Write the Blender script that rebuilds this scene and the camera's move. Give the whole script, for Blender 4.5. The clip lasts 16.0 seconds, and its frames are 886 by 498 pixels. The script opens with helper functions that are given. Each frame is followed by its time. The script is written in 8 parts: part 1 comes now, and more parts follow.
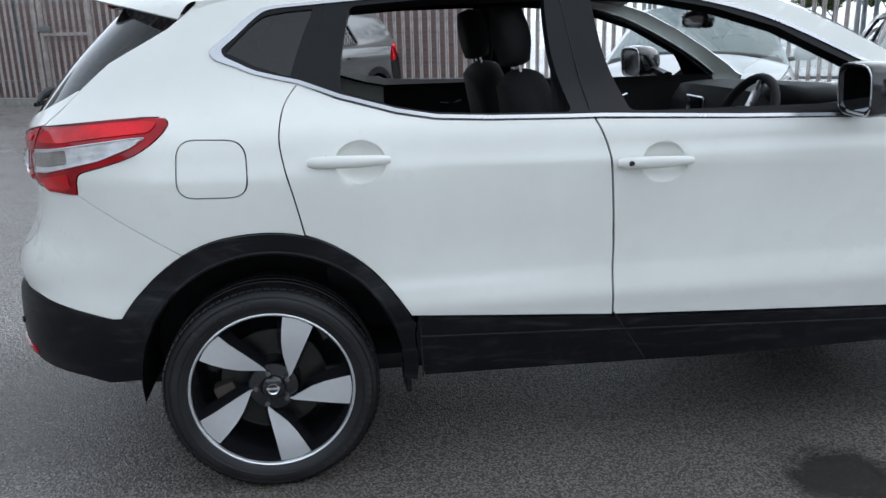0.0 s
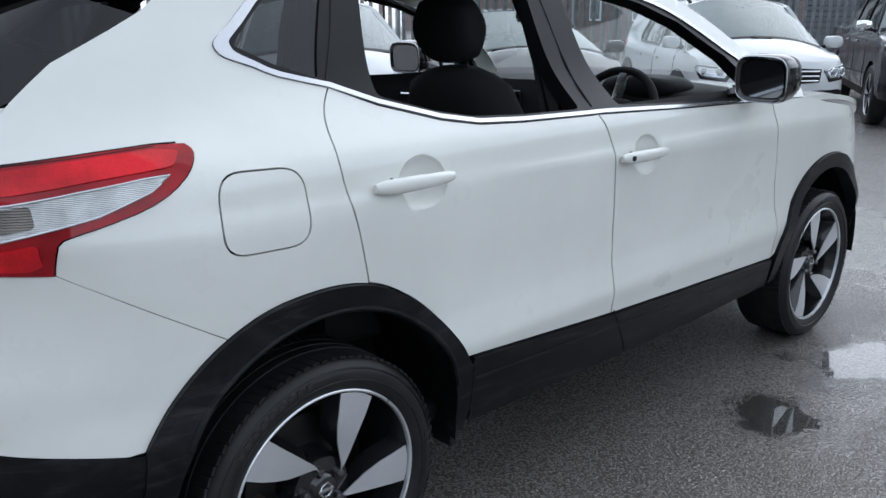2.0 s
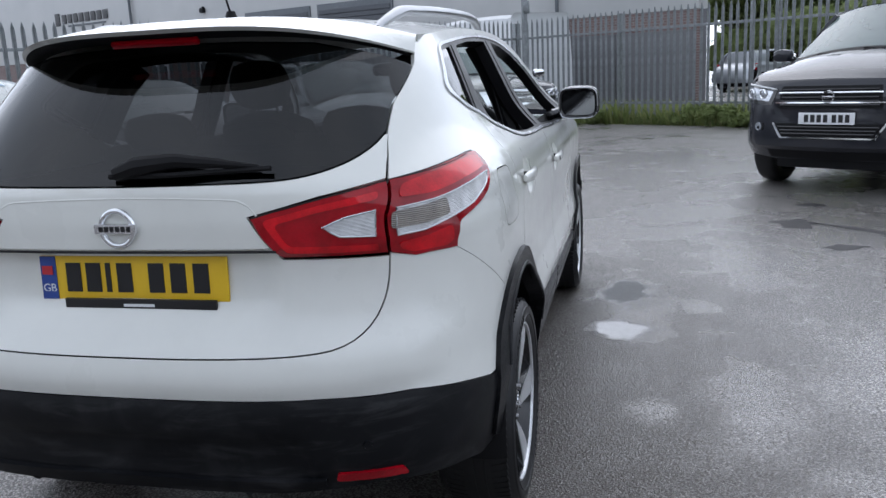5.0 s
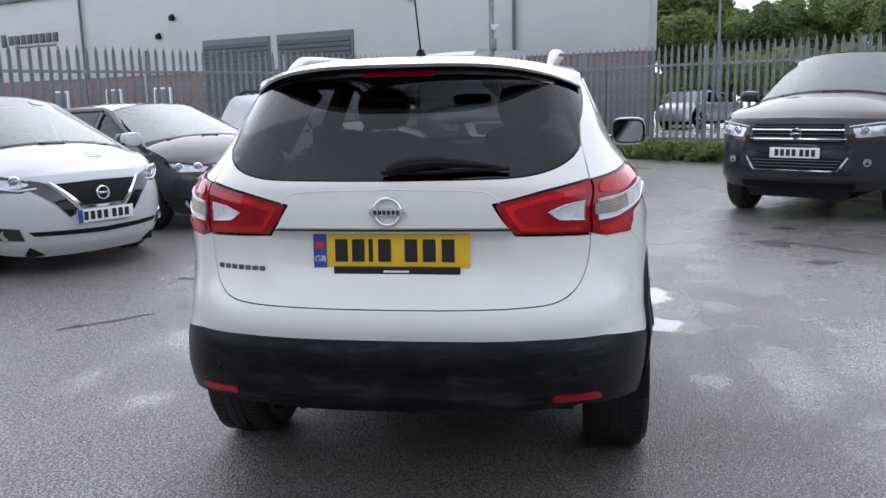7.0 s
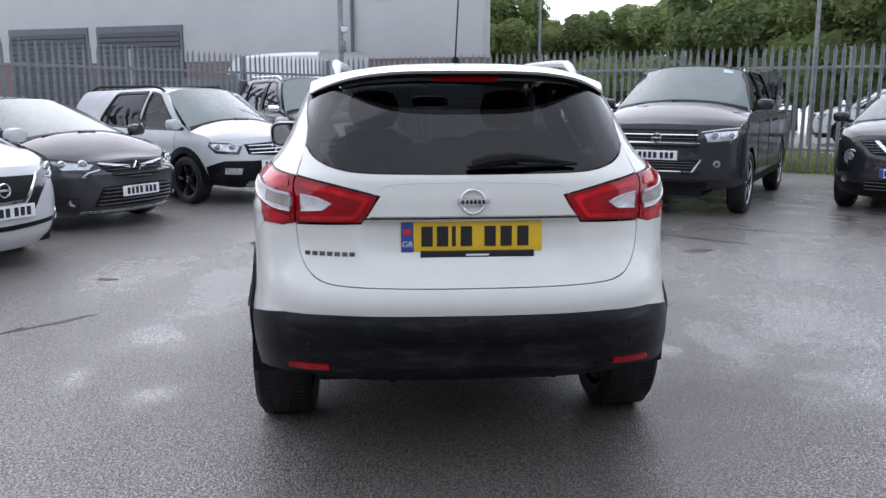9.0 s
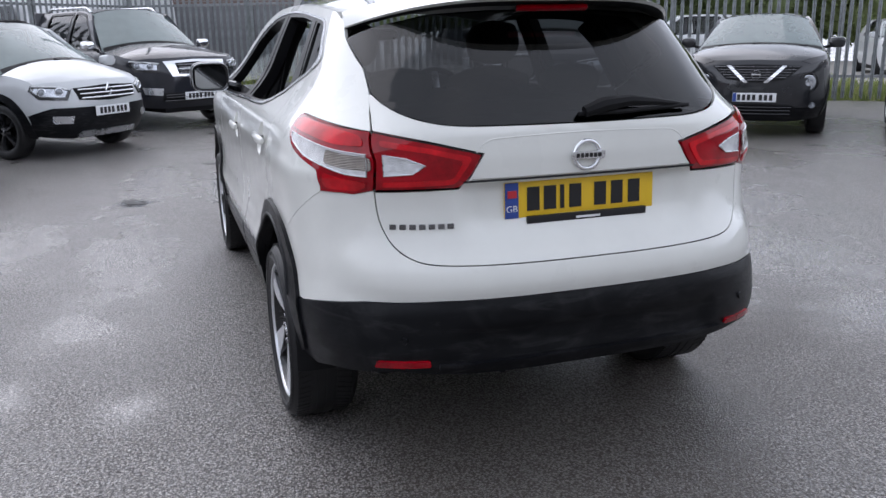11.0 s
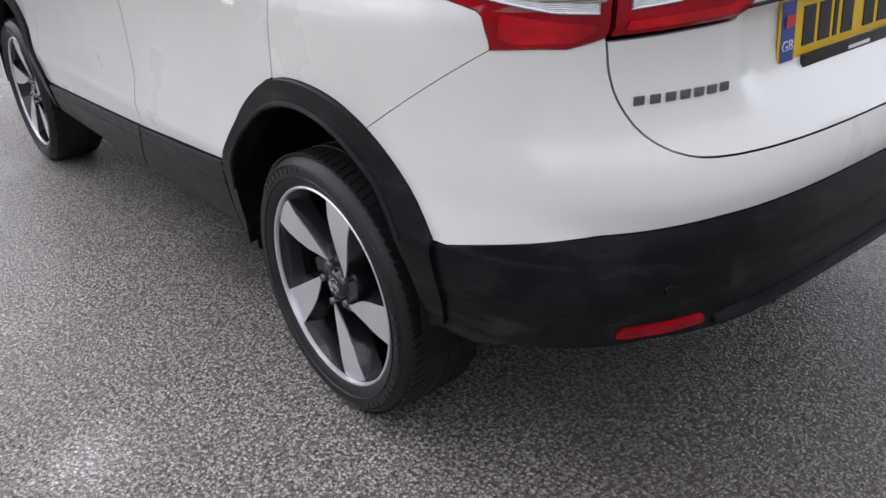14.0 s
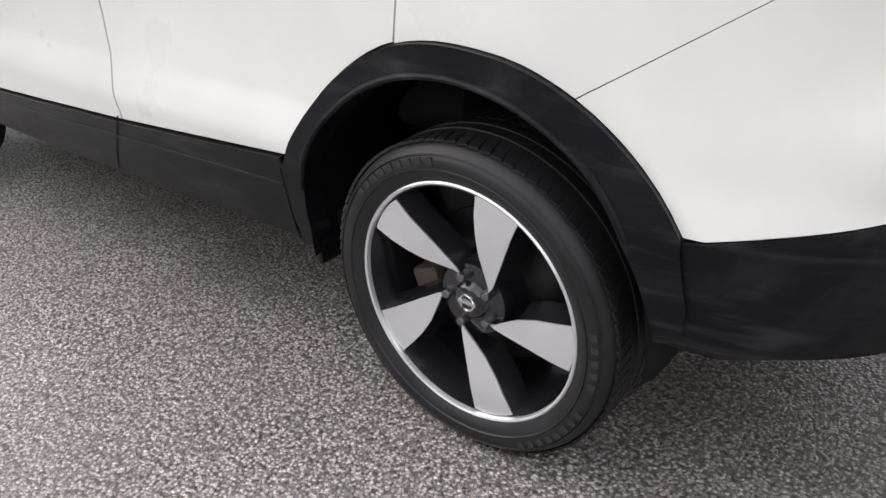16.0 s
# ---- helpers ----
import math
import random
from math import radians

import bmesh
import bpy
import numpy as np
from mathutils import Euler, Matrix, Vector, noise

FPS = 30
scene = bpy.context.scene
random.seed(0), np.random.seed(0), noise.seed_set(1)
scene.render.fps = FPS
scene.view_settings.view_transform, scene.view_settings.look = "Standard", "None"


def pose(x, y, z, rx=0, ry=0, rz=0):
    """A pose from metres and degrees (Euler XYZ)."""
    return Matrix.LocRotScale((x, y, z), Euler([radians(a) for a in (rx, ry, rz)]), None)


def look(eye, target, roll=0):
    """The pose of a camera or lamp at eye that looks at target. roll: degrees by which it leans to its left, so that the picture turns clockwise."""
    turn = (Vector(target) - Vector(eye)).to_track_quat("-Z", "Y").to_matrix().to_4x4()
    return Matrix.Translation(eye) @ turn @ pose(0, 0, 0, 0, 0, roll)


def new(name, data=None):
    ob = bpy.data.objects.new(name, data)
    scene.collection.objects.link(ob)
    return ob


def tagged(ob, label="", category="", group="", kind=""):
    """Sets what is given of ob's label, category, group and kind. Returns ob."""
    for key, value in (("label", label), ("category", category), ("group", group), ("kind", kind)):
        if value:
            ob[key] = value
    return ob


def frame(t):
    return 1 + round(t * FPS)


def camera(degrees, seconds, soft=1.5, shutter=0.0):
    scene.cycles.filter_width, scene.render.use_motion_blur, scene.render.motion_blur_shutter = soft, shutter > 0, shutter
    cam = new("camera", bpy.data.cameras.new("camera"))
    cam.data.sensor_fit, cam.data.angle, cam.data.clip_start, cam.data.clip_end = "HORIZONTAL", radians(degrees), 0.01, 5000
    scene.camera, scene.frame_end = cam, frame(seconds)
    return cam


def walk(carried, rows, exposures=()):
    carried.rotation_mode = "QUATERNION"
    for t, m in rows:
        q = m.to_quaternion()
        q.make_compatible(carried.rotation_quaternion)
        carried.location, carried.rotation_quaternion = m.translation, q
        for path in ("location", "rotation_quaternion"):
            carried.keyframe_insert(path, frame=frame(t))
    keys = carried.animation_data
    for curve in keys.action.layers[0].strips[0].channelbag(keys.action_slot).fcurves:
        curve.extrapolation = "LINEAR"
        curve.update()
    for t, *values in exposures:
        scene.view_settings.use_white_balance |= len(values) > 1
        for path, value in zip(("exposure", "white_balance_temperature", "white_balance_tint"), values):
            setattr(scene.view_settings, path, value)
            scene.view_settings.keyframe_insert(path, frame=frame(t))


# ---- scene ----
cam = camera(56.5, 16.0)
PATH = [
    (0, (0.205, -3.257, 1.416), (0.473, -1.348, 0.884), -1.4),
    (0.5, (-0.126, -3.094, 1.431), (0.182, -1.213, 0.828), -1.1),
    (1, (-0.394, -2.797, 1.42), (0.146, -0.973, 0.804), 0.7),
    (1.5, (-0.701, -2.551, 1.417), (0.146, -0.844, 0.808), 1.2),
    (2, (-0.973, -2.281, 1.412), (0.346, -0.884, 0.858), -0.0),
    (2.5, (-1.101, -2.07, 1.428), (0.483, -0.942, 0.958), -2.7),
    (3, (-1.35, -1.831, 1.424), (0.411, -0.956, 1.058), -4.0),
    (3.5, (-1.689, -1.76, 1.427), (0.105, -0.941, 1.094), -4.2),
    (3.7, (-1.849, -1.681, 1.425), (-0.04, -0.906, 1.074), -3.8),
    (5.8, (-2.783, -0.912, 1.386), (-0.852, -0.589, 0.977), -1.8),
    (6, (-2.872, -0.825, 1.402), (-0.937, -0.515, 1.002), -1.3),
    (6.5, (-3.116, -0.72, 1.399), (-1.181, -0.38, 1.023), -1.1),
    (7, (-3.329, -0.568, 1.409), (-1.384, -0.272, 1.049), -1.3),
    (7.5, (-3.408, -0.272, 1.394), (-1.446, -0.154, 1.027), 0.4),
    (8, (-3.588, -0.133, 1.39), (-1.629, -0.131, 0.989), 1.4),
    (8.5, (-3.712, 0.046, 1.411), (-1.752, -0.019, 1.021), 0.2),
    (9, (-3.712, 0.34, 1.424), (-1.751, 0.186, 1.063), 0.0),
    (9.5, (-3.612, 0.572, 1.415), (-1.664, 0.333, 1.029), -0.3),
    (11.8, (-2.598, 1.498, 1.449), (-0.849, 0.661, 0.959), -1.1),
    (12, (-2.487, 1.541, 1.401), (-0.756, 0.657, 0.932), -1.3),
    (12.5, (-2.174, 1.616, 1.394), (-0.532, 0.597, 0.879), -1.7),
    (13, (-1.882, 1.543, 1.372), (-0.309, 0.449, 0.798), -2.1),
    (13.5, (-1.692, 1.545, 1.3), (-0.192, 0.466, 0.536), -2.2),
    (14, (-1.552, 1.702, 1.271), (-0.128, 0.61, 0.388), -3.4),
    (14.5, (-1.402, 1.848, 1.263), (-0.068, 0.665, 0.357), -4.1),
    (15, (-1.175, 1.862, 1.215), (0.093, 0.623, 0.29), -4.4),
    (15.5, (-0.973, 1.853, 1.166), (0.212, 0.556, 0.21), -3.7),
    (16, (-0.838, 1.908, 1.171), (0.298, 0.56, 0.227), -2.6),
]
EXPOSURES = [(0.0, 0.95, 6050, 9), (0.5, 1.08, 6450, 12), (1.0, 1.12, 6380, 13), (2.0, 0.85, 5980, 10), (3.5, 0.53, 5800, 10), (6.0, 1.0, 6150, 16), (8.0, 1.04, 6130, 17), (9.0, 1.05, 6160, 17), (12.0, 0.9, 6200, 17), (12.5, 0.88, 6230, 17), (13.3, 0.9, 6330, 17), (14.0, 1.08, 6550, 18), (15.0, 1.3, 6680, 18), (15.5, 1.42, 6800, 17), (16.0, 1.55, 6900, 16)]
walk(cam, [(t, look(eye, target, roll)) for t, eye, target, roll in PATH], EXPOSURES)

# world: the white car's rear axle stands over the origin, it faces +x, z is up
from mathutils import geometry

# ---------- sky and light ----------
world = bpy.data.worlds.new("overcast")
scene.world = world
world.use_nodes = True
wn, wl = world.node_tree.nodes, world.node_tree.links
wn.clear()
w_out = wn.new("ShaderNodeOutputWorld")
w_bg = wn.new("ShaderNodeBackground")
w_sky = wn.new("ShaderNodeTexSky")
w_sky.sky_type = 'NISHITA'
w_sky.sun_disc = False
w_sky.sun_elevation, w_sky.sun_rotation = radians(46), radians(77)
w_sky.dust_density, w_sky.air_density = 4.0, 1.0
w_hsv = wn.new("ShaderNodeHueSaturation")
w_hsv.inputs["Saturation"].default_value = 0.25
w_mix = wn.new("ShaderNodeMix")
w_mix.data_type = 'RGBA'
w_tc = wn.new("ShaderNodeTexCoord")
w_map = wn.new("ShaderNodeMapping")
w_map.inputs["Scale"].default_value = (1.0, 1.0, 3.0)
w_noise = wn.new("ShaderNodeTexNoise")
w_noise.inputs["Scale"].default_value, w_noise.inputs["Detail"].default_value = 1.6, 6.0
w_ramp = wn.new("ShaderNodeValToRGB")
w_ramp.color_ramp.elements[0].position, w_ramp.color_ramp.elements[1].position = 0.3, 0.72
w_ramp.color_ramp.elements[0].color = (6.6, 7.4, 8.4, 1)
w_ramp.color_ramp.elements[1].color = (10.6, 11.2, 11.9, 1)
w_mix.inputs[0].default_value = 0.8
wl.new(w_tc.outputs["Generated"], w_map.inputs["Vector"])
wl.new(w_map.outputs["Vector"], w_noise.inputs["Vector"])
wl.new(w_noise.outputs["Fac"], w_ramp.inputs["Fac"])
wl.new(w_sky.outputs["Color"], w_hsv.inputs["Color"])
wl.new(w_hsv.outputs["Color"], w_mix.inputs[6])
wl.new(w_ramp.outputs["Color"], w_mix.inputs[7])
# thin bright cloud low down, thicker cloud overhead
w_sep = wn.new("ShaderNodeSeparateXYZ")
w_lift = wn.new("ShaderNodeMapRange")
w_lift.inputs["From Min"].default_value, w_lift.inputs["From Max"].default_value = 0.0, 1.0
w_lift.inputs["To Min"].default_value, w_lift.inputs["To Max"].default_value = 1.34, 0.64
w_mul = wn.new("ShaderNodeVectorMath")
w_mul.operation = 'SCALE'
wl.new(w_tc.outputs["Generated"], w_sep.inputs["Vector"])
wl.new(w_sep.outputs["Z"], w_lift.inputs["Value"])
wl.new(w_mix.outputs[2], w_mul.inputs[0])
wl.new(w_lift.outputs["Result"], w_mul.inputs["Scale"])
wl.new(w_mul.outputs["Vector"], w_bg.inputs["Color"])
wl.new(w_bg.outputs["Background"], w_out.inputs["Surface"])
w_bg.inputs["Strength"].default_value = 0.085

sun_data = bpy.data.lights.new("sun", 'SUN')
sun_data.energy, sun_data.angle, sun_data.color = 0.5, radians(80), (1.0, 0.97, 0.93)
sun = new("sun", sun_data)
sun.rotation_euler = Euler((radians(44), 0, radians(103)))


# ---------- materials ----------
class Nodes:
    """A material's node tree with short calls."""

    def __init__(self, name):
        self.mat = bpy.data.materials.new(name)
        self.mat.use_nodes = True
        self.t = self.mat.node_tree
        self.bsdf = self.t.nodes["Principled BSDF"]
        self.coord = self.t.nodes.new("ShaderNodeTexCoord").outputs["Object"]

    def add(self, kind, **inputs):
        n = self.t.nodes.new(kind)
        for k, v in inputs.items():
            key = k.replace("_", " ")
            if hasattr(v, "is_linked"):
                self.t.links.new(v, n.inputs[key])
            else:
                n.inputs[key].default_value = v
        return n

    def link(self, a, b):
        self.t.links.new(a, b)

    def set(self, **inputs):
        for k, v in inputs.items():
            key = k.replace("_", " ")
            if hasattr(v, "is_linked"):
                self.t.links.new(v, self.bsdf.inputs[key])
            else:
                self.bsdf.inputs[key].default_value = v
        return self

    def noise(self, scale, detail=4.0, rough=0.55, vec=None, dist=0.0):
        return self.add("ShaderNodeTexNoise", Vector=vec or self.coord, Scale=scale, Detail=detail, Roughness=rough, Distortion=dist).outputs["Fac"]

    def voronoi(self, scale, feature='F1', vec=None):
        n = self.add("ShaderNodeTexVoronoi", Vector=vec or self.coord, Scale=scale)
        n.feature = feature
        return n

    def ramp(self, fac, *stops):
        n = self.t.nodes.new("ShaderNodeValToRGB")
        self.t.links.new(fac, n.inputs["Fac"])
        e = n.color_ramp.elements
        while len(e) < len(stops):
            e.new(0.5)
        for el, (pos, col) in zip(e, stops):
            el.position = pos
            el.color = (*col, 1) if len(col) == 3 else col
        return n.outputs["Color"]

    def grey(self, fac, a, b, lo=0.0, hi=1.0):
        n = self.add("ShaderNodeMapRange", Value=fac, From_Min=a, From_Max=b, To_Min=lo, To_Max=hi)
        return n.outputs["Result"]

    def mix(self, fac, a, b, blend='MIX'):
        n = self.t.nodes.new("ShaderNodeMix")
        n.data_type, n.blend_type = 'RGBA', blend
        for slot, v in ((0, fac), (6, a), (7, b)):
            if hasattr(v, "is_linked"):
                self.t.links.new(v, n.inputs[slot])
            elif slot == 0:
                n.inputs[slot].default_value = v
            else:
                n.inputs[slot].default_value = (*v, 1)
        return n.outputs[2]

    def math(self, op, a, b=0.0):
        n = self.t.nodes.new("ShaderNodeMath")
        n.operation = op
        for i, v in enumerate((a, b)):
            if hasattr(v, "is_linked"):
                self.t.links.new(v, n.inputs[i])
            else:
                n.inputs[i].default_value = v
        return n.outputs[0]

    def bump(self, height, strength=0.3, distance=0.01, normal=None):
        n = self.add("ShaderNodeBump", Height=height, Strength=strength, Distance=distance)
        if normal is not None:
            self.t.links.new(normal, n.inputs["Normal"])
        self.t.links.new(n.outputs["Normal"], self.bsdf.inputs["Normal"])
        return n.outputs["Normal"]


def paint(name, color, metallic=0.0, rough=0.35, coat=0.8, flake=0.02, coat_rough=0.04):
    m = Nodes(name)
    dirt = m.noise(3.0, 6.0, 0.6)
    fine = m.noise(900.0, 1.0)
    c2 = tuple(v * 0.93 for v in color)
    col = m.mix(m.grey(dirt, 0.45, 0.75), color, c2)
    m.set(Base_Color=col, Metallic=metallic, Specular_IOR_Level=0.2, Roughness=m.grey(dirt, 0.3, 0.8, rough - 0.05, rough + 0.1), Coat_Weight=coat, Coat_IOR=1.5,
          Coat_Roughness=m.grey(m.noise(14.0, 5.0), 0.35, 0.8, coat_rough, coat_rough + 0.12))
    m.bump(fine, flake, 0.0005)
    return m.mat


def plain(name, color, rough=0.5, metallic=0.0, grain=0.0, grain_scale=400.0, spread=0.15, **more):
    m = Nodes(name)
    var = m.noise(9.0, 6.0, 0.62)
    fine = m.noise(grain_scale, 2.0)
    c2 = tuple(min(1, v * (1 + spread)) for v in color)
    c1 = tuple(v * (1 - spread) for v in color)
    m.set(Base_Color=m.mix(m.grey(var, 0.3, 0.7), c1, c2), Metallic=metallic, Roughness=m.grey(var, 0.25, 0.8, max(0.02, rough - 0.07), min(1, rough + 0.1)), **more)
    if grain:
        m.bump(fine, grain, 0.001)
    return m.mat


def glass(name, color, alpha_mix, rough=0.02, drops=0.0, ior=1.45):
    """Tinted pane: part clear, part dark gloss."""
    m = Nodes(name)
    t = m.t
    tr = t.nodes.new("ShaderNodeBsdfTransparent")
    tr.inputs["Color"].default_value = (*color, 1)
    gl = m.add("ShaderNodeBsdfGlossy", Roughness=rough)
    gl.inputs["Color"].default_value = (1, 1, 1, 1)
    lw = m.add("ShaderNodeLayerWeight", Blend=0.5)
    if drops:
        v = m.voronoi(60.0)
        h = m.grey(v.outputs["Distance"], 0.0, 0.28, 1.0, 0.0)
        gate = m.grey(m.noise(35.0, 2.0), 0.60, 0.70)
        b = m.add("ShaderNodeBump", Height=m.math('MULTIPLY', h, gate), Strength=drops, Distance=0.003)
        t.links.new(b.outputs["Normal"], gl.inputs["Normal"])
        t.links.new(b.outputs["Normal"], lw.inputs["Normal"])
    f0 = ((ior - 1) / (ior + 1)) ** 2
    mx = t.nodes.new("ShaderNodeMixShader")
    t.links.new(m.grey(m.math('POWER', lw.outputs["Facing"], 5.0), 0.0, 1.0, f0, 1.0), mx.inputs[0])
    t.links.new(tr.outputs[0], mx.inputs[1])
    t.links.new(gl.outputs[0], mx.inputs[2])
    t.links.new(mx.outputs[0], t.nodes["Material Output"].inputs["Surface"])
    return m.mat


def veiled_glass(name, tint, veil, share, ior):
    """A pane under fine rain: clear, gloss, with sky reflection painted as pale veil."""
    m = Nodes(name)
    t = m.t
    tr = t.nodes.new("ShaderNodeBsdfTransparent")
    tr.inputs["Color"].default_value = (*tint, 1)
    wet = m.noise(6.0, 5.0, 0.6)
    df = m.add("ShaderNodeBsdfDiffuse", Roughness=0.5)
    df.inputs["Color"].default_value = (*veil, 1)
    gl = m.add("ShaderNodeBsdfGlossy", Roughness=0.05)
    gl.inputs["Color"].default_value = (1, 1, 1, 1)
    lw = m.add("ShaderNodeLayerWeight", Blend=0.5)
    f0 = ((ior - 1) / (ior + 1)) ** 2
    mx = t.nodes.new("ShaderNodeMixShader")
    m.link(m.grey(wet, 0.3, 0.7, share * 0.94, share * 1.06), mx.inputs[0])
    m.link(tr.outputs[0], mx.inputs[1])
    m.link(df.outputs[0], mx.inputs[2])
    my = t.nodes.new("ShaderNodeMixShader")
    m.link(m.grey(m.math('POWER', lw.outputs["Facing"], 5.0), 0.0, 1.0, f0, 1.0), my.inputs[0])
    m.link(mx.outputs[0], my.inputs[1])
    m.link(gl.outputs[0], my.inputs[2])
    m.link(my.outputs[0], t.nodes["Material Output"].inputs["Surface"])
    return m.mat


def lens(name, color, ribs=0.0, rough=0.08, base=0.0, scale=160.0, axis='Z'):
    """Moulded lamp plastic over reflector cells."""
    m = Nodes(name)
    var = m.noise(24.0, 3.0)
    c1 = tuple(v * 0.7 for v in color)
    m.set(Base_Color=m.mix(m.grey(var, 0.42, 0.75), color, c1), Roughness=rough, Coat_Weight=0.75, Coat_Roughness=0.02, Metallic=base, IOR=1.4, Specular_IOR_Level=0.12, Coat_IOR=1.45)
    if not ribs:
        cells = m.voronoi(210.0)
        deep = m.noise(11.0, 3.0)
        tone = m.math('ADD', m.math('MULTIPLY', cells.outputs["Distance"], 0.35), m.grey(deep, 0.35, 0.65, 0.0, 0.75))
        m.set(Base_Color=m.mix(tone, color, tuple(v * 0.5 for v in color)))
    if ribs:
        w = m.add("ShaderNodeTexWave", Vector=m.coord, Scale=scale / 6.28, Distortion=0.0)
        w.wave_type, w.bands_direction, w.wave_profile = 'BANDS', axis, 'SIN'
        m.bump(w.outputs["Fac"], ribs, 0.004)
    return m.mat


M = {}
M["white"] = paint("white_pearl_paint", (0.76, 0.765, 0.722), 0.0, 0.30, 1.0, 0.03)
M["white2"] = paint("white_paint", (0.54, 0.555, 0.56), 0.0, 0.32, 0.9, 0.02)
M["dark_grey_paint"] = paint("dark_grey_metallic_paint", (0.008, 0.009, 0.015), 0.0, 0.6, 1.0)
M["grey_paint"] = paint("grey_metallic_paint", (0.040, 0.040, 0.048), 0.1, 0.55, 1.0)
M["bronze_paint"] = paint("grey_green_metallic_paint", (0.085, 0.09, 0.09), 0.5, 0.35, 1.0)
M["silver_paint"] = paint("silver_metallic_paint", (0.42, 0.44, 0.47), 0.7, 0.35, 1.0)
M["black_paint"] = paint("black_paint", (0.012, 0.013, 0.016), 0.0, 0.3, 1.0)
def dusty_plastic():
    m = Nodes("dusty_black_plastic")
    smear = m.noise(5.0, 6.0, 0.65, dist=1.2)
    fine = m.noise(900.0, 2.0)
    wipe = m.add("ShaderNodeMapping", Vector=m.coord, Scale=(1.6, 1.6, 9.0)).outputs["Vector"]
    streak = m.noise(3.0, 6.0, 0.62, vec=wipe, dist=0.8)
    dust = m.math('ADD', m.grey(smear, 0.50, 0.78, 0.0, 0.3), m.grey(streak, 0.52, 0.70, 0.0, 0.45))
    m.set(Base_Color=m.mix(dust, (0.0045, 0.005, 0.0065), (0.045, 0.045, 0.047)), Roughness=m.grey(smear, 0.3, 0.7, 0.28, 0.42), Specular_IOR_Level=0.18)
    m.bump(fine, 0.3, 0.001)
    return m.mat


M["cladding"] = dusty_plastic()
M["gloss_black"] = plain("gloss_black_trim", (0.012, 0.012, 0.014), 0.12, Coat_Weight=0.6)
M["frame_black"] = plain("black_window_frame", (0.007, 0.007, 0.008), 0.32, Specular_IOR_Level=0.22)
M["matt_black"] = plain("matt_black_trim", (0.006, 0.006, 0.007), 0.62, grain=0.2, Specular_IOR_Level=0.2)
M["seal"] = plain("rubber_seal", (0.008, 0.008, 0.009), 0.8)
M["chrome"] = plain("chrome", (0.82, 0.83, 0.85), 0.08, 1.0, spread=0.03)
M["satin_trim"] = plain("satin_trim", (0.56, 0.57, 0.59), 0.22, 1.0, spread=0.03)
M["satin"] = plain("satin_aluminium", (0.62, 0.63, 0.65), 0.28, 1.0, spread=0.05)
M["rail"] = plain("satin_grey_rail", (0.36, 0.37, 0.39), 0.34, 0.85, spread=0.05)
M["rubber"] = plain("tyre_rubber", (0.014, 0.014, 0.015), 0.46, 0.0, 0.3, 300.0, 0.4, Specular_IOR_Level=0.35)
M["rim_black"] = plain("gloss_black_wheel", (0.01, 0.01, 0.012), 0.16, Coat_Weight=0.5)
M["disc"] = plain("brake_disc_steel", (0.045, 0.044, 0.043), 0.45, 0.9, spread=0.3)
M["rust"] = plain("brown_caliper", (0.05, 0.038, 0.03), 0.7, spread=0.5)
M["red_lens"] = lens("red_lamp_lens", (0.78, 0.008, 0.018))
M["dark_red"] = lens("dark_red_lamp_lens", (0.44, 0.003, 0.012))
M["clear_lens"] = lens("clear_ribbed_lamp_lens", (0.90, 0.91, 0.92), 0.7, 0.12, 0.15, 620.0)
M["smoke_lens"] = lens("smoked_indicator_lens", (0.36, 0.33, 0.30), 0.9, 0.15, 0.4, 420.0)
M["headlamp"] = lens("headlamp_lens", (0.34, 0.36, 0.39), 0.4, 0.08, 0.7, 120.0)
M["glass"] = glass("clear_glass", (0.80, 0.84, 0.84), 0.2, drops=0.5)
M["tint"] = glass("privacy_glass", (0.09, 0.095, 0.10), 0.2, drops=0.35, ior=1.55)
M["tint2"] = glass("tinted_glass", (0.35, 0.37, 0.38), 0.2)
M["mirror"] = plain("mirror_glass", (0.33, 0.34, 0.355), 0.02, 1.0, spread=0.01)
M["cloth"] = plain("black_seat_cloth", (0.010, 0.010, 0.011), 0.9, 0.0, 0.5, 700.0)
M["trim_dark"] = plain("dark_interior_plastic", (0.010, 0.010, 0.011), 0.65, 0.0, 0.3, 800.0, Specular_IOR_Level=0.25)
M["headliner"] = plain("light_grey_headlining", (0.35, 0.35, 0.34), 0.95, 0.0, 0.3, 900.0)
M["plate_yellow"] = plain("yellow_reflective_plate", (0.78, 0.50, 0.02), 0.35, spread=0.04)
M["plate_white"] = plain("white_reflective_plate", (0.78, 0.79, 0.80), 0.35, spread=0.04)
M["plate_blue"] = plain("blue_plate_band", (0.03, 0.07, 0.30), 0.35)
M["plate_red"] = plain("red_plate_mark", (0.5, 0.03, 0.04), 0.35)
M["ink"] = plain("black_ink", (0.012, 0.012, 0.014), 0.4)
M["steel"] = plain("galvanised_steel", (0.23, 0.245, 0.25), 0.5, 0.55, 0.15, 120.0, 0.28)
M["concrete"] = plain("concrete", (0.30, 0.29, 0.27), 0.85, 0.0, 0.4, 90.0, 0.25)


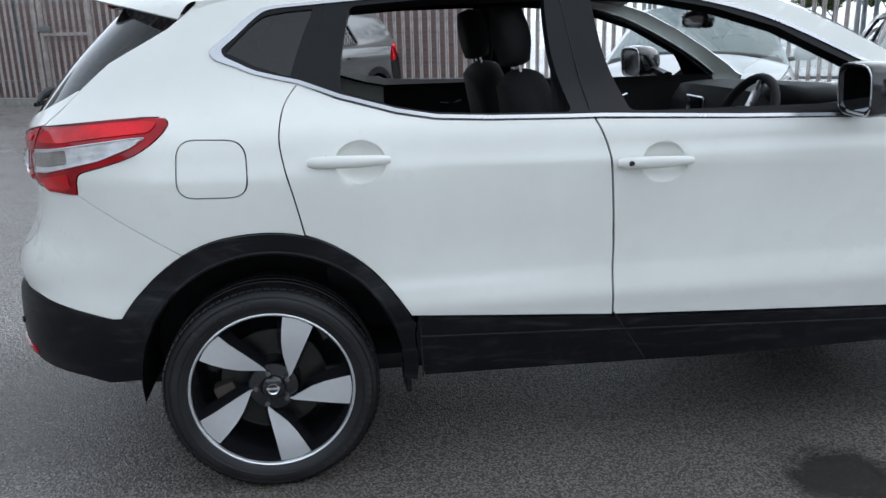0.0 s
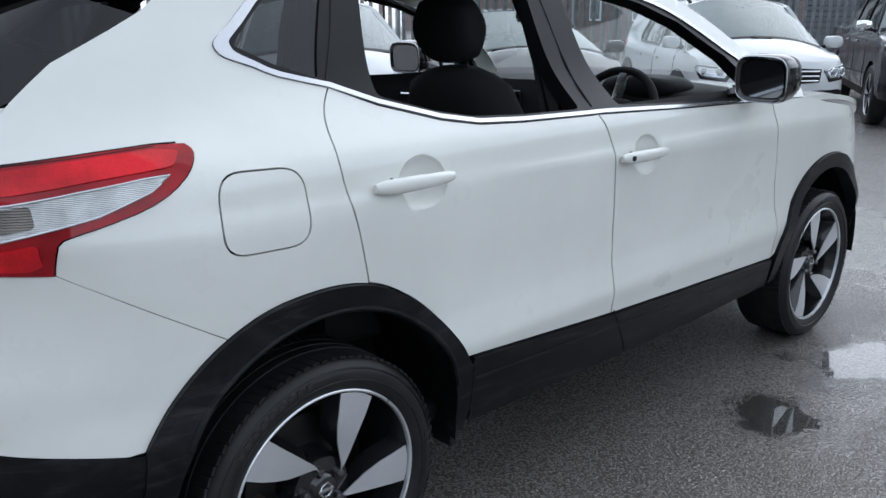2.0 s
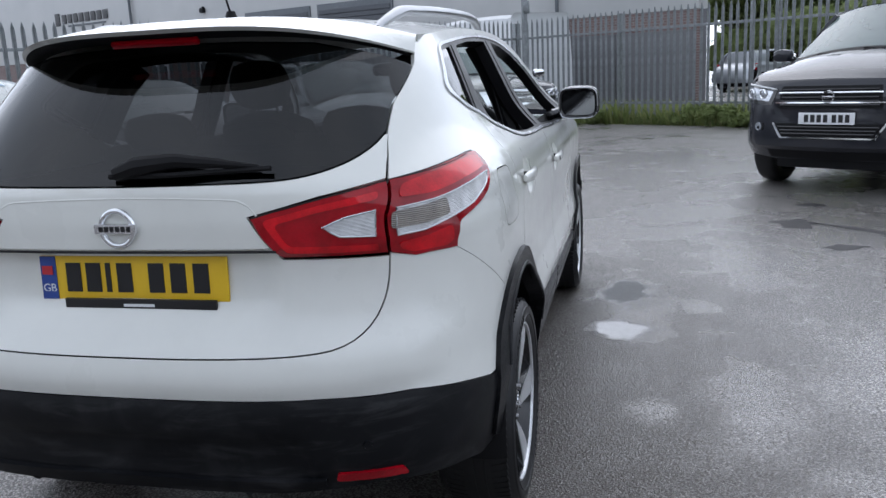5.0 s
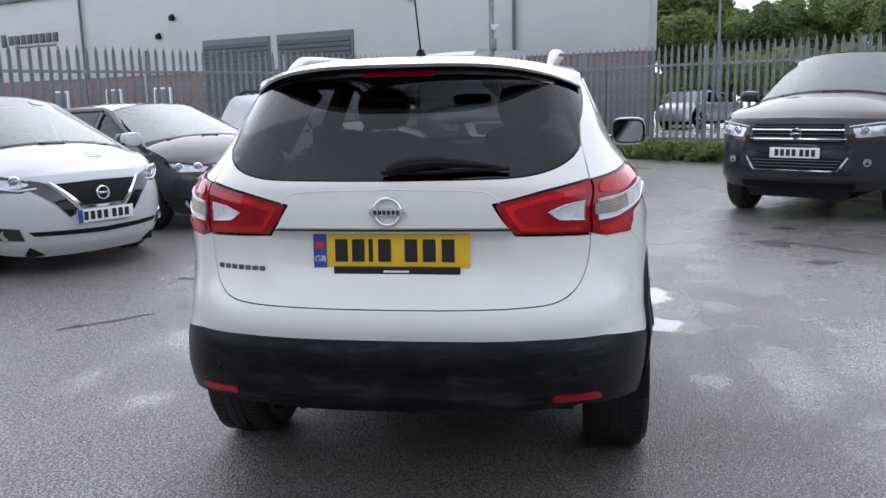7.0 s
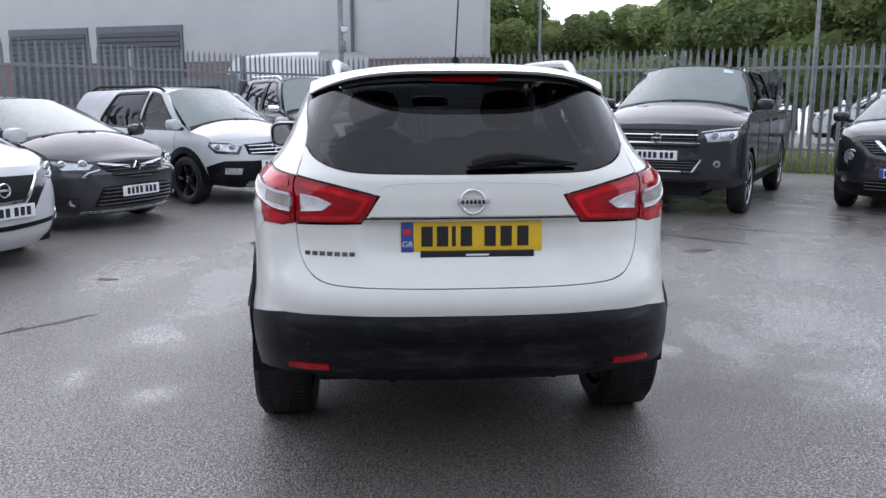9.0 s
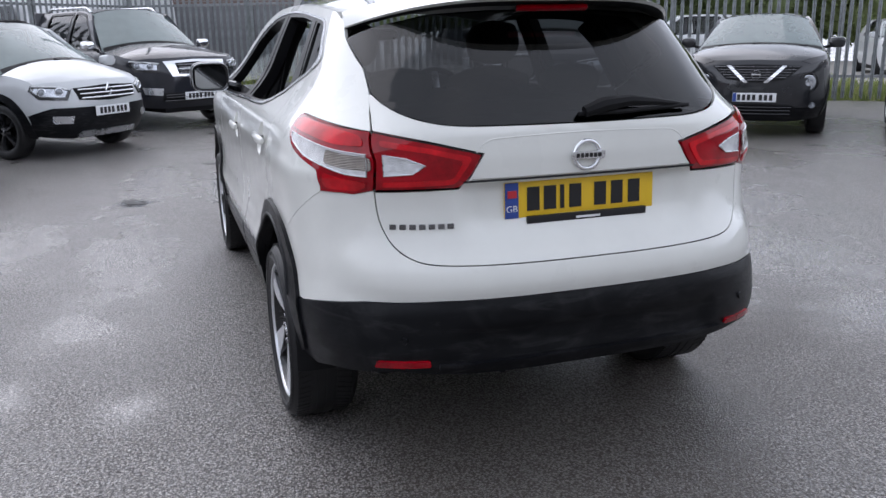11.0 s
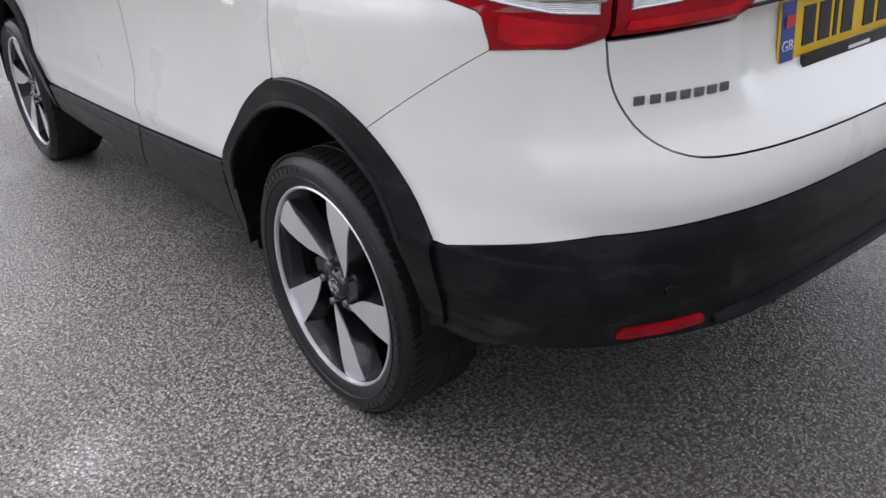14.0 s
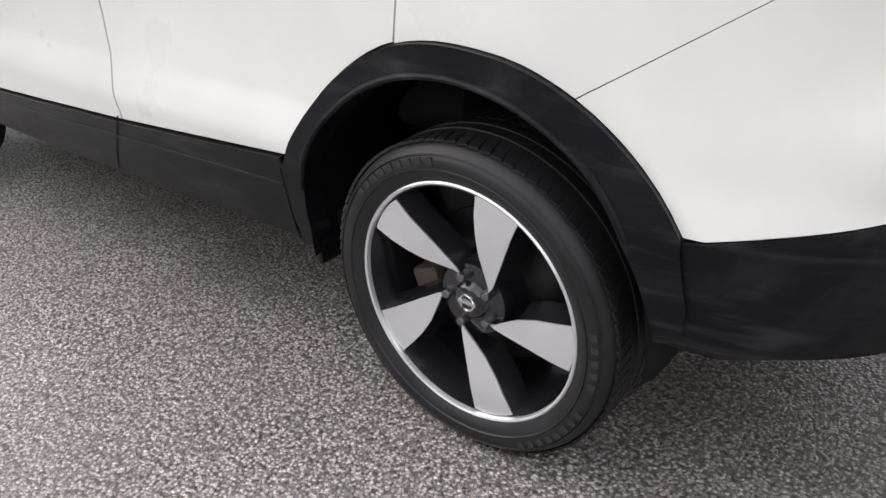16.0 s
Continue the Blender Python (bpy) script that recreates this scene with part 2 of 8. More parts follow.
# ---------- mesh helpers ----------
def mesh_ob(name, verts, faces, mat, parent=None, label="", smooth=40, m=None):
    me = bpy.data.meshes.new(name)
    me.from_pydata([tuple(v) for v in verts], [], faces)
    me.materials.append(mat)
    if smooth:
        me.polygons.foreach_set("use_smooth", [True] * len(me.polygons))
        me.set_sharp_from_angle(angle=radians(smooth))
    me.update()
    ob = new(name, me)
    if parent is not None:
        ob.parent = parent
    if m is not None:
        ob.matrix_basis = m
    if label:
        tagged(ob, label)
    return ob


def part(name, bm, mat, parent, label="", smooth=40, m=None):
    me = bpy.data.meshes.new(name)
    bm.to_mesh(me)
    bm.free()
    me.materials.append(mat)
    if smooth:
        me.polygons.foreach_set("use_smooth", [True] * len(me.polygons))
        me.set_sharp_from_angle(angle=radians(smooth))
    ob = new(name, me)
    if parent is not None:
        ob.parent = parent
    if m is not None:
        ob.matrix_basis = m
    if label:
        tagged(ob, label)
    return ob


def empty(name, label, category, group="", m=None):
    ob = new(name)
    ob.empty_display_size = 0.2
    if m is not None:
        ob.matrix_basis = m
    return tagged(ob, label, category, group)


def bm_box(sx, sy, sz, bevel=0.0, seg=2, m=None, bm=None):
    out = bmesh.new()
    bmesh.ops.create_cube(out, size=1.0)
    for v in out.verts:
        v.co = Vector((v.co.x * sx, v.co.y * sy, v.co.z * sz))
    if bevel:
        bmesh.ops.bevel(out, geom=out.edges[:], offset=bevel, segments=seg, affect='EDGES', profile=0.6)
    if m is not None:
        out.transform(m)
    if bm is not None:
        tmp = bpy.data.meshes.new("tmp")
        out.to_mesh(tmp)
        bm.from_mesh(tmp)
        bpy.data.meshes.remove(tmp)
        out.free()
        return bm
    return out


def bm_tube(points, radius, sides=8, closed=False):
    """A round bar along points; radius may be one number or one a point."""
    bm = bmesh.new()
    pts = [Vector(p) for p in points]
    rad = radius if hasattr(radius, "__len__") else [radius] * len(pts)
    rings = []
    n = len(pts)
    for i, p in enumerate(pts):
        a = pts[(i - 1) % n] if closed or i else p
        b = pts[(i + 1) % n] if closed or i < n - 1 else p
        d = (b - a).normalized()
        u = d.orthogonal().normalized() if abs(d.z) > 0.95 else d.cross(Vector((0, 0, 1))).normalized()
        w = d.cross(u)
        rings.append([bm.verts.new(p + rad[i] * (math.cos(k * math.tau / sides) * u + math.sin(k * math.tau / sides) * w)) for k in range(sides)])
    for i in range(n if closed else n - 1):
        r, s = rings[i], rings[(i + 1) % n]
        for k in range(sides):
            bm.faces.new((r[k], r[(k + 1) % sides], s[(k + 1) % sides], s[k]))
    if not closed:
        bm.faces.new(rings[0][::-1])
        bm.faces.new(rings[-1])
    bmesh.ops.recalc_face_normals(bm, faces=bm.faces)
    return bm


def bm_lathe(profile, steps=64, closed=False, floor=None):
    """Turned about the y axis; profile of (radius, y)."""
    bm = bmesh.new()
    rings = []
    for k in range(steps):
        a = k * math.tau / steps
        rings.append([bm.verts.new((r * math.cos(a), y, r * math.sin(a))) for r, y in profile])
    n = len(profile)
    for k in range(steps):
        r, s = rings[k], rings[(k + 1) % steps]
        for i in range(n if closed else n - 1):
            j = (i + 1) % n
            bm.faces.new((r[i], s[i], s[j], r[j]))
    bmesh.ops.recalc_face_normals(bm, faces=bm.faces)
    if floor is not None:
        bmesh.ops.delete(bm, geom=[f for f in bm.faces if f.calc_center_median().z < floor], context='FACES')
    return bm


def bm_prism(outline, depth, bevel=0.0, m=None):
    """Outline of (x, z) pushed along y by depth, front at y = 0."""
    bm = bmesh.new()
    a = [bm.verts.new((x, 0, z)) for x, z in outline]
    b = [bm.verts.new((x, depth, z)) for x, z in outline]
    n = len(a)
    bm.faces.new(a)
    bm.faces.new(b[::-1])
    for i in range(n):
        bm.faces.new((a[i], b[i], b[(i + 1) % n], a[(i + 1) % n]))
    bmesh.ops.recalc_face_normals(bm, faces=bm.faces)
    if bevel:
        bmesh.ops.bevel(bm, geom=bm.edges[:], offset=bevel, segments=2, affect='EDGES')
    if m is not None:
        bm.transform(m)
    return bm


def curve_of(table):
    """A smooth function through (key, value) pairs."""
    xs = np.array([a for a, _ in table], float)
    ys = np.array([b for _, b in table], float)
    d = np.diff(ys) / np.diff(xs)
    m = np.zeros(len(xs))
    m[0], m[-1] = d[0], d[-1]
    for i in range(1, len(xs) - 1):
        if d[i - 1] * d[i] > 0:
            w1, w2 = 2 * (xs[i + 1] - xs[i]) + xs[i] - xs[i - 1], xs[i + 1] - xs[i] + 2 * (xs[i] - xs[i - 1])
            m[i] = (w1 + w2) / (w1 / d[i - 1] + w2 / d[i])

    def f(x):
        if x <= xs[0]:
            return float(ys[0])
        if x >= xs[-1]:
            return float(ys[-1])
        i = int(np.searchsorted(xs, x) - 1)
        h = xs[i + 1] - xs[i]
        t = (x - xs[i]) / h
        return float((1 + 2 * t) * (1 - t) ** 2 * ys[i] + t * (1 - t) ** 2 * h * m[i] + t * t * (3 - 2 * t) * ys[i + 1] + t * t * (t - 1) * h * m[i + 1])
    return f


def inside(poly, x, y):
    c, n = False, len(poly)
    j = n - 1
    for i in range(n):
        xi, yi = poly[i]
        xj, yj = poly[j]
        if (yi > y) != (yj > y) and x < (xj - xi) * (y - yi) / (yj - yi) + xi:
            c = not c
        j = i
    return c


def dense(poly, step):
    out = []
    for (x0, y0), (x1, y1) in zip(poly, poly[1:] + poly[:1]):
        k = max(1, int(math.hypot(x1 - x0, y1 - y0) / step))
        out += [(x0 + (x1 - x0) * i / k, y0 + (y1 - y0) * i / k) for i in range(k)]
    return out


def area_of(poly):
    return 0.5 * sum(a[0] * b[1] - b[0] * a[1] for a, b in zip(poly, poly[1:] + poly[:1]))


def inset(poly, d):
    """The outline moved inwards by d (outwards where d is negative)."""
    if area_of(poly) < 0:
        poly = poly[::-1]
    n, out = len(poly), []
    for i in range(n):
        a, b, c = Vector(poly[i - 1]), Vector(poly[i]), Vector(poly[(i + 1) % n])
        e, f = (b - a), (c - b)
        e = e.normalized() if e.length else f.normalized()
        f = f.normalized() if f.length else e
        ne, nf = Vector((-e.y, e.x)), Vector((-f.y, f.x))
        mid = ne + nf
        mid = mid.normalized() if mid.length > 1e-6 else ne
        k = max(0.5, mid.dot(ne))
        q = b + mid * (d / k)
        out.append((q.x, q.y))
    return out


def rounded(poly, r, seg=4):
    """Corners of an outline rounded."""
    out, n = [], len(poly)
    for i in range(n):
        a, b, c = Vector(poly[i - 1]), Vector(poly[i]), Vector(poly[(i + 1) % n])
        k = min(r, (a - b).length * 0.45, (c - b).length * 0.45)
        p, q = b + (a - b).normalized() * k, b + (c - b).normalized() * k
        for s in range(seg + 1):
            t = s / seg
            v = (1 - t) ** 2 * p + 2 * t * (1 - t) * b + t * t * q
            out.append((v.x, v.y))
    return out


class Shell:
    """A car's outer skin. prof: half width over height; end: how far the end reaches over height; the plan of the end is a
    superellipse from xc on. p runs along the side (p > 0) and across the end (p < 0); facing is -1 for a tail, +1 for a nose."""

    def __init__(self, prof, end, xc, power, facing=-1, dent=None):
        self.prof, self.end = curve_of(prof), curve_of(end)
        self.xc, self.power, self.facing, self.dent = xc, curve_of(power), facing, dent

    def abc(self, z):
        return abs(self.end(z) - self.xc), self.prof(z), self.power(z)

    def corner(self, z):
        a, b, n = self.abc(z)
        k = 0.5 ** (1 / n)
        return a * k, b * k

    def side(self, x, z):
        """Outline point from a place along the side."""
        a, b, n = self.abc(z)
        d = (x - self.xc) * self.facing
        ca, cb = self.corner(z)
        if d <= ca:
            return (ca - d, z)
        y = b * max(0.0, 1 - (d / a) ** n) ** (1 / n)
        return (y - cb, z)

    def rear(self, y, z):
        """Outline point from a place across the end."""
        a, b, n = self.abc(z)
        ca, cb = self.corner(z)
        if y <= cb:
            return (y - cb, z)
        d = a * max(0.0, 1 - (min(y, b) / b) ** n) ** (1 / n)
        return (ca - d, z)

    def flip(self, pt):
        """The same place on the other side of the car."""
        return (-2 * self.corner(pt[1])[1] - pt[0], pt[1])

    def base(self, p, z):
        a, b, n = self.abc(z)
        ca, cb = self.corner(z)
        sign = 1.0
        if p < -cb:
            p, sign = -2 * cb - p, -1.0
        if p >= 0:
            d = ca - p
            y = b if d <= 0 else b * max(0.0, 1 - (d / a) ** n) ** (1 / n)
        else:
            y = cb + p
            d = a * max(0.0, 1 - (max(0.0, y) / b) ** n) ** (1 / n)
        return Vector((self.xc + self.facing * d, -sign * y, z))

    def at(self, p, z, off=0.0):
        e = 0.004
        c = self.base(p, z)
        nrm = (self.base(p + e, z) - self.base(p - e, z)).cross(self.base(p, z + e) - self.base(p, z - e))
        nrm = nrm.normalized()
        hub = Vector((min(max(c.x, -0.2), 2.4) if self.facing < 0 else c.x - 0.4 * self.facing, 0, c.z))
        if nrm.dot(c - hub) < 0:
            nrm = -nrm
        if self.dent:
            off -= self.dent(c)
        return c + nrm * off


def panel(name, shell, outline, mat, parent, label="", holes=(), off=0.0, thick=0.014, grid=0.03, gap=0.002, side=1, smooth=30, bowls=()):
    """A sheet of the skin inside an outline of (p, z), with folded edges. side=-1 mirrors it to the other flank. bowls: (p, z, rp, rz) meshed in rings."""
    step = grid * 0.8
    loops = [dense(inset(list(outline), gap), step)] + [dense(inset(list(h), -gap), step) for h in holes]
    pts, edges = [], []
    for lp in loops:
        k = len(pts)
        pts += [Vector(q) for q in lp]
        edges += [(k + i, k + (i + 1) % len(lp)) for i in range(len(lp))]
    outer = loops[0]
    bound = np.array([(q.x, q.y) for q in pts])
    x0, x1 = min(q[0] for q in outer), max(q[0] for q in outer)
    z0, z1 = min(q[1] for q in outer), max(q[1] for q in outer)
    row, z = 0, z0 + grid * 0.5
    while z < z1:
        x = x0 + (0.5 if row % 2 else 0.0) * grid
        while x < x1:
            if inside(outer, x, z) and not any(inside(h, x, z) for h in loops[1:]) and not any(((x - a) / c) ** 2 + ((z - b) / d) ** 2 < 1.25 for a, b, c, d in bowls):
                if ((bound - (x, z)) ** 2).sum(1).min() > (grid * 0.5) ** 2:
                    pts.append(Vector((x, z)))
            x += grid
        z += grid * 0.87
        row += 1
    for a, b, c, d in bowls:
        for r in (0.2, 0.4, 0.55, 0.68, 0.78, 0.86, 0.92, 0.96, 0.99, 1.02, 1.07):
            n = 12 if r < 0.5 else 44
            pts += [Vector((a + c * r * math.cos(k * math.tau / n), b + d * r * math.sin(k * math.tau / n))) for k in range(n)]
    v2, _, tris, *_ = geometry.delaunay_2d_cdt(pts, edges, [], 0, 1e-6)
    keep = []
    for f in tris:
        cx, cz = sum(v2[i].x for i in f) / 3, sum(v2[i].y for i in f) / 3
        if inside(outer, cx, cz) and not any(inside(h, cx, cz) for h in loops[1:]):
            keep.append(list(f))
    verts = [shell.at(v.x, v.y, off) for v in v2]
    faces = keep
    count = {}
    for f in keep:
        for a, b in zip(f, f[1:] + f[:1]):
            count[(a, b)] = 1
    rim = [(a, b) for a, b in count if (b, a) not in count]
    low = {}
    for a, b in rim:
        for i in (a, b):
            if i not in low:
                low[i] = len(verts)
                verts.append(shell.at(v2[i].x, v2[i].y, off - thick))
        faces.append([b, a, low[a], low[b]])
    if side < 0:
        verts = [Vector((v.x, -v.y, v.z)) for v in verts]
    f = keep[len(keep) // 3]
    n = (verts[f[1]] - verts[f[0]]).cross(verts[f[2]] - verts[f[0]])
    c = (verts[f[0]] + verts[f[1]] + verts[f[2]]) / 3
    hub = Vector((min(max(c.x, -0.2), 2.4) if shell.facing < 0 else c.x - 0.4, 0, c.z))
    if n.dot(c - hub) < 0:
        faces = [g[::-1] for g in faces]
    used = sorted({i for g in faces for i in g})
    at = {i: k for k, i in enumerate(used)}
    return mesh_ob(name, [verts[i] for i in used], [[at[i] for i in g] for g in faces], mat, parent, label, smooth)


def sheet(name, fn, us, vs, mat, parent, label="", smooth=40, thick=0.0, m=None):
    """A grid of fn(u, v), with an underside where thick is given."""
    verts = [Vector(fn(u, v)) for u in us for v in vs]
    nu, nv = len(us), len(vs)
    faces = [[i * nv + j, (i + 1) * nv + j, (i + 1) * nv + j + 1, i * nv + j + 1] for i in range(nu - 1) for j in range(nv - 1)]
    up = sum((verts[f[1]] - verts[f[0]]).cross(verts[f[2]] - verts[f[0]]).z for f in faces)
    if up < 0:
        faces = [f[::-1] for f in faces]
    if thick:
        k = len(verts)
        verts += [v - Vector((0, 0, thick)) for v in verts]
        faces += [[a + k for a in f][::-1] for f in faces]
        rim = [(i * nv) for i in range(nu)] + [(nu - 1) * nv + j for j in range(1, nv)] + [i * nv + nv - 1 for i in range(nu - 2, -1, -1)] + [j for j in range(nv - 2, 0, -1)]
        for a, b in zip(rim, rim[1:] + rim[:1]):
            faces.append([a, b, b + k, a + k] if up < 0 else [a, b, b + k, a + k][::-1])
    return mesh_ob(name, verts, faces, mat, parent, label, smooth, m)


def lin(a, b, n):
    return [a + (b - a) * i / (n - 1) for i in range(n)]


# ---------- wheels ----------
def wheel_parts(parent, y_face, phase, width=0.225, r_tyre=0.3295, r_rim=0.252, style="twist", facing=-1, centre=(0, 0, 0.335), low=False):
    """A wheel whose face looks to y*facing; parts hang under an own part 'wheel'."""
    cx, cy, cz = centre
    m = Matrix.Translation((cx, cy, cz)) @ Matrix.Rotation(0 if facing < 0 else math.pi, 4, 'Z')
    w = width
    # face plane at y = 0, wheel body behind it (towards +y)
    prof = [(r_rim - 0.012, 0.012), (r_rim + 0.004, -0.004), (r_rim + 0.02, -0.012), (r_rim + 0.045, -0.017), (r_tyre - 0.025, -0.013), (r_tyre - 0.010, -0.003), (r_tyre - 0.002, 0.016),
            (r_tyre, 0.03), (r_tyre + 0.001, w / 2 - 0.015), (r_tyre, w - 0.045), (r_tyre - 0.002, w - 0.03), (r_tyre - 0.012, w - 0.012), (r_tyre - 0.03, w), (r_rim + 0.03, w), (r_rim - 0.01, w - 0.02)]
    steps = 40 if low else 96
    tyre = part("tyre", bm_lathe(prof, steps), M["rubber"], parent, "", 50, m)
    if not low:
        # tread: slanted lugs across the shoulder and four ribs
        bm = bmesh.new()
        for k in range(84):
            a = k * math.tau / 84
            for y0, y1, tw in ((0.004, 0.052, 0.035), (w - 0.085, w - 0.03, -0.035)):
                c = Matrix.Rotation(-a, 4, 'Y') @ Matrix.Translation((r_tyre - 0.0005 - (0.002 if y0 < 0 else 0), (y0 + y1) / 2, 0)) @ Matrix.Rotation(tw * 8, 4, 'X')
                bm_box(0.0055, y1 - y0, 0.0185, 0, m=c, bm=bm)
        for y in (0.082, 0.115):
            ring = bm_lathe([(r_tyre - 0.002, y - 0.011), (r_tyre + 0.0035, y - 0.010), (r_tyre + 0.0035, y + 0.010), (r_tyre - 0.002, y + 0.011)], 96)
            tmp = bpy.data.meshes.new("tmp")
            ring.to_mesh(tmp)
            ring.free()
            bm.from_mesh(tmp)
            bpy.data.meshes.remove(tmp)
        part("tread", bm, M["rubber"], tyre, "", 30)
        # raised wordless ribs of the sidewall
        for r0, dy in ((r_rim + 0.028, -0.0145), (r_tyre - 0.022, -0.0125)):
            part("sidewall_ring", bm_lathe([(r0 - 0.0025, dy + 0.002), (r0, dy - 0.002), (r0 + 0.0025, dy + 0.002)], 96), M["rubber"], tyre)
        for a0, span in ((100, 48), (300, 42), (350, 26)):
            for k in range(int(span / 5)):
                a = radians(a0 + k * 5)
                c = Matrix.Rotation(-a, 4, 'Y') @ Matrix.Translation((r_rim + 0.045, -0.0165, 0))
                part("sidewall_mark", bm_box(0.014, 0.003, 0.013, 0, m=c), M["rubber_mark"], tyre, "", 0)
    rim = part("rim", bm_lathe([(r_rim - 0.007, 0.006), (r_rim - 0.005, -0.003), (r_rim - 0.001, -0.005), (r_rim + 0.002, -0.003), (r_rim + 0.002, 0.01)], steps), M["machined"] if style != "black" else M["rim_black"], parent, "machined rim edge", 50, m)
    part("barrel", bm_lathe([(r_rim - 0.010, 0.004), (r_rim - 0.018, 0.03), (r_rim - 0.032, 0.08), (r_rim - 0.035, w - 0.03), (0.02, w - 0.03)], steps), M["rim_black"], rim, "gloss black wheel barrel", 40)
    part("brake_disc", bm_lathe([(0.06, 0.10), (0.165, 0.10), (0.165, 0.112), (0.06, 0.112)], 48, True), M["disc"], rim)
    if not low:
        cal = bm_box(0.07, 0.06, 0.11, 0.012, m=Matrix.Rotation(radians(-20), 4, 'Y') @ Matrix.Translation((-0.15, 0.10, 0)))
        part("caliper", cal, M["rust"], rim)
    n = 5
    k = r_rim / 0.252
    face = M["machined"] if style != "black" else M["rim_black"]
    for i in range(n):
        rot = Matrix.Rotation(-radians(phase + i * 72), 4, 'Y')
        if style == "twist":
            pol = [(0.241, 56.0), (0.243, 61), (0.2435, 67), (0.243, 73), (0.241, 79.0), (0.20, 78.5), (0.16, 77), (0.12, 72), (0.09, 61), (0.068, 42), (0.060, 34), (0.075, 37), (0.10, 44), (0.15, 51), (0.20, 54.5)]
        else:
            pol = [(0.242, 60), (0.243, 68), (0.242, 76), (0.12, 74), (0.06, 76), (0.06, 56), (0.12, 60)]
        pts = [(r * k * math.cos(radians(a - 67)), r * k * math.sin(radians(a - 67))) for r, a in pol]
        # machined face leans back towards the hub, dark flanks fall away behind it
        bm = bmesh.new()
        lean = lambda r: 0.004 + 0.022 * max(0.0, 1 - r / (0.20 * k)) if style == "twist" else 0.006
        top = [bm.verts.new((x, lean(math.hypot(x, z)), z)) for x, z in pts]
        bm.faces.new(top)
        bmesh.ops.recalc_face_normals(bm, faces=bm.faces)
        back = [bm.verts.new((x, lean(math.hypot(x, z)) + 0.004, z)) for x, z in pts]
        for a in range(len(pts)):
            b = (a + 1) % len(pts)
            bm.faces.new((top[a], top[b], back[b], back[a]))
        bmesh.ops.triangulate(bm, faces=[f for f in bm.faces if len(f.verts) > 4])
        bmesh.ops.recalc_face_normals(bm, faces=bm.faces)
        spoke = part("spoke", bm, face, rim, "machined silver spoke face", 30, rot)
        bm = bmesh.new()
        wide = [(x * (1 if math.hypot(x, z) > 0.2 * k else 0.98), z + (0.016 if z > 0 else -0.016)) for x, z in pts]
        t2 = [bm.verts.new((x, lean(math.hypot(x, z)) + 0.003, z)) for x, z in pts]
        b2 = [bm.verts.new((x, lean(math.hypot(x, z)) + 0.05, z)) for x, z in wide]
        for a in range(len(pts)):
            b = (a + 1) % len(pts)
            bm.faces.new((t2[a], t2[b], b2[b], b2[a]))
        bmesh.ops.recalc_face_normals(bm, faces=bm.faces)
        part("spoke_flank", bm, M["rim_black"], rim, "", 30, rot)
        if not low:
            nut = bm_lathe([(0.0, 0.012), (0.008, 0.012), (0.0105, 0.017), (0.0105, 0.045)], 12)
            part("wheel_nut", nut, M["dark_chrome"], rim, "", 40, Matrix.Rotation(-radians(phase + i * 72 - 36), 4, 'Y') @ Matrix.Translation((0.053, 0, 0)))
    part("hub", bm_lathe([(0.0, 0.016), (0.028, 0.016), (0.034, 0.020), (0.040, 0.03), (0.075, 0.034), (0.082, 0.05), (0.085, 0.11)], 40), M["rim_black"], rim, "black wheel hub", 40)
    if not low:
        ring = bm_lathe([(0.0145, 0.014), (0.018, 0.0125), (0.0185, 0.016)], 28)
        cap = part("cap_badge", ring, M["chrome"], rim, "chrome ring badge")
        part("cap_bar", bm_box(0.042, 0.004, 0.008, 0.001, m=Matrix.Translation((0, 0.0145, 0))), M["chrome"], rim)
    return tyre


M["dark_chrome"] = plain("dark_chrome", (0.22, 0.22, 0.23), 0.25, 0.9)
M["machined"] = plain("machined_alloy", (0.76, 0.77, 0.79), 0.32, 0.7, 0.1, 300.0, 0.05)
M["rubber_mark"] = plain("worn_rubber_letters", (0.020, 0.020, 0.021), 0.6)

# ---------- the white car's skin ----------

def smooth_line(pts, n=4):
    """A rounder line through the same points."""
    out = []
    for i in range(len(pts) - 1):
        p0, p1, p2, p3 = (Vector(pts[max(0, min(len(pts) - 1, i + k))]) for k in (-1, 0, 1, 2))
        for j in range(n):
            t = j / n
            q = 0.5 * (2 * p1 + (p2 - p0) * t + (2 * p0 - 5 * p1 + 4 * p2 - p3) * t * t + (3 * p1 - p0 - 3 * p2 + p3) * t ** 3)
            out.append((q.x, q.y))
    return out + [tuple(pts[-1])]


WING_LINE = smooth_line([(2.088, 1.086), (2.105, 1.02), (2.125, 0.92), (2.145, 0.82), (2.163, 0.70), (2.178, 0.586), (2.181, 0.452)], 3)
HANDLES = ((0.305, 1.028), (1.235, 0.985))


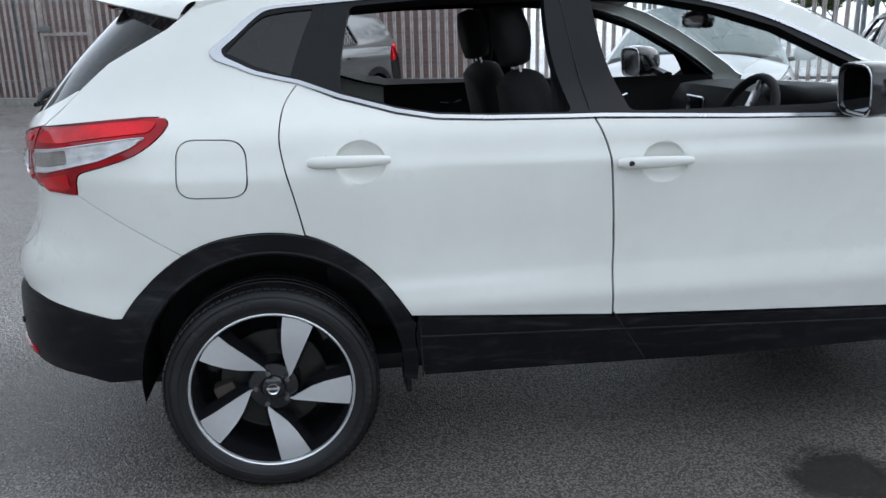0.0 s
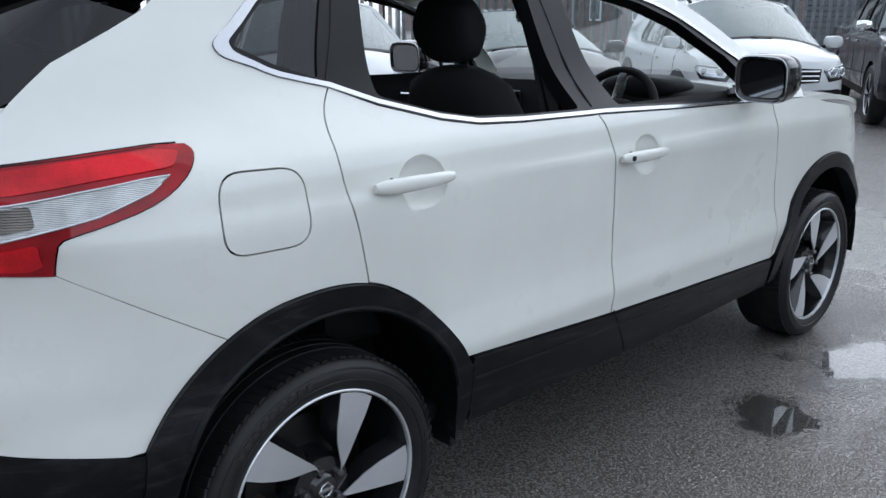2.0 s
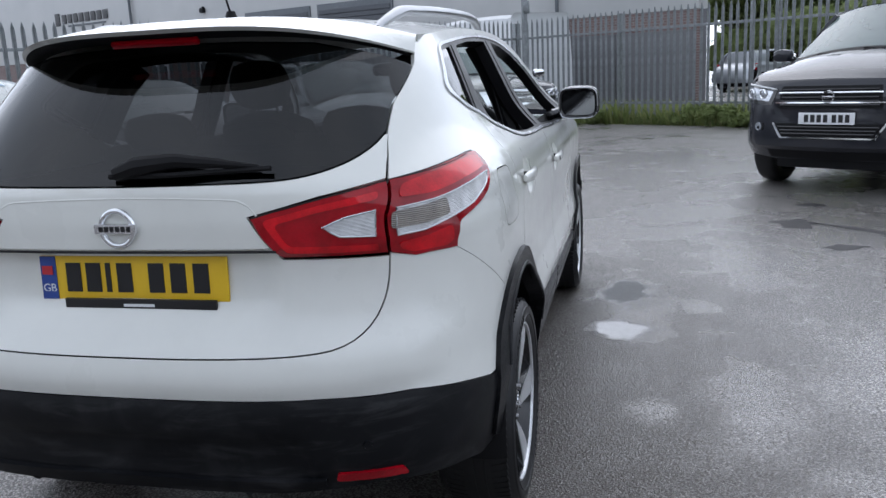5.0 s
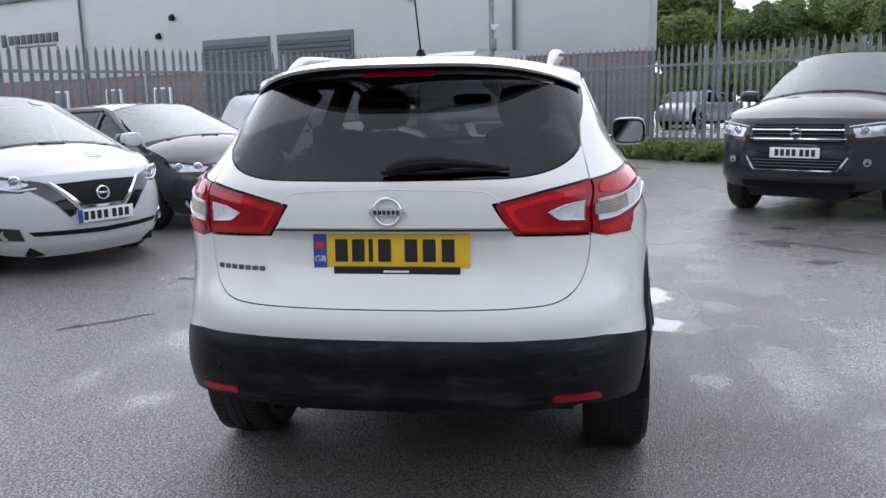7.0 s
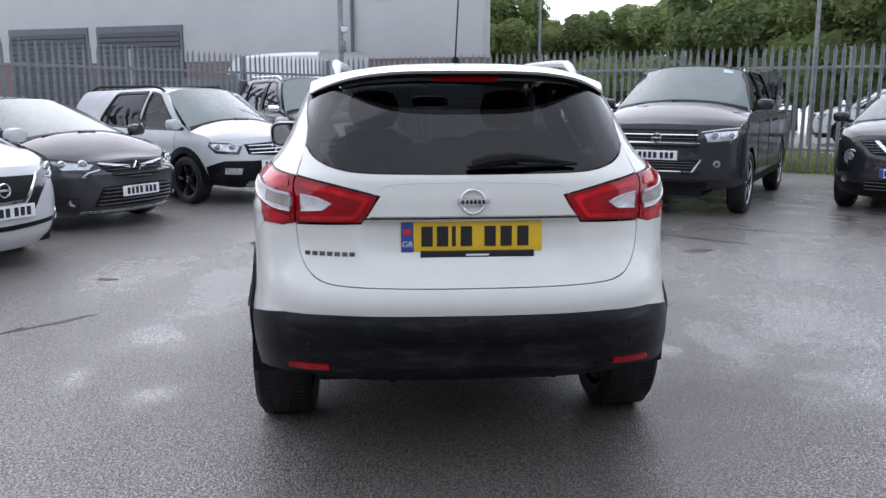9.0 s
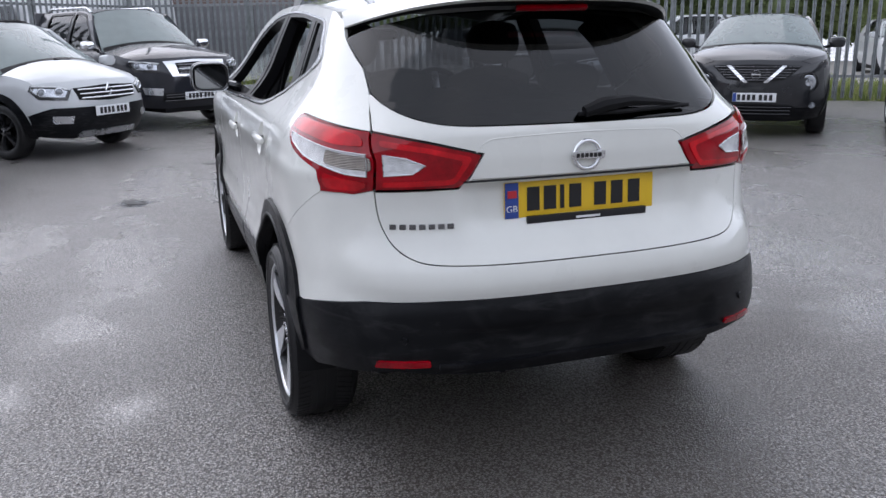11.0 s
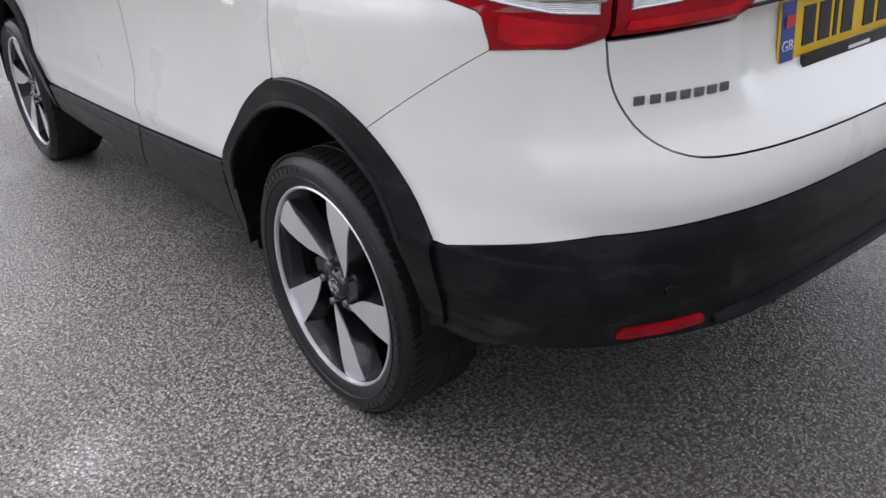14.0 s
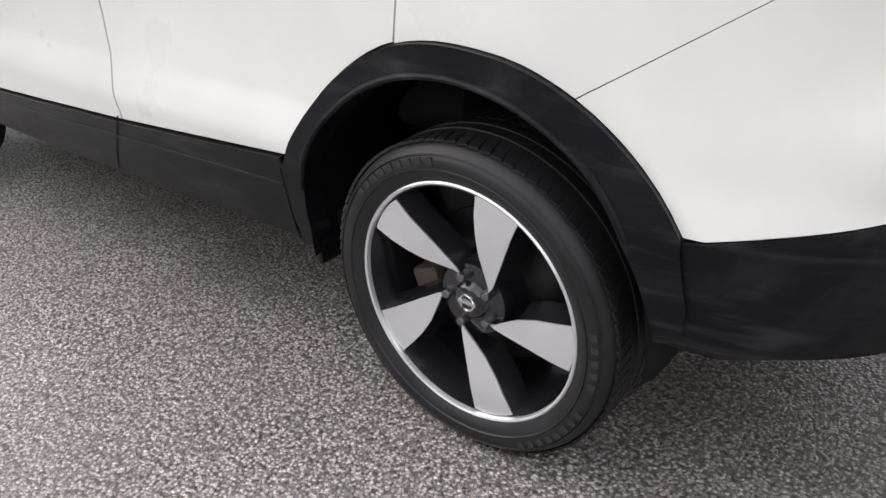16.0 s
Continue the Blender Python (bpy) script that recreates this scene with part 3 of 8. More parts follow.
def car_dent(c):
    d = 0.0
    if c.x > 0:
        # the flank falls back sharply below the crease
        t = c.z - (1.043 - 0.048 * c.x)
        if t < 0:
            d -= 0.20 * t * max(0.0, min(1.0, (c.x - 0.15) / 0.4, (2.05 - c.x) / 0.5)) * math.exp(t / 0.055)
        for hx, hz in HANDLES:
            u, v = (c.x - hx) / 0.074, (c.z - hz + 0.002) / 0.062
            q = u * u + v * v
            if q < 1:
                d += 0.030 * (1 - q) ** 0.62
    elif c.x < -0.6:
        # sunk field for the number plate
        a = max(0.0, min(1.0, (0.42 - abs(c.y)) / 0.09)) * max(0.0, min(1.0, (c.z - 0.80) / 0.07)) * max(0.0, min(1.0, (0.995 - c.z) / 0.012))
        d += 0.022 * a * a * (3 - 2 * a)
        # the paint tucks in under a ridge, the plastic below it comes out again, its middle field is sunk
        k = max(0.0, min(1.0, (-0.6 - c.x) / 0.12))
        t = (c.z - 0.645) / (0.042 if c.z > 0.645 else 0.034)
        d += 0.013 * k * max(0.0, 1 - abs(t))
        d += 0.014 * k * max(0.0, min(1.0, (0.47 - abs(c.y)) / 0.05, (c.z - 0.452) / 0.02, (0.565 - c.z) / 0.03))
    return d


SKIN = Shell(
    prof=[(0.15, 0.68), (0.22, 0.76), (0.30, 0.825), (0.36, 0.848), (0.45, 0.866), (0.52, 0.876), (0.575, 0.884), (0.62, 0.877), (0.68, 0.866), (0.76, 0.864), (0.85, 0.868), (0.92, 0.871),
          (0.965, 0.872), (1.0, 0.869), (1.03, 0.860), (1.09, 0.847), (1.12, 0.832), (1.156, 0.800), (1.20, 0.762), (1.254, 0.726), (1.353, 0.680), (1.45, 0.635), (1.50, 0.610), (1.55, 0.575)],
    end=[(0.25, -0.73), (0.36, -0.797), (0.42, -0.820), (0.47, -0.834), (0.52, -0.841), (0.60, -0.847), (0.66, -0.846), (0.72, -0.836), (0.76, -0.818), (0.80, -0.790), (0.85, -0.767), (0.92, -0.750),
         (0.975, -0.748), (0.995, -0.764), (1.05, -0.764), (1.10, -0.758), (1.14, -0.752), (1.16, -0.738), (1.20, -0.710), (1.30, -0.630), (1.40, -0.530), (1.49, -0.43), (1.53, -0.38)],
    xc=0.1, power=[(0.3, 4.0), (0.48, 3.9), (0.6, 3.5), (0.95, 3.5), (1.10, 3.55), (1.2, 3.4), (1.5, 3.3)], facing=-1, dent=car_dent)
S, R = SKIN.side, SKIN.rear

car = empty("parked_car", "white pearl crossover with black lower cladding and lowered side windows", "car")

SEAM_R = [(0.130, 0.8155), (0.107, 0.925), (0.084, 1.020), (0.074, 1.095), (0.082, 1.160), (0.101, 1.206), (0.136, 1.250)]
SEAM_M = [(1.082, 0.500), (1.077, 0.610), (1.081, 0.740), (1.074, 0.890), (1.064, 1.005), (1.046, 1.070), (1.021, 1.124)]
BELT = [(0.253, 1.203), (0.418, 1.158), (0.537, 1.138), (0.700, 1.130), (0.943, 1.125)]
BELT_F = [(1.50, 1.107), (1.955, 1.095), (2.085, 1.090)]
ARCH_C, ARCH_R = (0.015, 0.373), 0.456


def arc(c, r, a0, a1, n):
    return [(c[0] + r * math.cos(radians(a)), c[1] + r * math.sin(radians(a))) for a in lin(a0, a1, n)]


a_door, a_sill, a_crease, a_bump = 75.5, 22.3, 121.0, 153.0
ARCH_EDGE = curve_of([(18, 0.464), (22, 0.455), (39, 0.445), (58, 0.448), (75, 0.457), (96, 0.460), (110, 0.467), (121, 0.469), (139, 0.473), (153, 0.482)])


def arch_line(a0, a1, n, under=0.0):
    """The outer edge of the rear wheel arch trim."""
    return [(ARCH_C[0] + (ARCH_EDGE(a) - under) * math.cos(radians(a)), ARCH_C[1] + (ARCH_EDGE(a) - under) * math.sin(radians(a))) for a in lin(a0, a1, n)]


arch_door = arch_line(a_sill, a_door, 14)
arch_quarter = arch_line(a_door, a_crease, 12)
arch_bumper = arch_line(a_crease, a_bump, 8)
crease_pt = arch_quarter[-1]
CREASE = [(crease_pt[0] + (-0.512 - crease_pt[0]) * k / 8, crease_pt[1] + (0.955 - crease_pt[1]) * k / 8) for k in range(1, 8)]
LIGHT_LOW = [(-0.512, 0.955), (-0.503, 1.010), (-0.470, 1.026), (-0.433, 1.036), (-0.336, 1.067), (-0.268, 1.110), (-0.236, 1.148), (-0.245, 1.166)]
LIGHT_TOP = [(-0.308, 1.168), (-0.40, 1.162), (-0.48, 1.155), (-0.56, 1.147)]
SEAM_T, SEAM_B = (0.645, 1.140), (0.648, 0.970)
DLO_TOP = [(-0.071, 1.400), (0.007, 1.453), (0.106, 1.474), (0.230, 1.484), (0.50, 1.502), (0.809, 1.513), (1.05, 1.511), (1.27, 1.498), (1.48, 1.462), (1.70, 1.396), (2.0, 1.250), (2.20, 1.135)]
DLO_LOW = [(2.17, 1.092), (1.955, 1.095), (1.50, 1.107), (1.05, 1.124), (0.943, 1.125), (0.70, 1.130), (0.537, 1.138), (0.418, 1.158), (0.253, 1.203), (0.134, 1.247)]
DLO_TIP = [(0.134, 1.247), (0.012, 1.276), (-0.040, 1.298), (-0.086, 1.314), (-0.108, 1.326), (-0.116, 1.344), (-0.104, 1.360), (-0.066, 1.388), (-0.020, 1.427), (0.008, 1.448), (0.032, 1.462), (0.062, 1.470), (0.106, 1.475)]
DLO_TIP = smooth_line(DLO_TIP, 2)
DLO_TOP = smooth_line([q for q in DLO_TOP if q[0] > 0.12], 3)
SEAM_R = smooth_line(SEAM_R, 12)
SEAM_M = smooth_line(SEAM_M, 8)
LIGHT_LOW = smooth_line(LIGHT_LOW, 3)
ROOF_EDGE = curve_of([(-0.45, 1.475), (-0.2, 1.488), (0.05, 1.502), (0.43, 1.527), (1.0, 1.541), (1.30, 1.534), (1.48, 1.512), (1.75, 1.44), (2.1, 1.265), (2.36, 1.12)])
HATCH_SIDE = smooth_line([(0.645, 0.92), (0.635, 0.862), (0.606, 0.803), (0.55, 0.765), (0.45, 0.751), (0.2, 0.745), (0.0, 0.744)], 3)
GLASS_SIDE = [(0.632, 1.19), (0.616, 1.25)]
FIN_EDGE = [(-0.420, 1.318), (-0.305, 1.378), (-0.238, 1.414), (-0.185, 1.455)]
BLACK_TOP = [(-0.445, 0.590), (-0.55, 0.612)]
BLACK_REAR = [(0.70, 0.640), (0.5, 0.648), (0.25, 0.646), (0.0, 0.645)]
BUMP_LOW_REAR = [(0.62, 0.425), (0.4, 0.405), (0.2, 0.40), (0.0, 0.40)]


def sym(right):
    """Closes an outline that runs from the lower to the upper middle of the tail, over both flanks."""
    return right + [SKIN.flip(q) for q in right[::-1]]


for s in (1, -1):
    # rear door, front door
    door = [S(*q) for q in arch_door] + [S(*q) for q in SEAM_R[1:]] + [S(*q) for q in BELT] + [S(1.021, 1.124)] + [S(*q) for q in SEAM_M[::-1]] + [S(0.75, 0.523)]
    d1 = panel("rear_door", SKIN, door, M["white"], car, "white rear door with its window lowered", side=s, grid=0.013, gap=0.0033, bowls=[(S(*HANDLES[0])[0], HANDLES[0][1] - 0.002, 0.074, 0.062)])
    door = [S(*q) for q in SEAM_M] + [S(*q) for q in BELT_F] + [S(*q) for q in WING_LINE] + [ S(2.031, 0.458), S(1.488, 0.481)]
    d2 = panel("front_door", SKIN, door, M["white"], car, "white front door with its window lowered", side=s, grid=0.013, gap=0.0033, bowls=[(S(*HANDLES[1])[0], HANDLES[1][1] - 0.002, 0.074, 0.062)])
    # flank from the tail lamp over the roof edge to the windscreen pillar
    flank = [S(*q) for q in arch_quarter + CREASE] + [S(*q) for q in LIGHT_LOW] + [S(*q) for q in LIGHT_TOP] + [R(*SEAM_T)] + [R(*q) for q in GLASS_SIDE] + [S(*q) for q in FIN_EDGE]
    flank += [S(x, ROOF_EDGE(x)) for x in (-0.145, -0.05, 0.05, 0.25, 0.43, 0.7, 1.0, 1.3, 1.48, 1.62, 1.75, 1.93, 2.1, 2.25, 2.36)]
    flank += [S(2.36, 1.085), S(2.17, 1.09)] + [S(*q) for q in DLO_TOP[::-1]] + [S(*q) for q in DLO_TIP[::-1]] + [S(*q) for q in SEAM_R[::-1][1:-1]]
    flap = rounded([(-0.224, 0.943), (-0.020, 0.940), (-0.020, 1.103), (-0.214, 1.110)], 0.055, 6)
    flap = [S(*q) for q in flap]
    q1 = panel("rear_quarter", SKIN, flank, M["white"], car, "white rear quarter and roof side", side=s, grid=0.022, gap=0.0009, holes=[flap] if s > 0 else [])
    if s > 0:
        panel("fuel_flap", SKIN, flap, M["white"], q1, "closed white fuel flap", grid=0.022, gap=0.0031)
    # chrome round the side windows and the black frames inside it
    dlo = [S(*q) for q in DLO_TIP + DLO_TOP + DLO_LOW[:-1]]
    p0 = min(q[0] for q in dlo)
    glazed = [(p + 0.026 * max(0.0, 1 - (p - p0) / 0.13), z) for p, z in inset(dlo, 0.0092)]
    panel("window_trim", SKIN, dlo, M["satin_trim"], car, "satin metal window surround", holes=[glazed], side=s, off=0.005, thick=0.016, grid=0.02, gap=0.0)
    q_open = rounded([S(-0.072, 1.344), S(-0.030, 1.383), S(0.022, 1.429), S(0.048, 1.445), S(0.11, 1.455), S(0.196, 1.462), S(0.116, 1.268), S(0.012, 1.302)], 0.010, 3)
    r_open = rounded([S(0.262, 1.221), S(0.306, 1.467), S(0.55, 1.485), S(0.915, 1.492), S(0.955, 1.142), S(0.70, 1.147), S(0.53, 1.156), S(0.42, 1.176)], 0.02, 3)
    f_open = rounded([S(1.14, 1.140), S(1.065, 1.492), S(1.26, 1.478), S(1.47, 1.440), S(1.68, 1.374), S(1.93, 1.25), S(2.02, 1.15), S(1.98, 1.114), S(1.5, 1.125)], 0.02, 3)
    fr = panel("window_frame", SKIN, inset(dlo, 0.0082), M["frame_black"], car, "black window frames and door pillars", holes=[q_open, r_open, f_open], side=s, off=0.0, thick=0.045, grid=0.03, gap=0.0)
    panel("quarter_window", SKIN, inset(q_open, -0.004), M["tint"], car, "dark tinted quarter window", side=s, off=-0.006, thick=0.004, grid=0.04, gap=0.0)
    # the door line across the black frame
    for line in ([(0.136, 1.264), (0.16, 1.31), (0.19, 1.375), (0.212, 1.43), (0.226, 1.466)], [(1.012, 1.144), (1.002, 1.22), (0.99, 1.30), (0.976, 1.40), (0.962, 1.495)]):
        pts = [SKIN.at(*S(*q), 0.0) for q in line]
        part("door_gap", bm_tube([Vector((v.x, v.y * s, v.z)) for v in pts], 0.0028, 6), M["seal"], fr)
    # tail lamp on the quarter
    lamp = [S(*q) for q in LIGHT_LOW] + [S(*q) for q in LIGHT_TOP] + [R(*SEAM_T), R(0.646, 1.06), R(*SEAM_B), R(0.70, 0.955), S(-0.58, 0.957)]
    tail = panel("tail_lamp", SKIN, lamp, M["dark_red"], car, "red and clear wraparound tail lamp", side=s, off=0.004, thick=0.03, grid=0.02, gap=0.0013)
    band = [S(-0.262, 1.152), S(-0.31, 1.158), S(-0.40, 1.152), S(-0.48, 1.145), S(-0.56, 1.137), R(0.668, 1.126), R(0.668, 1.098), S(-0.56, 1.099), S(-0.42, 1.117), S(-0.285, 1.128)]
    panel("red_band", SKIN, rounded(band, 0.014, 3), M["red_lens"], tail, "bright red lamp band", side=s, off=0.0075, thick=0.004, grid=0.02, gap=0.0)
    clear = [S(-0.300, 1.114), S(-0.34, 1.112), S(-0.456, 1.099), S(-0.56, 1.084), R(0.664, 1.076), R(0.666, 1.012), S(-0.60, 1.016), S(-0.52, 1.036), S(-0.433, 1.056), S(-0.34, 1.090)]
    panel("clear_lens", SKIN, clear, M["clear_lens"], tail, "clear ribbed reversing lamp", side=s, off=0.008, thick=0.005, grid=0.02, gap=0.0)
    rim = [SKIN.at(*q, 0.0085) for q in dense(clear, 0.02)]
    part("lens_rim", bm_tube([Vector((v.x, v.y * s, v.z)) for v in rim], 0.0022, 6, True), M["satin"], tail, "bright lens edge")
    roofline = [SKIN.at(*q, 0.003) for q in dense([S(-0.262, 1.168)] + [S(*q) for q in LIGHT_TOP] + [R(*SEAM_T)], 0.02)[:-1]]
    roofline = [v for v in roofline if v.x < -0.26 and v.z > 1.13]
    part("lamp_shadow_gap", bm_tube([Vector((v.x, v.y * s, v.z)) for v in roofline], 0.0020, 6), M["seal"], tail)
    smoke = [S(-0.53, 1.083), S(-0.59, 1.074), S(-0.65, 1.068), S(-0.655, 1.028), S(-0.59, 1.032), S(-0.528, 1.044)]
    panel("indicator", SKIN, rounded(smoke, 0.01, 3), M["smoke_lens"], tail, "smoked indicator lens", side=s, off=0.0095, thick=0.003, grid=0.02, gap=0.0)
    block = [S(-0.525, 0.985), S(-0.53, 1.015), S(-0.60, 1.002), R(0.668, 0.995), R(0.672, 0.978), S(-0.62, 0.966), S(-0.54, 0.966)]
    panel("red_block", SKIN, rounded(block, 0.012, 3), M["red_lens"], tail, "bright red reflector block", side=s, off=0.0075, thick=0.004, grid=0.02, gap=0.0)
    # lamp on the tailgate
    lamp = [R(0.643, 0.971), R(0.641, 1.06), R(0.641, 1.139), R(0.50, 1.110), R(0.343, 1.073), R(0.372, 1.02), R(0.407, 0.977)]
    tail = panel("tailgate_lamp", SKIN, lamp, M["dark_red"], car, "red and clear lamp on the tailgate", side=s, off=0.004, thick=0.03, grid=0.02, gap=0.0013)
    band = [R(0.626, 1.118), R(0.50, 1.096), R(0.37, 1.066), R(0.42, 0.992), R(0.626, 0.986), R(0.626, 0.998), R(0.43, 1.004), R(0.398, 1.056), R(0.50, 1.080), R(0.626, 1.100)]
    panel("red_band", SKIN, rounded(band, 0.014, 3), M["red_lens"], tail, "bright red lamp band", side=s, off=0.0075, thick=0.004, grid=0.02, gap=0.0)
    clear = [R(0.622, 1.076), R(0.56, 1.066), R(0.508, 1.046), R(0.545, 1.022), R(0.622, 1.016)]
    rim = [SKIN.at(*q, 0.0085) for q in dense(clear, 0.02)]
    part("lens_rim", bm_tube([Vector((v.x, v.y * s, v.z)) for v in rim], 0.0022, 6, True), M["satin"], tail, "bright lens edge")
    topline = [SKIN.at(*R(y, z), 0.004) for y, z in ((0.64, 1.138), (0.60, 1.130), (0.55, 1.120), (0.50, 1.110), (0.42, 1.092), (0.346, 1.073))]
    part("lamp_shadow_gap", bm_tube([Vector((v.x, v.y * s, v.z)) for v in topline], 0.0020, 6), M["seal"], tail)
    panel("clear_lens", SKIN, rounded(clear, 0.008, 3), M["clear_lens"], tail, "clear ribbed reversing lamp", side=s, off=0.008, thick=0.005, grid=0.015, gap=0.0)
    # black arch, sill
    ring = arch_line(19, a_bump, 44, 0.001) + [(-0.423, 0.52), (-0.430, 0.45), (-0.422, 0.408), (-0.382, 0.394)] + arc(ARCH_C, 0.395, 172, 2, 40) + [(0.405, 0.34), (0.452, 0.325), (0.458, 0.40), (0.447, 0.52)]
    panel("wheel_arch_trim", SKIN, [S(*q) for q in ring], M["cladding"], car, "black plastic wheel arch trim", side=s, off=0.014, thick=0.05, grid=0.025, gap=0.0)
    sill = [(0.456, 0.543), (0.75, 0.521), (1.075, 0.499), (1.488, 0.479), (2.031, 0.456), (2.18, 0.45), (2.20, 0.33), (1.514, 0.318), (1.09, 0.328), (0.475, 0.338)]
    panel("sill_trim", SKIN, [S(*q) for q in sill], M["cladding"], car, "black plastic sill trim", side=s, off=0.010, thick=0.03, grid=0.03, gap=0.0015)
    lip = [SKIN.at(*S(*q), 0.013) for q in arc(ARCH_C, 0.402, 16, 150, 40)]
    part("arch_lip", bm_tube([Vector((v.x, v.y * s, v.z)) for v in lip], 0.007, 8), M["cladding"], car)
    ridge = [SKIN.at(*S(x, 0.478 - 0.040 * (x - 0.46)), 0.009) for x in lin(0.465, 2.16, 20)]
    part("sill_ridge", bm_tube([Vector((v.x, v.y * s, v.z)) for v in ridge], 0.005, 8), M["cladding"], car)
    for x0, x1 in ((0.462, 0.470), (1.077, 1.20)):
        pts = [SKIN.at(*S(x0 + (x1 - x0) * (0.52 - z) / 0.18, z), 0.0105) for z in lin(0.335, 0.515, 7)]
        part("trim_gap", bm_tube([Vector((v.x, v.y * s, v.z)) for v in pts], 0.0022, 6), M["seal"], car)
    # handles
    for (hx, hz), own in zip(HANDLES, (d1, d2)):
        y = -s * (SKIN.prof(hz) + 0.012)
        bm = bmesh.new()
        rows = []
        for i, u in enumerate(lin(-0.122, 0.118, 18)):
            e = max(0.0, 1 - abs(u / 0.124) ** 6) ** 0.5
            hh, dd = (0.0185 - 0.004 * (u > 0) * (u / 0.12)) * (0.35 + 0.65 * e), 0.012 * (0.4 + 0.6 * e)
            bow = 0.010 * (1 - (u / 0.122) ** 2) * (-s)
            rows.append([bm.verts.new((hx - 0.032 + u, y + bow + dd * math.cos(a) * (-s), hz + 0.004 + hh * math.sin(a))) for a in lin(0, math.tau * 11 / 12, 12)])
        for r, q in zip(rows, rows[1:]):
            for k in range(12):
                bm.faces.new((r[k], r[(k + 1) % 12], q[(k + 1) % 12], q[k]))
        bm.faces.new(rows[0])
        bm.faces.new(rows[-1][::-1])
        bmesh.ops.recalc_face_normals(bm, faces=bm.faces)
        h = part("door_handle", bm, M["white"], own, "body-coloured pull handle", 50)
        part("handle_joint", bm_box(0.0014, 0.0245, 0.0330, 0, m=Matrix.Translation((hx - 0.032 - 0.068, y, hz + 0.004))), M["seal"], h)
        if hx > 1 and s > 0:
            part("lock", bm_lathe([(0, -0.001), (0.008, -0.001), (0.0085, 0.004)], 16), M["gloss_black"], h, "keyhole", 40, Matrix.Translation((hx - 0.032 - 0.085, y - 0.018, hz + 0.004)))
    # wheel housing
    house = bm_lathe([(0.395, 0.0), (0.405, 0.03), (0.405, 0.34), (0.0, 0.36)], 40, floor=-0.05)
    part("wheel_housing", house, M["matt_black"], car, "", 40, Matrix.Translation((0.015, -0.868 * 1 if s > 0 else 0.868, 0.373)) @ Matrix.Rotation(0 if s > 0 else math.pi, 4, 'Z'))
    house = bm_lathe([(0.395, 0.0), (0.405, 0.03), (0.405, 0.34), (0.0, 0.36)], 40, floor=-0.05)
    part("wheel_housing", house, M["matt_black"], car, "", 40, Matrix.Translation((2.66, -0.868 if s > 0 else 0.868, 0.373)) @ Matrix.Rotation(0 if s > 0 else math.pi, 4, 'Z'))
    # mud flap ahead of the rear wheel
    part("mud_flap", bm_box(0.02, 0.14, 0.08, 0.006, m=Matrix.Translation((0.425, -s * 0.77, 0.315))), M["cladding"], car)
    for wx in (0.0, 2.646):
        w = empty("wheel", "", "")
        w.parent = car
        wheel_parts(w, 0, {(1, 0.0): 67, (-1, 0.0): 70, (1, 2.646): 30, (-1, 2.646): 95}[(s, wx)], facing=-s, centre=(wx, -s * 0.864, 0.3285))

# bumper in body colour, black lower bumper, tailgate, rear glass
bump = sym([R(*q) for q in BLACK_REAR[::-1]] + [S(*q) for q in BLACK_TOP[::-1]] + [S(*q) for q in arch_bumper[::-1] + CREASE] + [S(-0.512, 0.955), S(-0.58, 0.957), R(0.70, 0.955), R(*SEAM_B)] + [R(*q) for q in HATCH_SIDE])
bumper = panel("rear_bumper", SKIN, bump, M["white"], car, "white rear bumper", grid=0.018, gap=0.0006)
low = sym([R(*q) for q in BUMP_LOW_REAR[::-1]] + [S(-0.56, 0.398), S(-0.48, 0.378), S(-0.385, 0.388), S(-0.382, 0.50), S(-0.380, 0.585)] + [S(*q) for q in BLACK_TOP] + [R(*q) for q in BLACK_REAR])
lower = panel("lower_bumper", SKIN, low, M["cladding"], car, "black plastic lower bumper", off=0.004, thick=0.05, grid=0.02, gap=0.0015)
PANE_LOW = smooth_line([(0.0, 1.155), (0.263, 1.157), (0.40, 1.160), (0.48, 1.170), (0.545, 1.190), (0.590, 1.219), (0.613, 1.252)], 4)
hatch = sym([R(*q) for q in HATCH_SIDE[::-1]] + [R(0.648, 0.965), R(0.407, 0.972), R(0.372, 1.02), R(0.338, 1.074), R(0.50, 1.114), R(0.643, 1.143), R(0.632, 1.19), R(0.620, 1.245)] + [R(y, z - 0.003) for y, z in PANE_LOW[::-1][1:]])
gate = panel("tailgate", SKIN, hatch, M["white"], car, "white closed tailgate", grid=0.02, gap=0.0032)
pane = sym([R(*q) for q in PANE_LOW] + [S(-0.424, 1.318), S(-0.309, 1.378), S(-0.250, 1.408), R(0.52, 1.452), R(0.40, 1.480), R(0.2, 1.492), R(0.0, 1.495)])
panel("rear_window", SKIN, pane, M["tint"], car, "dark tinted rear window with rain spots", off=-0.004, thick=0.006, grid=0.05, gap=0.0)


# roof, spoiler, rails
ROOF_MID = curve_of([(-0.5, 1.545), (-0.2, 1.560), (0.2, 1.578), (0.8, 1.590), (1.3, 1.578), (1.6, 1.535), (1.80, 1.47)])


def roof_z(x, y):
    e, c = ROOF_EDGE(x), ROOF_MID(x)
    w = SKIN.prof(e)
    return e + (c - e) * (1 - min(1.0, abs(y) / w) ** 2.6)


def roof_pt(x, v):
    w = SKIN.prof(ROOF_EDGE(x)) - 0.002
    return (x, v * w, roof_z(x, v * w))


sheet("roof", roof_pt, lin(-0.15, 1.62, 46), [math.sin(a) for a in lin(-math.pi / 2, math.pi / 2, 31)], M["white"], car, "white roof panel", thick=0.02)


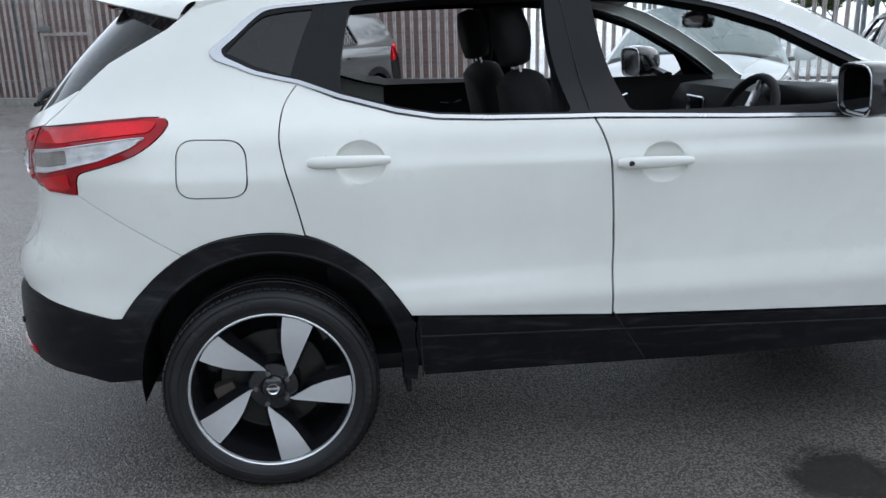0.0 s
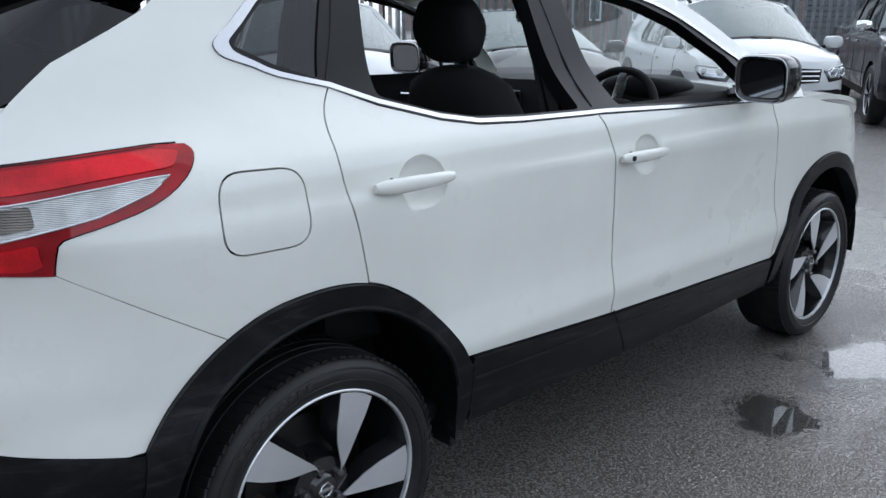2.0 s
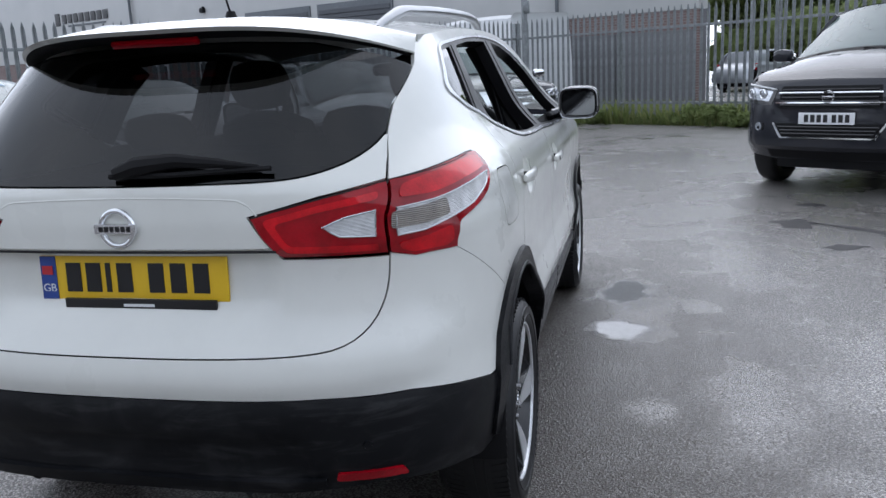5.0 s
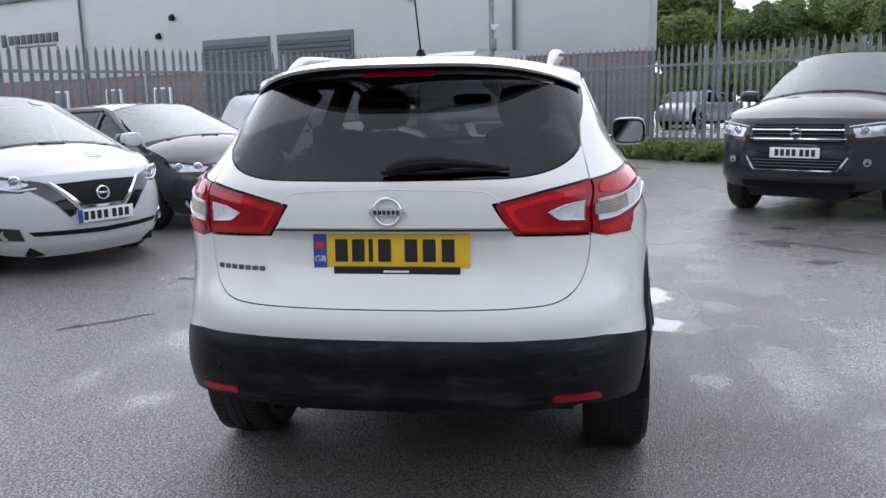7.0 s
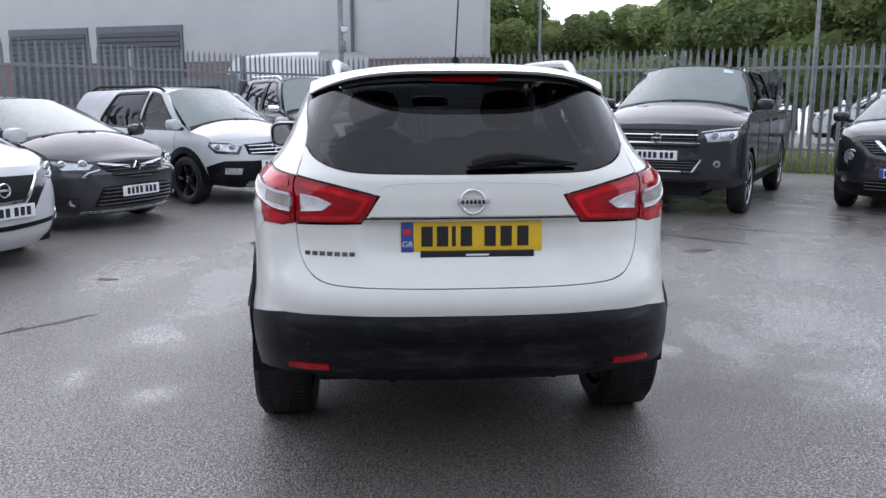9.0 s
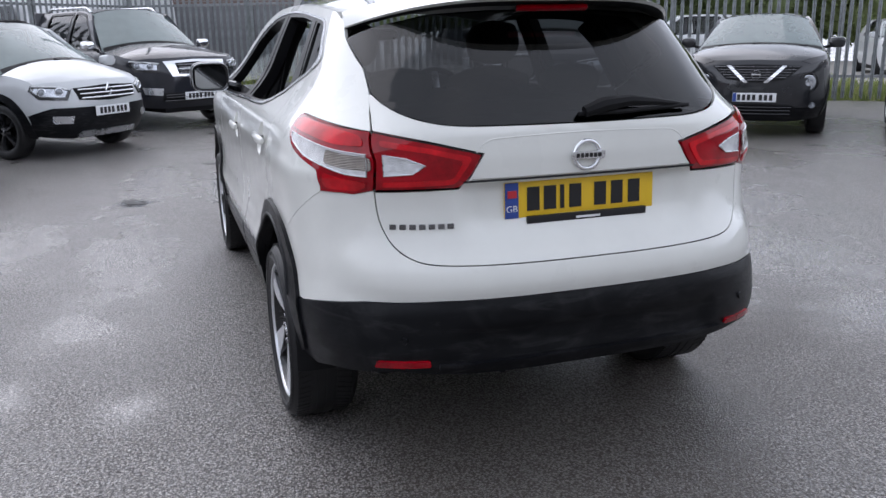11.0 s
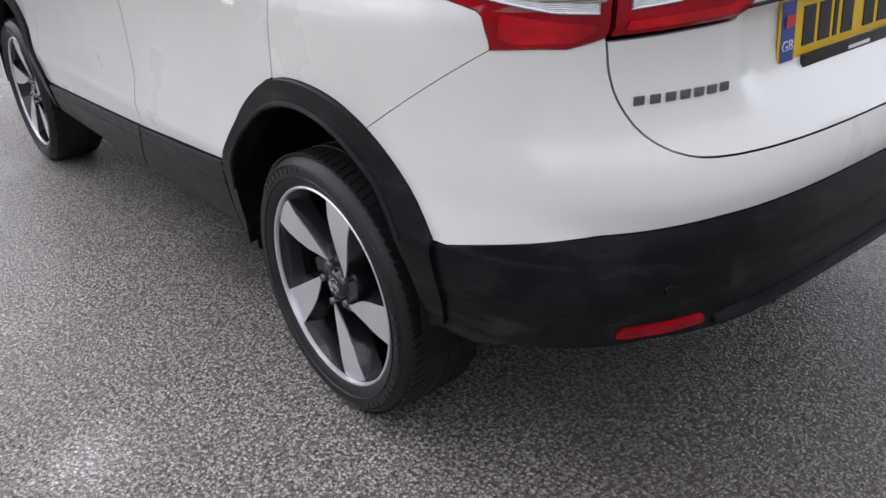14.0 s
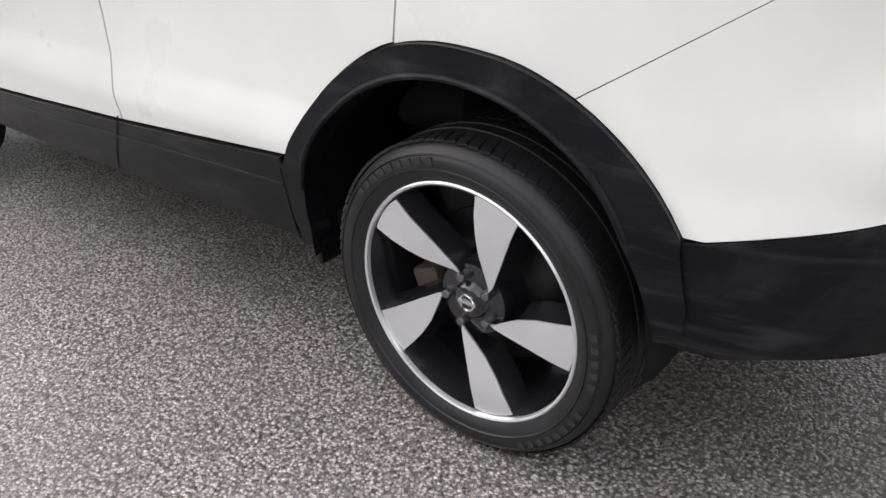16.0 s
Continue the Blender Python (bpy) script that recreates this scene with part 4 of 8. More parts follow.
def spoiler_pt(u, v):
    """v runs over the lip: 0 to 0.7 on top, then round the edge and back below."""
    k = abs(u)
    x0, y0 = -0.148, 0.612 * u
    z0 = roof_z(x0, y0)
    tx, ty, tz = -0.565 + 0.360 * k ** 3.4, 0.618 * u, 1.524 - 0.082 * k ** 3.6
    if v <= 0.7:
        w = v / 0.7
        return (x0 + (tx - x0) * w, y0 + (ty - y0) * w, z0 + (tz - z0) * w + 0.014 * math.sin(math.pi * w))
    w = (v - 0.7) / 0.3
    return (tx + 0.14 * (1 - k ** 3) * w, ty - 0.02 * u * w, tz - (0.012 * min(1, w * 4) + 0.010 * w) * (1 - 0.6 * k ** 4))


sheet("roof_spoiler", spoiler_pt, lin(-1, 1, 41), [i / 20 for i in range(15)] + [0.72, 0.75], M["white"], car, "white roof spoiler over the rear window")
sheet("spoiler_underside", spoiler_pt, lin(-1, 1, 41), [0.75, 0.8, 0.9, 1.0], M["matt_black"], car, "black underside of the spoiler")
part("brake_light", bm_box(0.02, 0.25, 0.014, 0.004, m=Matrix.Translation((-0.505, 0, 1.494)) @ Matrix.Rotation(radians(35), 4, 'Y')), M["dark_red"], car, "high level red brake lamp")
for s in (1, -1):
    pts = []
    for i, x in enumerate(lin(-0.17, 1.45, 40)):
        u = i / 39
        lift = 0.052 * min(1, (min(u, 1 - u) / 0.14)) ** 0.7
        y = 0.505 + 0.03 * math.sin(math.pi * u)
        pts.append((x, -s * y, roof_z(x, y) + lift - 0.005))
    rail = bm_tube(pts, [0.010 + 0.007 * min(1, min(i, 39 - i) / 4) for i in range(40)], 10)
    for v in rail.verts:
        v.co.y = -s * 0.52 + (v.co.y + s * 0.52) * 1.15
    part("roof_rail", rail, M["rail"], car, "satin grey roof rail")
# aerial
part("aerial_base", bm_lathe([(0.0, -0.03), (0.012, -0.028), (0.02, -0.008), (0.032, 0.008)], 16), M["matt_black"], car, "black aerial foot", 50, Matrix.Translation((-0.06, 0, roof_z(-0.06, 0) + 0.002)) @ Matrix.Rotation(radians(-90), 4, 'X'))
part("aerial_mast", bm_tube([(-0.06, 0, roof_z(-0.06, 0) + 0.02), (-0.12, 0, 1.70), (-0.20, 0, 1.84), (-0.235, 0, 1.92)], [0.004, 0.0032, 0.0028, 0.0025], 6), M["matt_black"], car, "thin black aerial")
# badge: ring and bar without letters
ring = bm_lathe([(0.036, 0.0), (0.038, -0.007), (0.043, -0.009), (0.048, -0.007), (0.050, 0.0)], 48)
badge = part("badge_ring", ring, M["chrome"], car, "round chrome badge", 60, Matrix.Translation((-0.766, 0, 1.054)) @ Matrix.Rotation(radians(-90), 4, 'Z'))
part("badge_bar", bm_box(0.009, 0.114, 0.024, 0.003, m=Matrix.Translation((-0.775, 0, 1.054))), M["chrome"], badge, "chrome bar across the badge", m=badge.matrix_basis.inverted())
for i in range(6):
    part("badge_mark", bm_box(0.002, 0.010, 0.013, 0, m=Matrix.Translation((-0.780, 0.0375 - i * 0.015, 1.054))), M["ink"], badge, "dark mark", 0, badge.matrix_basis.inverted())
# number plate with its letters as bars
plate_x = -0.732
pl = part("number_plate", bm_box(0.006, 0.522, 0.112, 0.002, m=Matrix.Translation((plate_x, 0, 0.928)) @ Matrix.Rotation(radians(3), 4, 'Y')), M["plate_yellow"], car, "yellow number plate with dark bars")
part("plate_band", bm_box(0.002, 0.045, 0.110, 0, m=Matrix.Translation((plate_x - 0.0038, 0.2375, 0.928)) @ Matrix.Rotation(radians(3), 4, 'Y')), M["plate_blue"], pl, "blue band")
gb = bpy.data.curves.new("plate_letters", 'FONT')
gb.body, gb.size, gb.align_x, gb.extrude = "GB", 0.030, 'CENTER', 0.0004
gb.materials.append(M["plate_white"])
gbo = new("plate_letters", gb)
gbo.parent = pl
gbo.matrix_basis = Matrix(((0, 0, -1, plate_x - 0.0062), (-1, 0, 0, 0.2375), (0, 1, 0, 0.892), (0, 0, 0, 1)))
tagged(gbo, "white country letters")
part("plate_flag", bm_box(0.002, 0.030, 0.022, 0, m=Matrix.Translation((plate_x - 0.0068, 0.2375, 0.948)) @ Matrix.Rotation(radians(3), 4, 'Y')), M["plate_red"], pl, "red and white flag mark")
for y in (0.165, 0.108, 0.066, 0.020, -0.068, -0.128, -0.190):
    wdt = 0.014 if y == 0.066 else 0.042
    part("plate_bar", bm_box(0.002, wdt, 0.074, 0, m=Matrix.Translation((plate_x - 0.0042, y, 0.930)) @ Matrix.Rotation(radians(3), 4, 'Y')), M["ink"], pl)
crest = smooth_line([(0.415, 0.998), (0.385, 1.035), (0.352, 1.085), (0.325, 1.108), (0.27, 1.118), (0.0, 1.124), (-0.27, 1.118), (-0.325, 1.108), (-0.352, 1.085), (-0.385, 1.035), (-0.415, 0.998)], 4)
cr = []
for y, z in crest:
    q = SKIN.at(*R(abs(y), z), -0.0012)
    cr.append((q.x, y, q.z))
part("pressed_line", bm_tube(cr, 0.0026, 8), M["white"], gate)
part("handle_gap", bm_tube([(-0.750, -0.40, 0.993), (-0.760, -0.2, 0.993), (-0.762, 0, 0.993), (-0.760, 0.2, 0.993), (-0.750, 0.40, 0.993)], 0.0035, 6), M["seal"], car)
part("plate_strip", bm_box(0.010, 0.42, 0.024, 0.002, m=Matrix.Translation((plate_x - 0.013, -0.02, 0.866))), M["ink"], pl, "dark strip under the plate")
part("strip_bar", bm_box(0.002, 0.085, 0.007, 0, m=Matrix.Translation((plate_x - 0.0185, -0.02, 0.863))), M["plate_white"], pl, "small white bar of print")
pl.location.z -= 0.007
for i in range(7):
    y = 0.604 - i * 0.0275
    q = SKIN.at(*R(y, 0.862), 0.003)
    part("model_letter", bm_box(0.004, 0.020, 0.016, 0.001, m=Matrix.Translation((q.x, y, 0.862)) @ Matrix.Rotation(radians(-30 * (y / 0.65) ** 3), 4, 'Z')), M["dark_chrome"], car, "chrome letter bar")
# wiper
wp = [(-0.744, 0.00, 1.182), (-0.746, -0.06, 1.200), (-0.738, -0.16, 1.210), (-0.734, -0.26, 1.202), (-0.716, -0.36, 1.190)]
part("rear_wiper", bm_tube(wp, [0.018, 0.024, 0.018, 0.012, 0.005], 8), M["matt_black"], car, "black rear wiper arm")
part("wiper_blade", bm_tube([(-0.742, 0.02, 1.176), (-0.748, -0.14, 1.178), (-0.715, -0.39, 1.186)], 0.007, 6), M["matt_black"], car)
# reflectors and lower bumper details
for s in (1, -1):
    ref = rounded([R(0.680, 0.441), R(0.672, 0.463), R(0.528, 0.466), R(0.523, 0.446)], 0.008, 3)
    panel("reflector", SKIN, ref, M["dark_red"], lower, "long red reflector", side=s, off=0.012, thick=0.01, grid=0.02, gap=0.0)
    part("parking_sensor", bm_lathe([(0, -0.004), (0.010, -0.004), (0.012, 0.002)], 16), M["cladding"], lower, "", 40, Matrix.Translation(SKIN.at(*(R(0.60, 0.53) if s > 0 else SKIN.flip(R(0.60, 0.53))), 0.006)) @ Matrix.Rotation(radians(-90 + 25 * s), 4, 'Z'))
    part("tow_cover", bm_tube([(-0.765, -s * 0.30, 0.412), (-0.815, -s * 0.30, 0.414)], [0.026, 0.017], 10), M["cladding"], lower)
lip = [R(0.0, 0.425), R(0.30, 0.428), R(0.50, 0.436), R(0.50, 0.452), R(0.30, 0.450), R(0.0, 0.448)]
panel("bumper_lip", SKIN, lip + [SKIN.flip(q) for q in lip[::-1]], M["cladding"], lower, "raised lip of the lower bumper", off=0.016, thick=0.015, grid=0.03, gap=0.0)

# ---------- nose of the white car ----------
NOSE = Shell(prof=[(0.15, 0.68), (0.22, 0.76), (0.30, 0.825), (0.36, 0.848), (0.45, 0.866), (0.52, 0.876), (0.575, 0.884), (0.62, 0.877), (0.68, 0.866), (0.76, 0.864), (0.85, 0.868), (0.92, 0.871), (0.965, 0.872), (1.0, 0.869), (1.03, 0.860), (1.09, 0.847), (1.12, 0.832)],
             end=[(0.2, 3.42), (0.35, 3.50), (0.5, 3.53), (0.7, 3.52), (0.85, 3.46), (0.95, 3.34), (1.05, 3.1)], xc=2.70, power=[(0.2, 2.8), (1.1, 2.4)], facing=1)
NS, NR = NOSE.side, NOSE.rear
FC = (2.66, 0.373)
for s in (1, -1):
    fend = [NS(*q) for q in WING_LINE[::-1]] + [NS(2.40, 1.085), NS(2.8, 1.02), NS(3.05, 0.95), NS(3.10, 0.84), NS(3.09, 0.60)] + [NS(*q) for q in arc(FC, ARCH_R, 28, 168, 26)]
    panel("front_wing", NOSE, fend, M["white"], car, "white front wing", side=s, grid=0.03)
    ring = arc(FC, ARCH_R - 0.001, -4, 184, 44) + arc(FC, 0.392, 184, -4, 44)
    panel("wheel_arch_trim", NOSE, [NS(*q) for q in ring], M["cladding"], car, "black plastic wheel arch trim", side=s, off=0.014, thick=0.05, grid=0.03, gap=0.0)
    hl = [NS(3.06, 0.94), NS(3.11, 0.84), NR(0.60, 0.80), NR(0.44, 0.82), NR(0.50, 0.88)]
    panel("headlamp", NOSE, hl, M["headlamp"], car, "clear headlamp", side=s, off=0.002, grid=0.04)
front = [NS(3.09, 0.60), NS(3.10, 0.83), NR(0.60, 0.79), NR(0.44, 0.81), NR(0.0, 0.80)]
front_l = [NR(0.0, 0.26), NR(0.5, 0.26), NS(3.08, 0.26), NS(3.10, 0.34)]
panel("front_bumper", NOSE, front_l + front + [NOSE.flip(q) for q in (front_l + front)[::-1]], M["white"], car, "white front bumper", grid=0.04)
panel("grille", NOSE, [NR(0.0, 0.52), NR(0.30, 0.52), NR(0.40, 0.80), NR(0.0, 0.79)] + [NOSE.flip(q) for q in [NR(0.0, 0.79), NR(0.40, 0.80), NR(0.30, 0.52), NR(0.0, 0.52)]], M["gloss_black"], car, "black grille", off=0.006, grid=0.05)
sheet("bonnet", lambda x, v: (x, v * (NOSE.prof(1.06) - 0.01 - 0.25 * max(0, (x - 2.75) / 0.7) ** 2), 1.105 - 0.02 * abs(v) ** 3 - 0.03 * (x - 2.4) - 0.16 * max(0, (x - 2.55) / 0.85) ** 2),
      lin(2.36, 3.40, 24), lin(-1, 1, 25), M["white"], car, "white bonnet", thick=0.02)


def screen_pt(u, v):
    x0, x1 = 1.60 + 0.12 * (1 - v * v), 2.36 + 0.24 * (1 - v * v)
    x = x0 + (x1 - x0) * u
    xe = 1.60 + (2.36 - 1.60) * u
    e = ROOF_EDGE(xe)
    w = SKIN.prof(e)
    z = e + (0.055 * (1 - u) + 0.02 * u) * (1 - v * v)
    return (x, v * w, z)


sheet("windscreen", screen_pt, lin(0, 1, 16), lin(-1, 1, 21), M["glass"], car, "rain-spotted windscreen")
part("scuttle", bm_box(0.20, 1.40, 0.03, 0.01, m=Matrix.Translation((2.50, 0, 1.075))), M["matt_black"], car)
# underbody and inner walls close the shell
part("underbody", bm_box(3.75, 1.20, 0.06, 0.02, m=Matrix.Translation((1.45, 0, 0.30))), M["matt_black"], car)
part("floor_pan", bm_box(2.2, 1.56, 0.06, 0.02, m=Matrix.Translation((1.33, 0, 0.36))), M["matt_black"], car)
part("rear_axle", bm_tube([(0.0, -0.7, 0.33), (0.1, 0, 0.30), (0.0, 0.7, 0.33)], 0.045, 8), M["matt_black"], car)
part("boot_floor", bm_box(0.85, 1.00, 0.04, 0.01, m=Matrix.Translation((-0.28, 0, 0.72))), M["trim_dark"], car)

# ---------- cabin ----------
for s in (1, -1):
    for name, x0, x1 in (("door_card", 0.50, 1.05), ("door_card", 1.09, 2.15)):
        def card(x, z, s=s):
            return (x, -s * (SKIN.prof(z) - 0.075), z)
        sheet(name, card, lin(x0, x1, 6), [0.42, 0.6, 0.8, 0.95, 1.05, 1.10, 1.13], M["trim_dark"], car, "dark inner door lining")
        xm = (x0 + x1) / 2 - 0.1
        part("armrest", bm_box(0.42, 0.07, 0.06, 0.02, m=Matrix.Translation((xm, -s * 0.755, 0.93))), M["trim_dark"], car)
        part("inner_handle", bm_tube([(xm + 0.10, -s * 0.765, 1.035), (xm + 0.15, -s * 0.752, 1.03), (xm + 0.20, -s * 0.765, 1.045)], 0.009, 8), M["chrome"], car, "chrome inner door handle")
    part("boot_wall", bm_box(0.62, 0.02, 0.42, 0.005, m=Matrix.Translation((-0.22, -s * 0.60, 0.92))), M["trim_dark"], car)
    part("inner_pillar", bm_tube([(0.98, -s * 0.72, 1.10), (0.975, -s * 0.61, 1.38), (0.96, -s * 0.56, 1.48)], 0.035, 8), M["trim_dark"], car)
    part("inner_pillar", bm_tube([(0.16, -s * 0.67, 1.20), (0.20, -s * 0.58, 1.38), (0.24, -s * 0.53, 1.45)], 0.045, 8), M["trim_dark"], car)
    part("seat_belt", bm_box(0.045, 0.004, 0.55, 0, m=Matrix.Translation((0.95, -s * 0.665, 1.22)) @ Matrix.Rotation(radians(-14 * s), 4, 'X')), M["cloth"], car)
sheet("headlining", lambda x, v: (x, v * 0.56, roof_z(x, v * 0.56) - 0.035), lin(-0.1, 1.55, 14), lin(-1, 1, 11), M["headliner"], car, "grey headlining")


def cushion(sx, sy, sz, puff=0.35, m=None):
    """A soft block with rounded sides."""
    bm = bmesh.new()
    bmesh.ops.create_cube(bm, size=1.0)
    bmesh.ops.subdivide_edges(bm, edges=bm.edges[:], cuts=5, use_grid_fill=True)
    for v in bm.verts:
        c = v.co * 2
        k = Vector((c.x * math.sqrt(max(0, 1 - c.y ** 2 * puff - c.z ** 2 * puff * 0.6)), c.y * math.sqrt(max(0, 1 - c.x ** 2 * puff * 0.6 - c.z ** 2 * puff)), c.z * math.sqrt(max(0, 1 - c.x ** 2 * puff * 0.6 - c.y ** 2 * puff))))
        v.co = Vector((k.x * sx / 2, k.y * sy / 2, k.z * sz / 2))
    if m is not None:
        bm.transform(m)
    return bm


for s in (1, -1):
    seat = empty("front_seat", "", "")
    seat.parent = car
    y = -s * 0.36
    part("seat_back", cushion(0.16, 0.50, 0.66, 0.3, Matrix.Translation((0.98, y, 0.93)) @ Matrix.Rotation(radians(-16), 4, 'Y')), M["cloth"], seat, "black cloth seat back", 60)
    part("seat_base", cushion(0.52, 0.50, 0.18, 0.25, Matrix.Translation((1.26, y, 0.60))), M["cloth"], seat, "", 60)
    part("head_restraint", cushion(0.11, 0.27, 0.21, 0.35, Matrix.Translation((0.865, y, 1.36)) @ Matrix.Rotation(radians(-10), 4, 'Y')), M["cloth"], seat, "", 60)
    for dy in (-0.06, 0.06):
        part("restraint_post", bm_tube([(0.90, y + dy, 1.20), (0.875, y + dy, 1.30)], 0.006, 6), M["chrome"], seat)
bench = empty("rear_bench", "", "")
bench.parent = car
part("bench_back", cushion(0.16, 1.26, 0.58, 0.15, Matrix.Translation((0.14, 0, 0.92)) @ Matrix.Rotation(radians(-18), 4, 'Y')), M["cloth"], bench, "black cloth rear seat back", 60)
part("bench_base", cushion(0.5, 1.26, 0.18, 0.15, Matrix.Translation((0.42, 0, 0.62))), M["cloth"], bench, "", 60)
for y in (-0.36, 0.0, 0.36):
    part("head_restraint", cushion(0.09, 0.26, 0.14, 0.35, Matrix.Translation((0.05, y, 1.22 if y else 1.18)) @ Matrix.Rotation(radians(-12), 4, 'Y')), M["cloth"], bench, "", 60)
part("dashboard", cushion(0.50, 1.36, 0.30, 0.2, Matrix.Translation((2.12, 0, 0.98))), M["trim_dark"], car, "dark dashboard", 60)
part("centre_console", bm_box(0.75, 0.22, 0.26, 0.03, m=Matrix.Translation((1.60, 0, 0.62))), M["trim_dark"], car)
part("instrument_hood", cushion(0.2, 0.36, 0.09, 0.3, Matrix.Translation((1.98, -0.37, 1.12))), M["trim_dark"], car, "", 60)
part("air_vent", bm_box(0.03, 0.16, 0.07, 0.01, m=Matrix.Translation((1.885, 0.30, 1.03))), M["gloss_black"], car)
part("vent_frame", bm_tube([(1.868, 0.22, 0.995), (1.868, 0.38, 0.995), (1.868, 0.38, 1.065), (1.868, 0.22, 1.065)], 0.005, 6, True), M["satin"], car, "silver vent surround")
mw = Matrix.Translation((1.74, -0.37, 1.02)) @ Matrix.Rotation(radians(24), 4, 'Y') @ Matrix.Rotation(radians(90), 4, 'Z')
sw = bm_tube([(0.185 * math.cos(a), 0, 0.185 * math.sin(a)) for a in lin(0, math.tau * 31 / 32, 32)], 0.017, 10, True)
steer = part("steering_wheel", sw, M["trim_dark"], car, "black steering wheel", 60, mw)
part("wheel_boss", cushion(0.16, 0.07, 0.14, 0.3), M["trim_dark"], steer, "", 60)
for a in (0, 180, 270):
    part("wheel_spoke", bm_box(0.12, 0.02, 0.04, 0.006, m=Matrix.Rotation(radians(a), 4, 'Y') @ Matrix.Translation((0.12, 0, 0))), M["satin"], steer)
part("interior_mirror", cushion(0.04, 0.24, 0.07, 0.2, Matrix.Translation((1.72, 0, 1.40))), M["gloss_black"], car, "", 60)
part("parcel_shelf", bm_box(0.42, 1.05, 0.02, 0.006, m=Matrix.Translation((-0.25, 0, 1.10))), M["trim_dark"], car)
# door mirrors: a rounded shell with the pane sunk into its rim
def oval(x, half_y, half_z, n=28, power=4.0):
    out = []
    for k in range(n):
        a = k * math.tau / n
        c, d = math.cos(a), math.sin(a)
        out.append((x, half_y * math.copysign(abs(c) ** (2 / power), c), half_z * math.copysign(abs(d) ** (2 / power), d)))
    return out


def bm_loft(rings, cap_first=True, cap_last=True):
    bm = bmesh.new()
    rows = [[bm.verts.new(v) for v in r] for r in rings]
    n = len(rows[0])
    for r, q in zip(rows, rows[1:]):
        for k in range(n):
            bm.faces.new((r[k], r[(k + 1) % n], q[(k + 1) % n], q[k]))
    if cap_first:
        bm.faces.new(rows[0][::-1])
    if cap_last:
        bm.faces.new(rows[-1])
    bmesh.ops.recalc_face_normals(bm, faces=bm.faces)
    return bm


for s in (1, -1):
    at_mirror = Matrix.Translation((1.80, -s * 0.935, 1.187)) @ Matrix.Rotation(radians(-7 * s), 4, 'Z') @ Matrix.Rotation(radians(-4), 4, 'Y')
    rings = [oval(0.012, 0.083, 0.062), oval(0.000, 0.090, 0.069), oval(-0.004, 0.097, 0.076), oval(0.004, 0.103, 0.081), oval(0.05, 0.103, 0.083, power=3.4), oval(0.10, 0.090, 0.074, power=3.0), oval(0.135, 0.060, 0.052, power=2.6), oval(0.146, 0.025, 0.024, power=2.2)]
    mir = part("door_mirror", bm_loft(rings), M["gloss_black"], car, "gloss black door mirror", 40, at_mirror)
    part("mirror_glass", bm_loft([oval(0.006, 0.084, 0.063), oval(0.004, 0.0835, 0.0625)]), M["mirror"], mir, "mirror pane", 0)
    part("mirror_rim", bm_tube(oval(-0.003, 0.0985, 0.0775), 0.0022, 6, True), M["satin"], mir, "bright mirror rim")
    part("mirror_foot", bm_tube([(1.93, -s * 0.77, 1.115), (1.92, -s * 0.82, 1.13), (1.885, -s * 0.875, 1.15)], [0.035, 0.03, 0.028], 8), M["gloss_black"], mir, "", 40, at_mirror.inverted())


M["weathered"] = plain("weathered_beige_steel", (0.40, 0.355, 0.335), 0.65, 0.1, 0.2, 90.0, 0.25)


# ---------- ground ----------
# standing water and broad wet films: x, y, half lengths
POOLS = [(2.45, -1.17, 0.40, 0.26), (1.77, -1.13, 0.24, 0.19), (4.44, 1.50, 0.24, 0.16)]
FILMS = [(5.2, -1.55, 1.0, 0.9), (2.2, -1.25, 1.2, 0.36), (2.6, 1.50, 1.5, 0.5), (1.25, 1.70, 0.4, 0.3), (1.2, -2.5, 1.4, 0.9), (2.9, -3.2, 1.5, 1.0), (0.9, -1.7, 0.8, 0.35), (3.3, -2.0, 1.4, 0.7), (4.2, -3.1, 2.0, 1.2), (3.2, 2.4, 1.2, 0.5), (0.1, -2.1, 0.5, 0.45), (0.22, 1.46, 0.16, 0.14), (0.49, 1.92, 0.22, 0.10),
         (0.72, -1.31, 0.18, 0.18), (2.2, -1.58, 0.3, 0.22), (3.90, -0.93, 0.5, 0.45), (6.15, -1.94, 0.6, 0.5), (7.0, -0.32, 0.7, 0.5), (7.5, -1.2, 1.8, 1.0), (5.75, -2.95, 0.9, 0.5), (6.45, 0.58, 0.4, 0.2), (5.5, 1.3, 1.6, 0.6), (4.6, -4.9, 1.5, 0.9), (9.5, -1.8, 2.4, 1.0)]


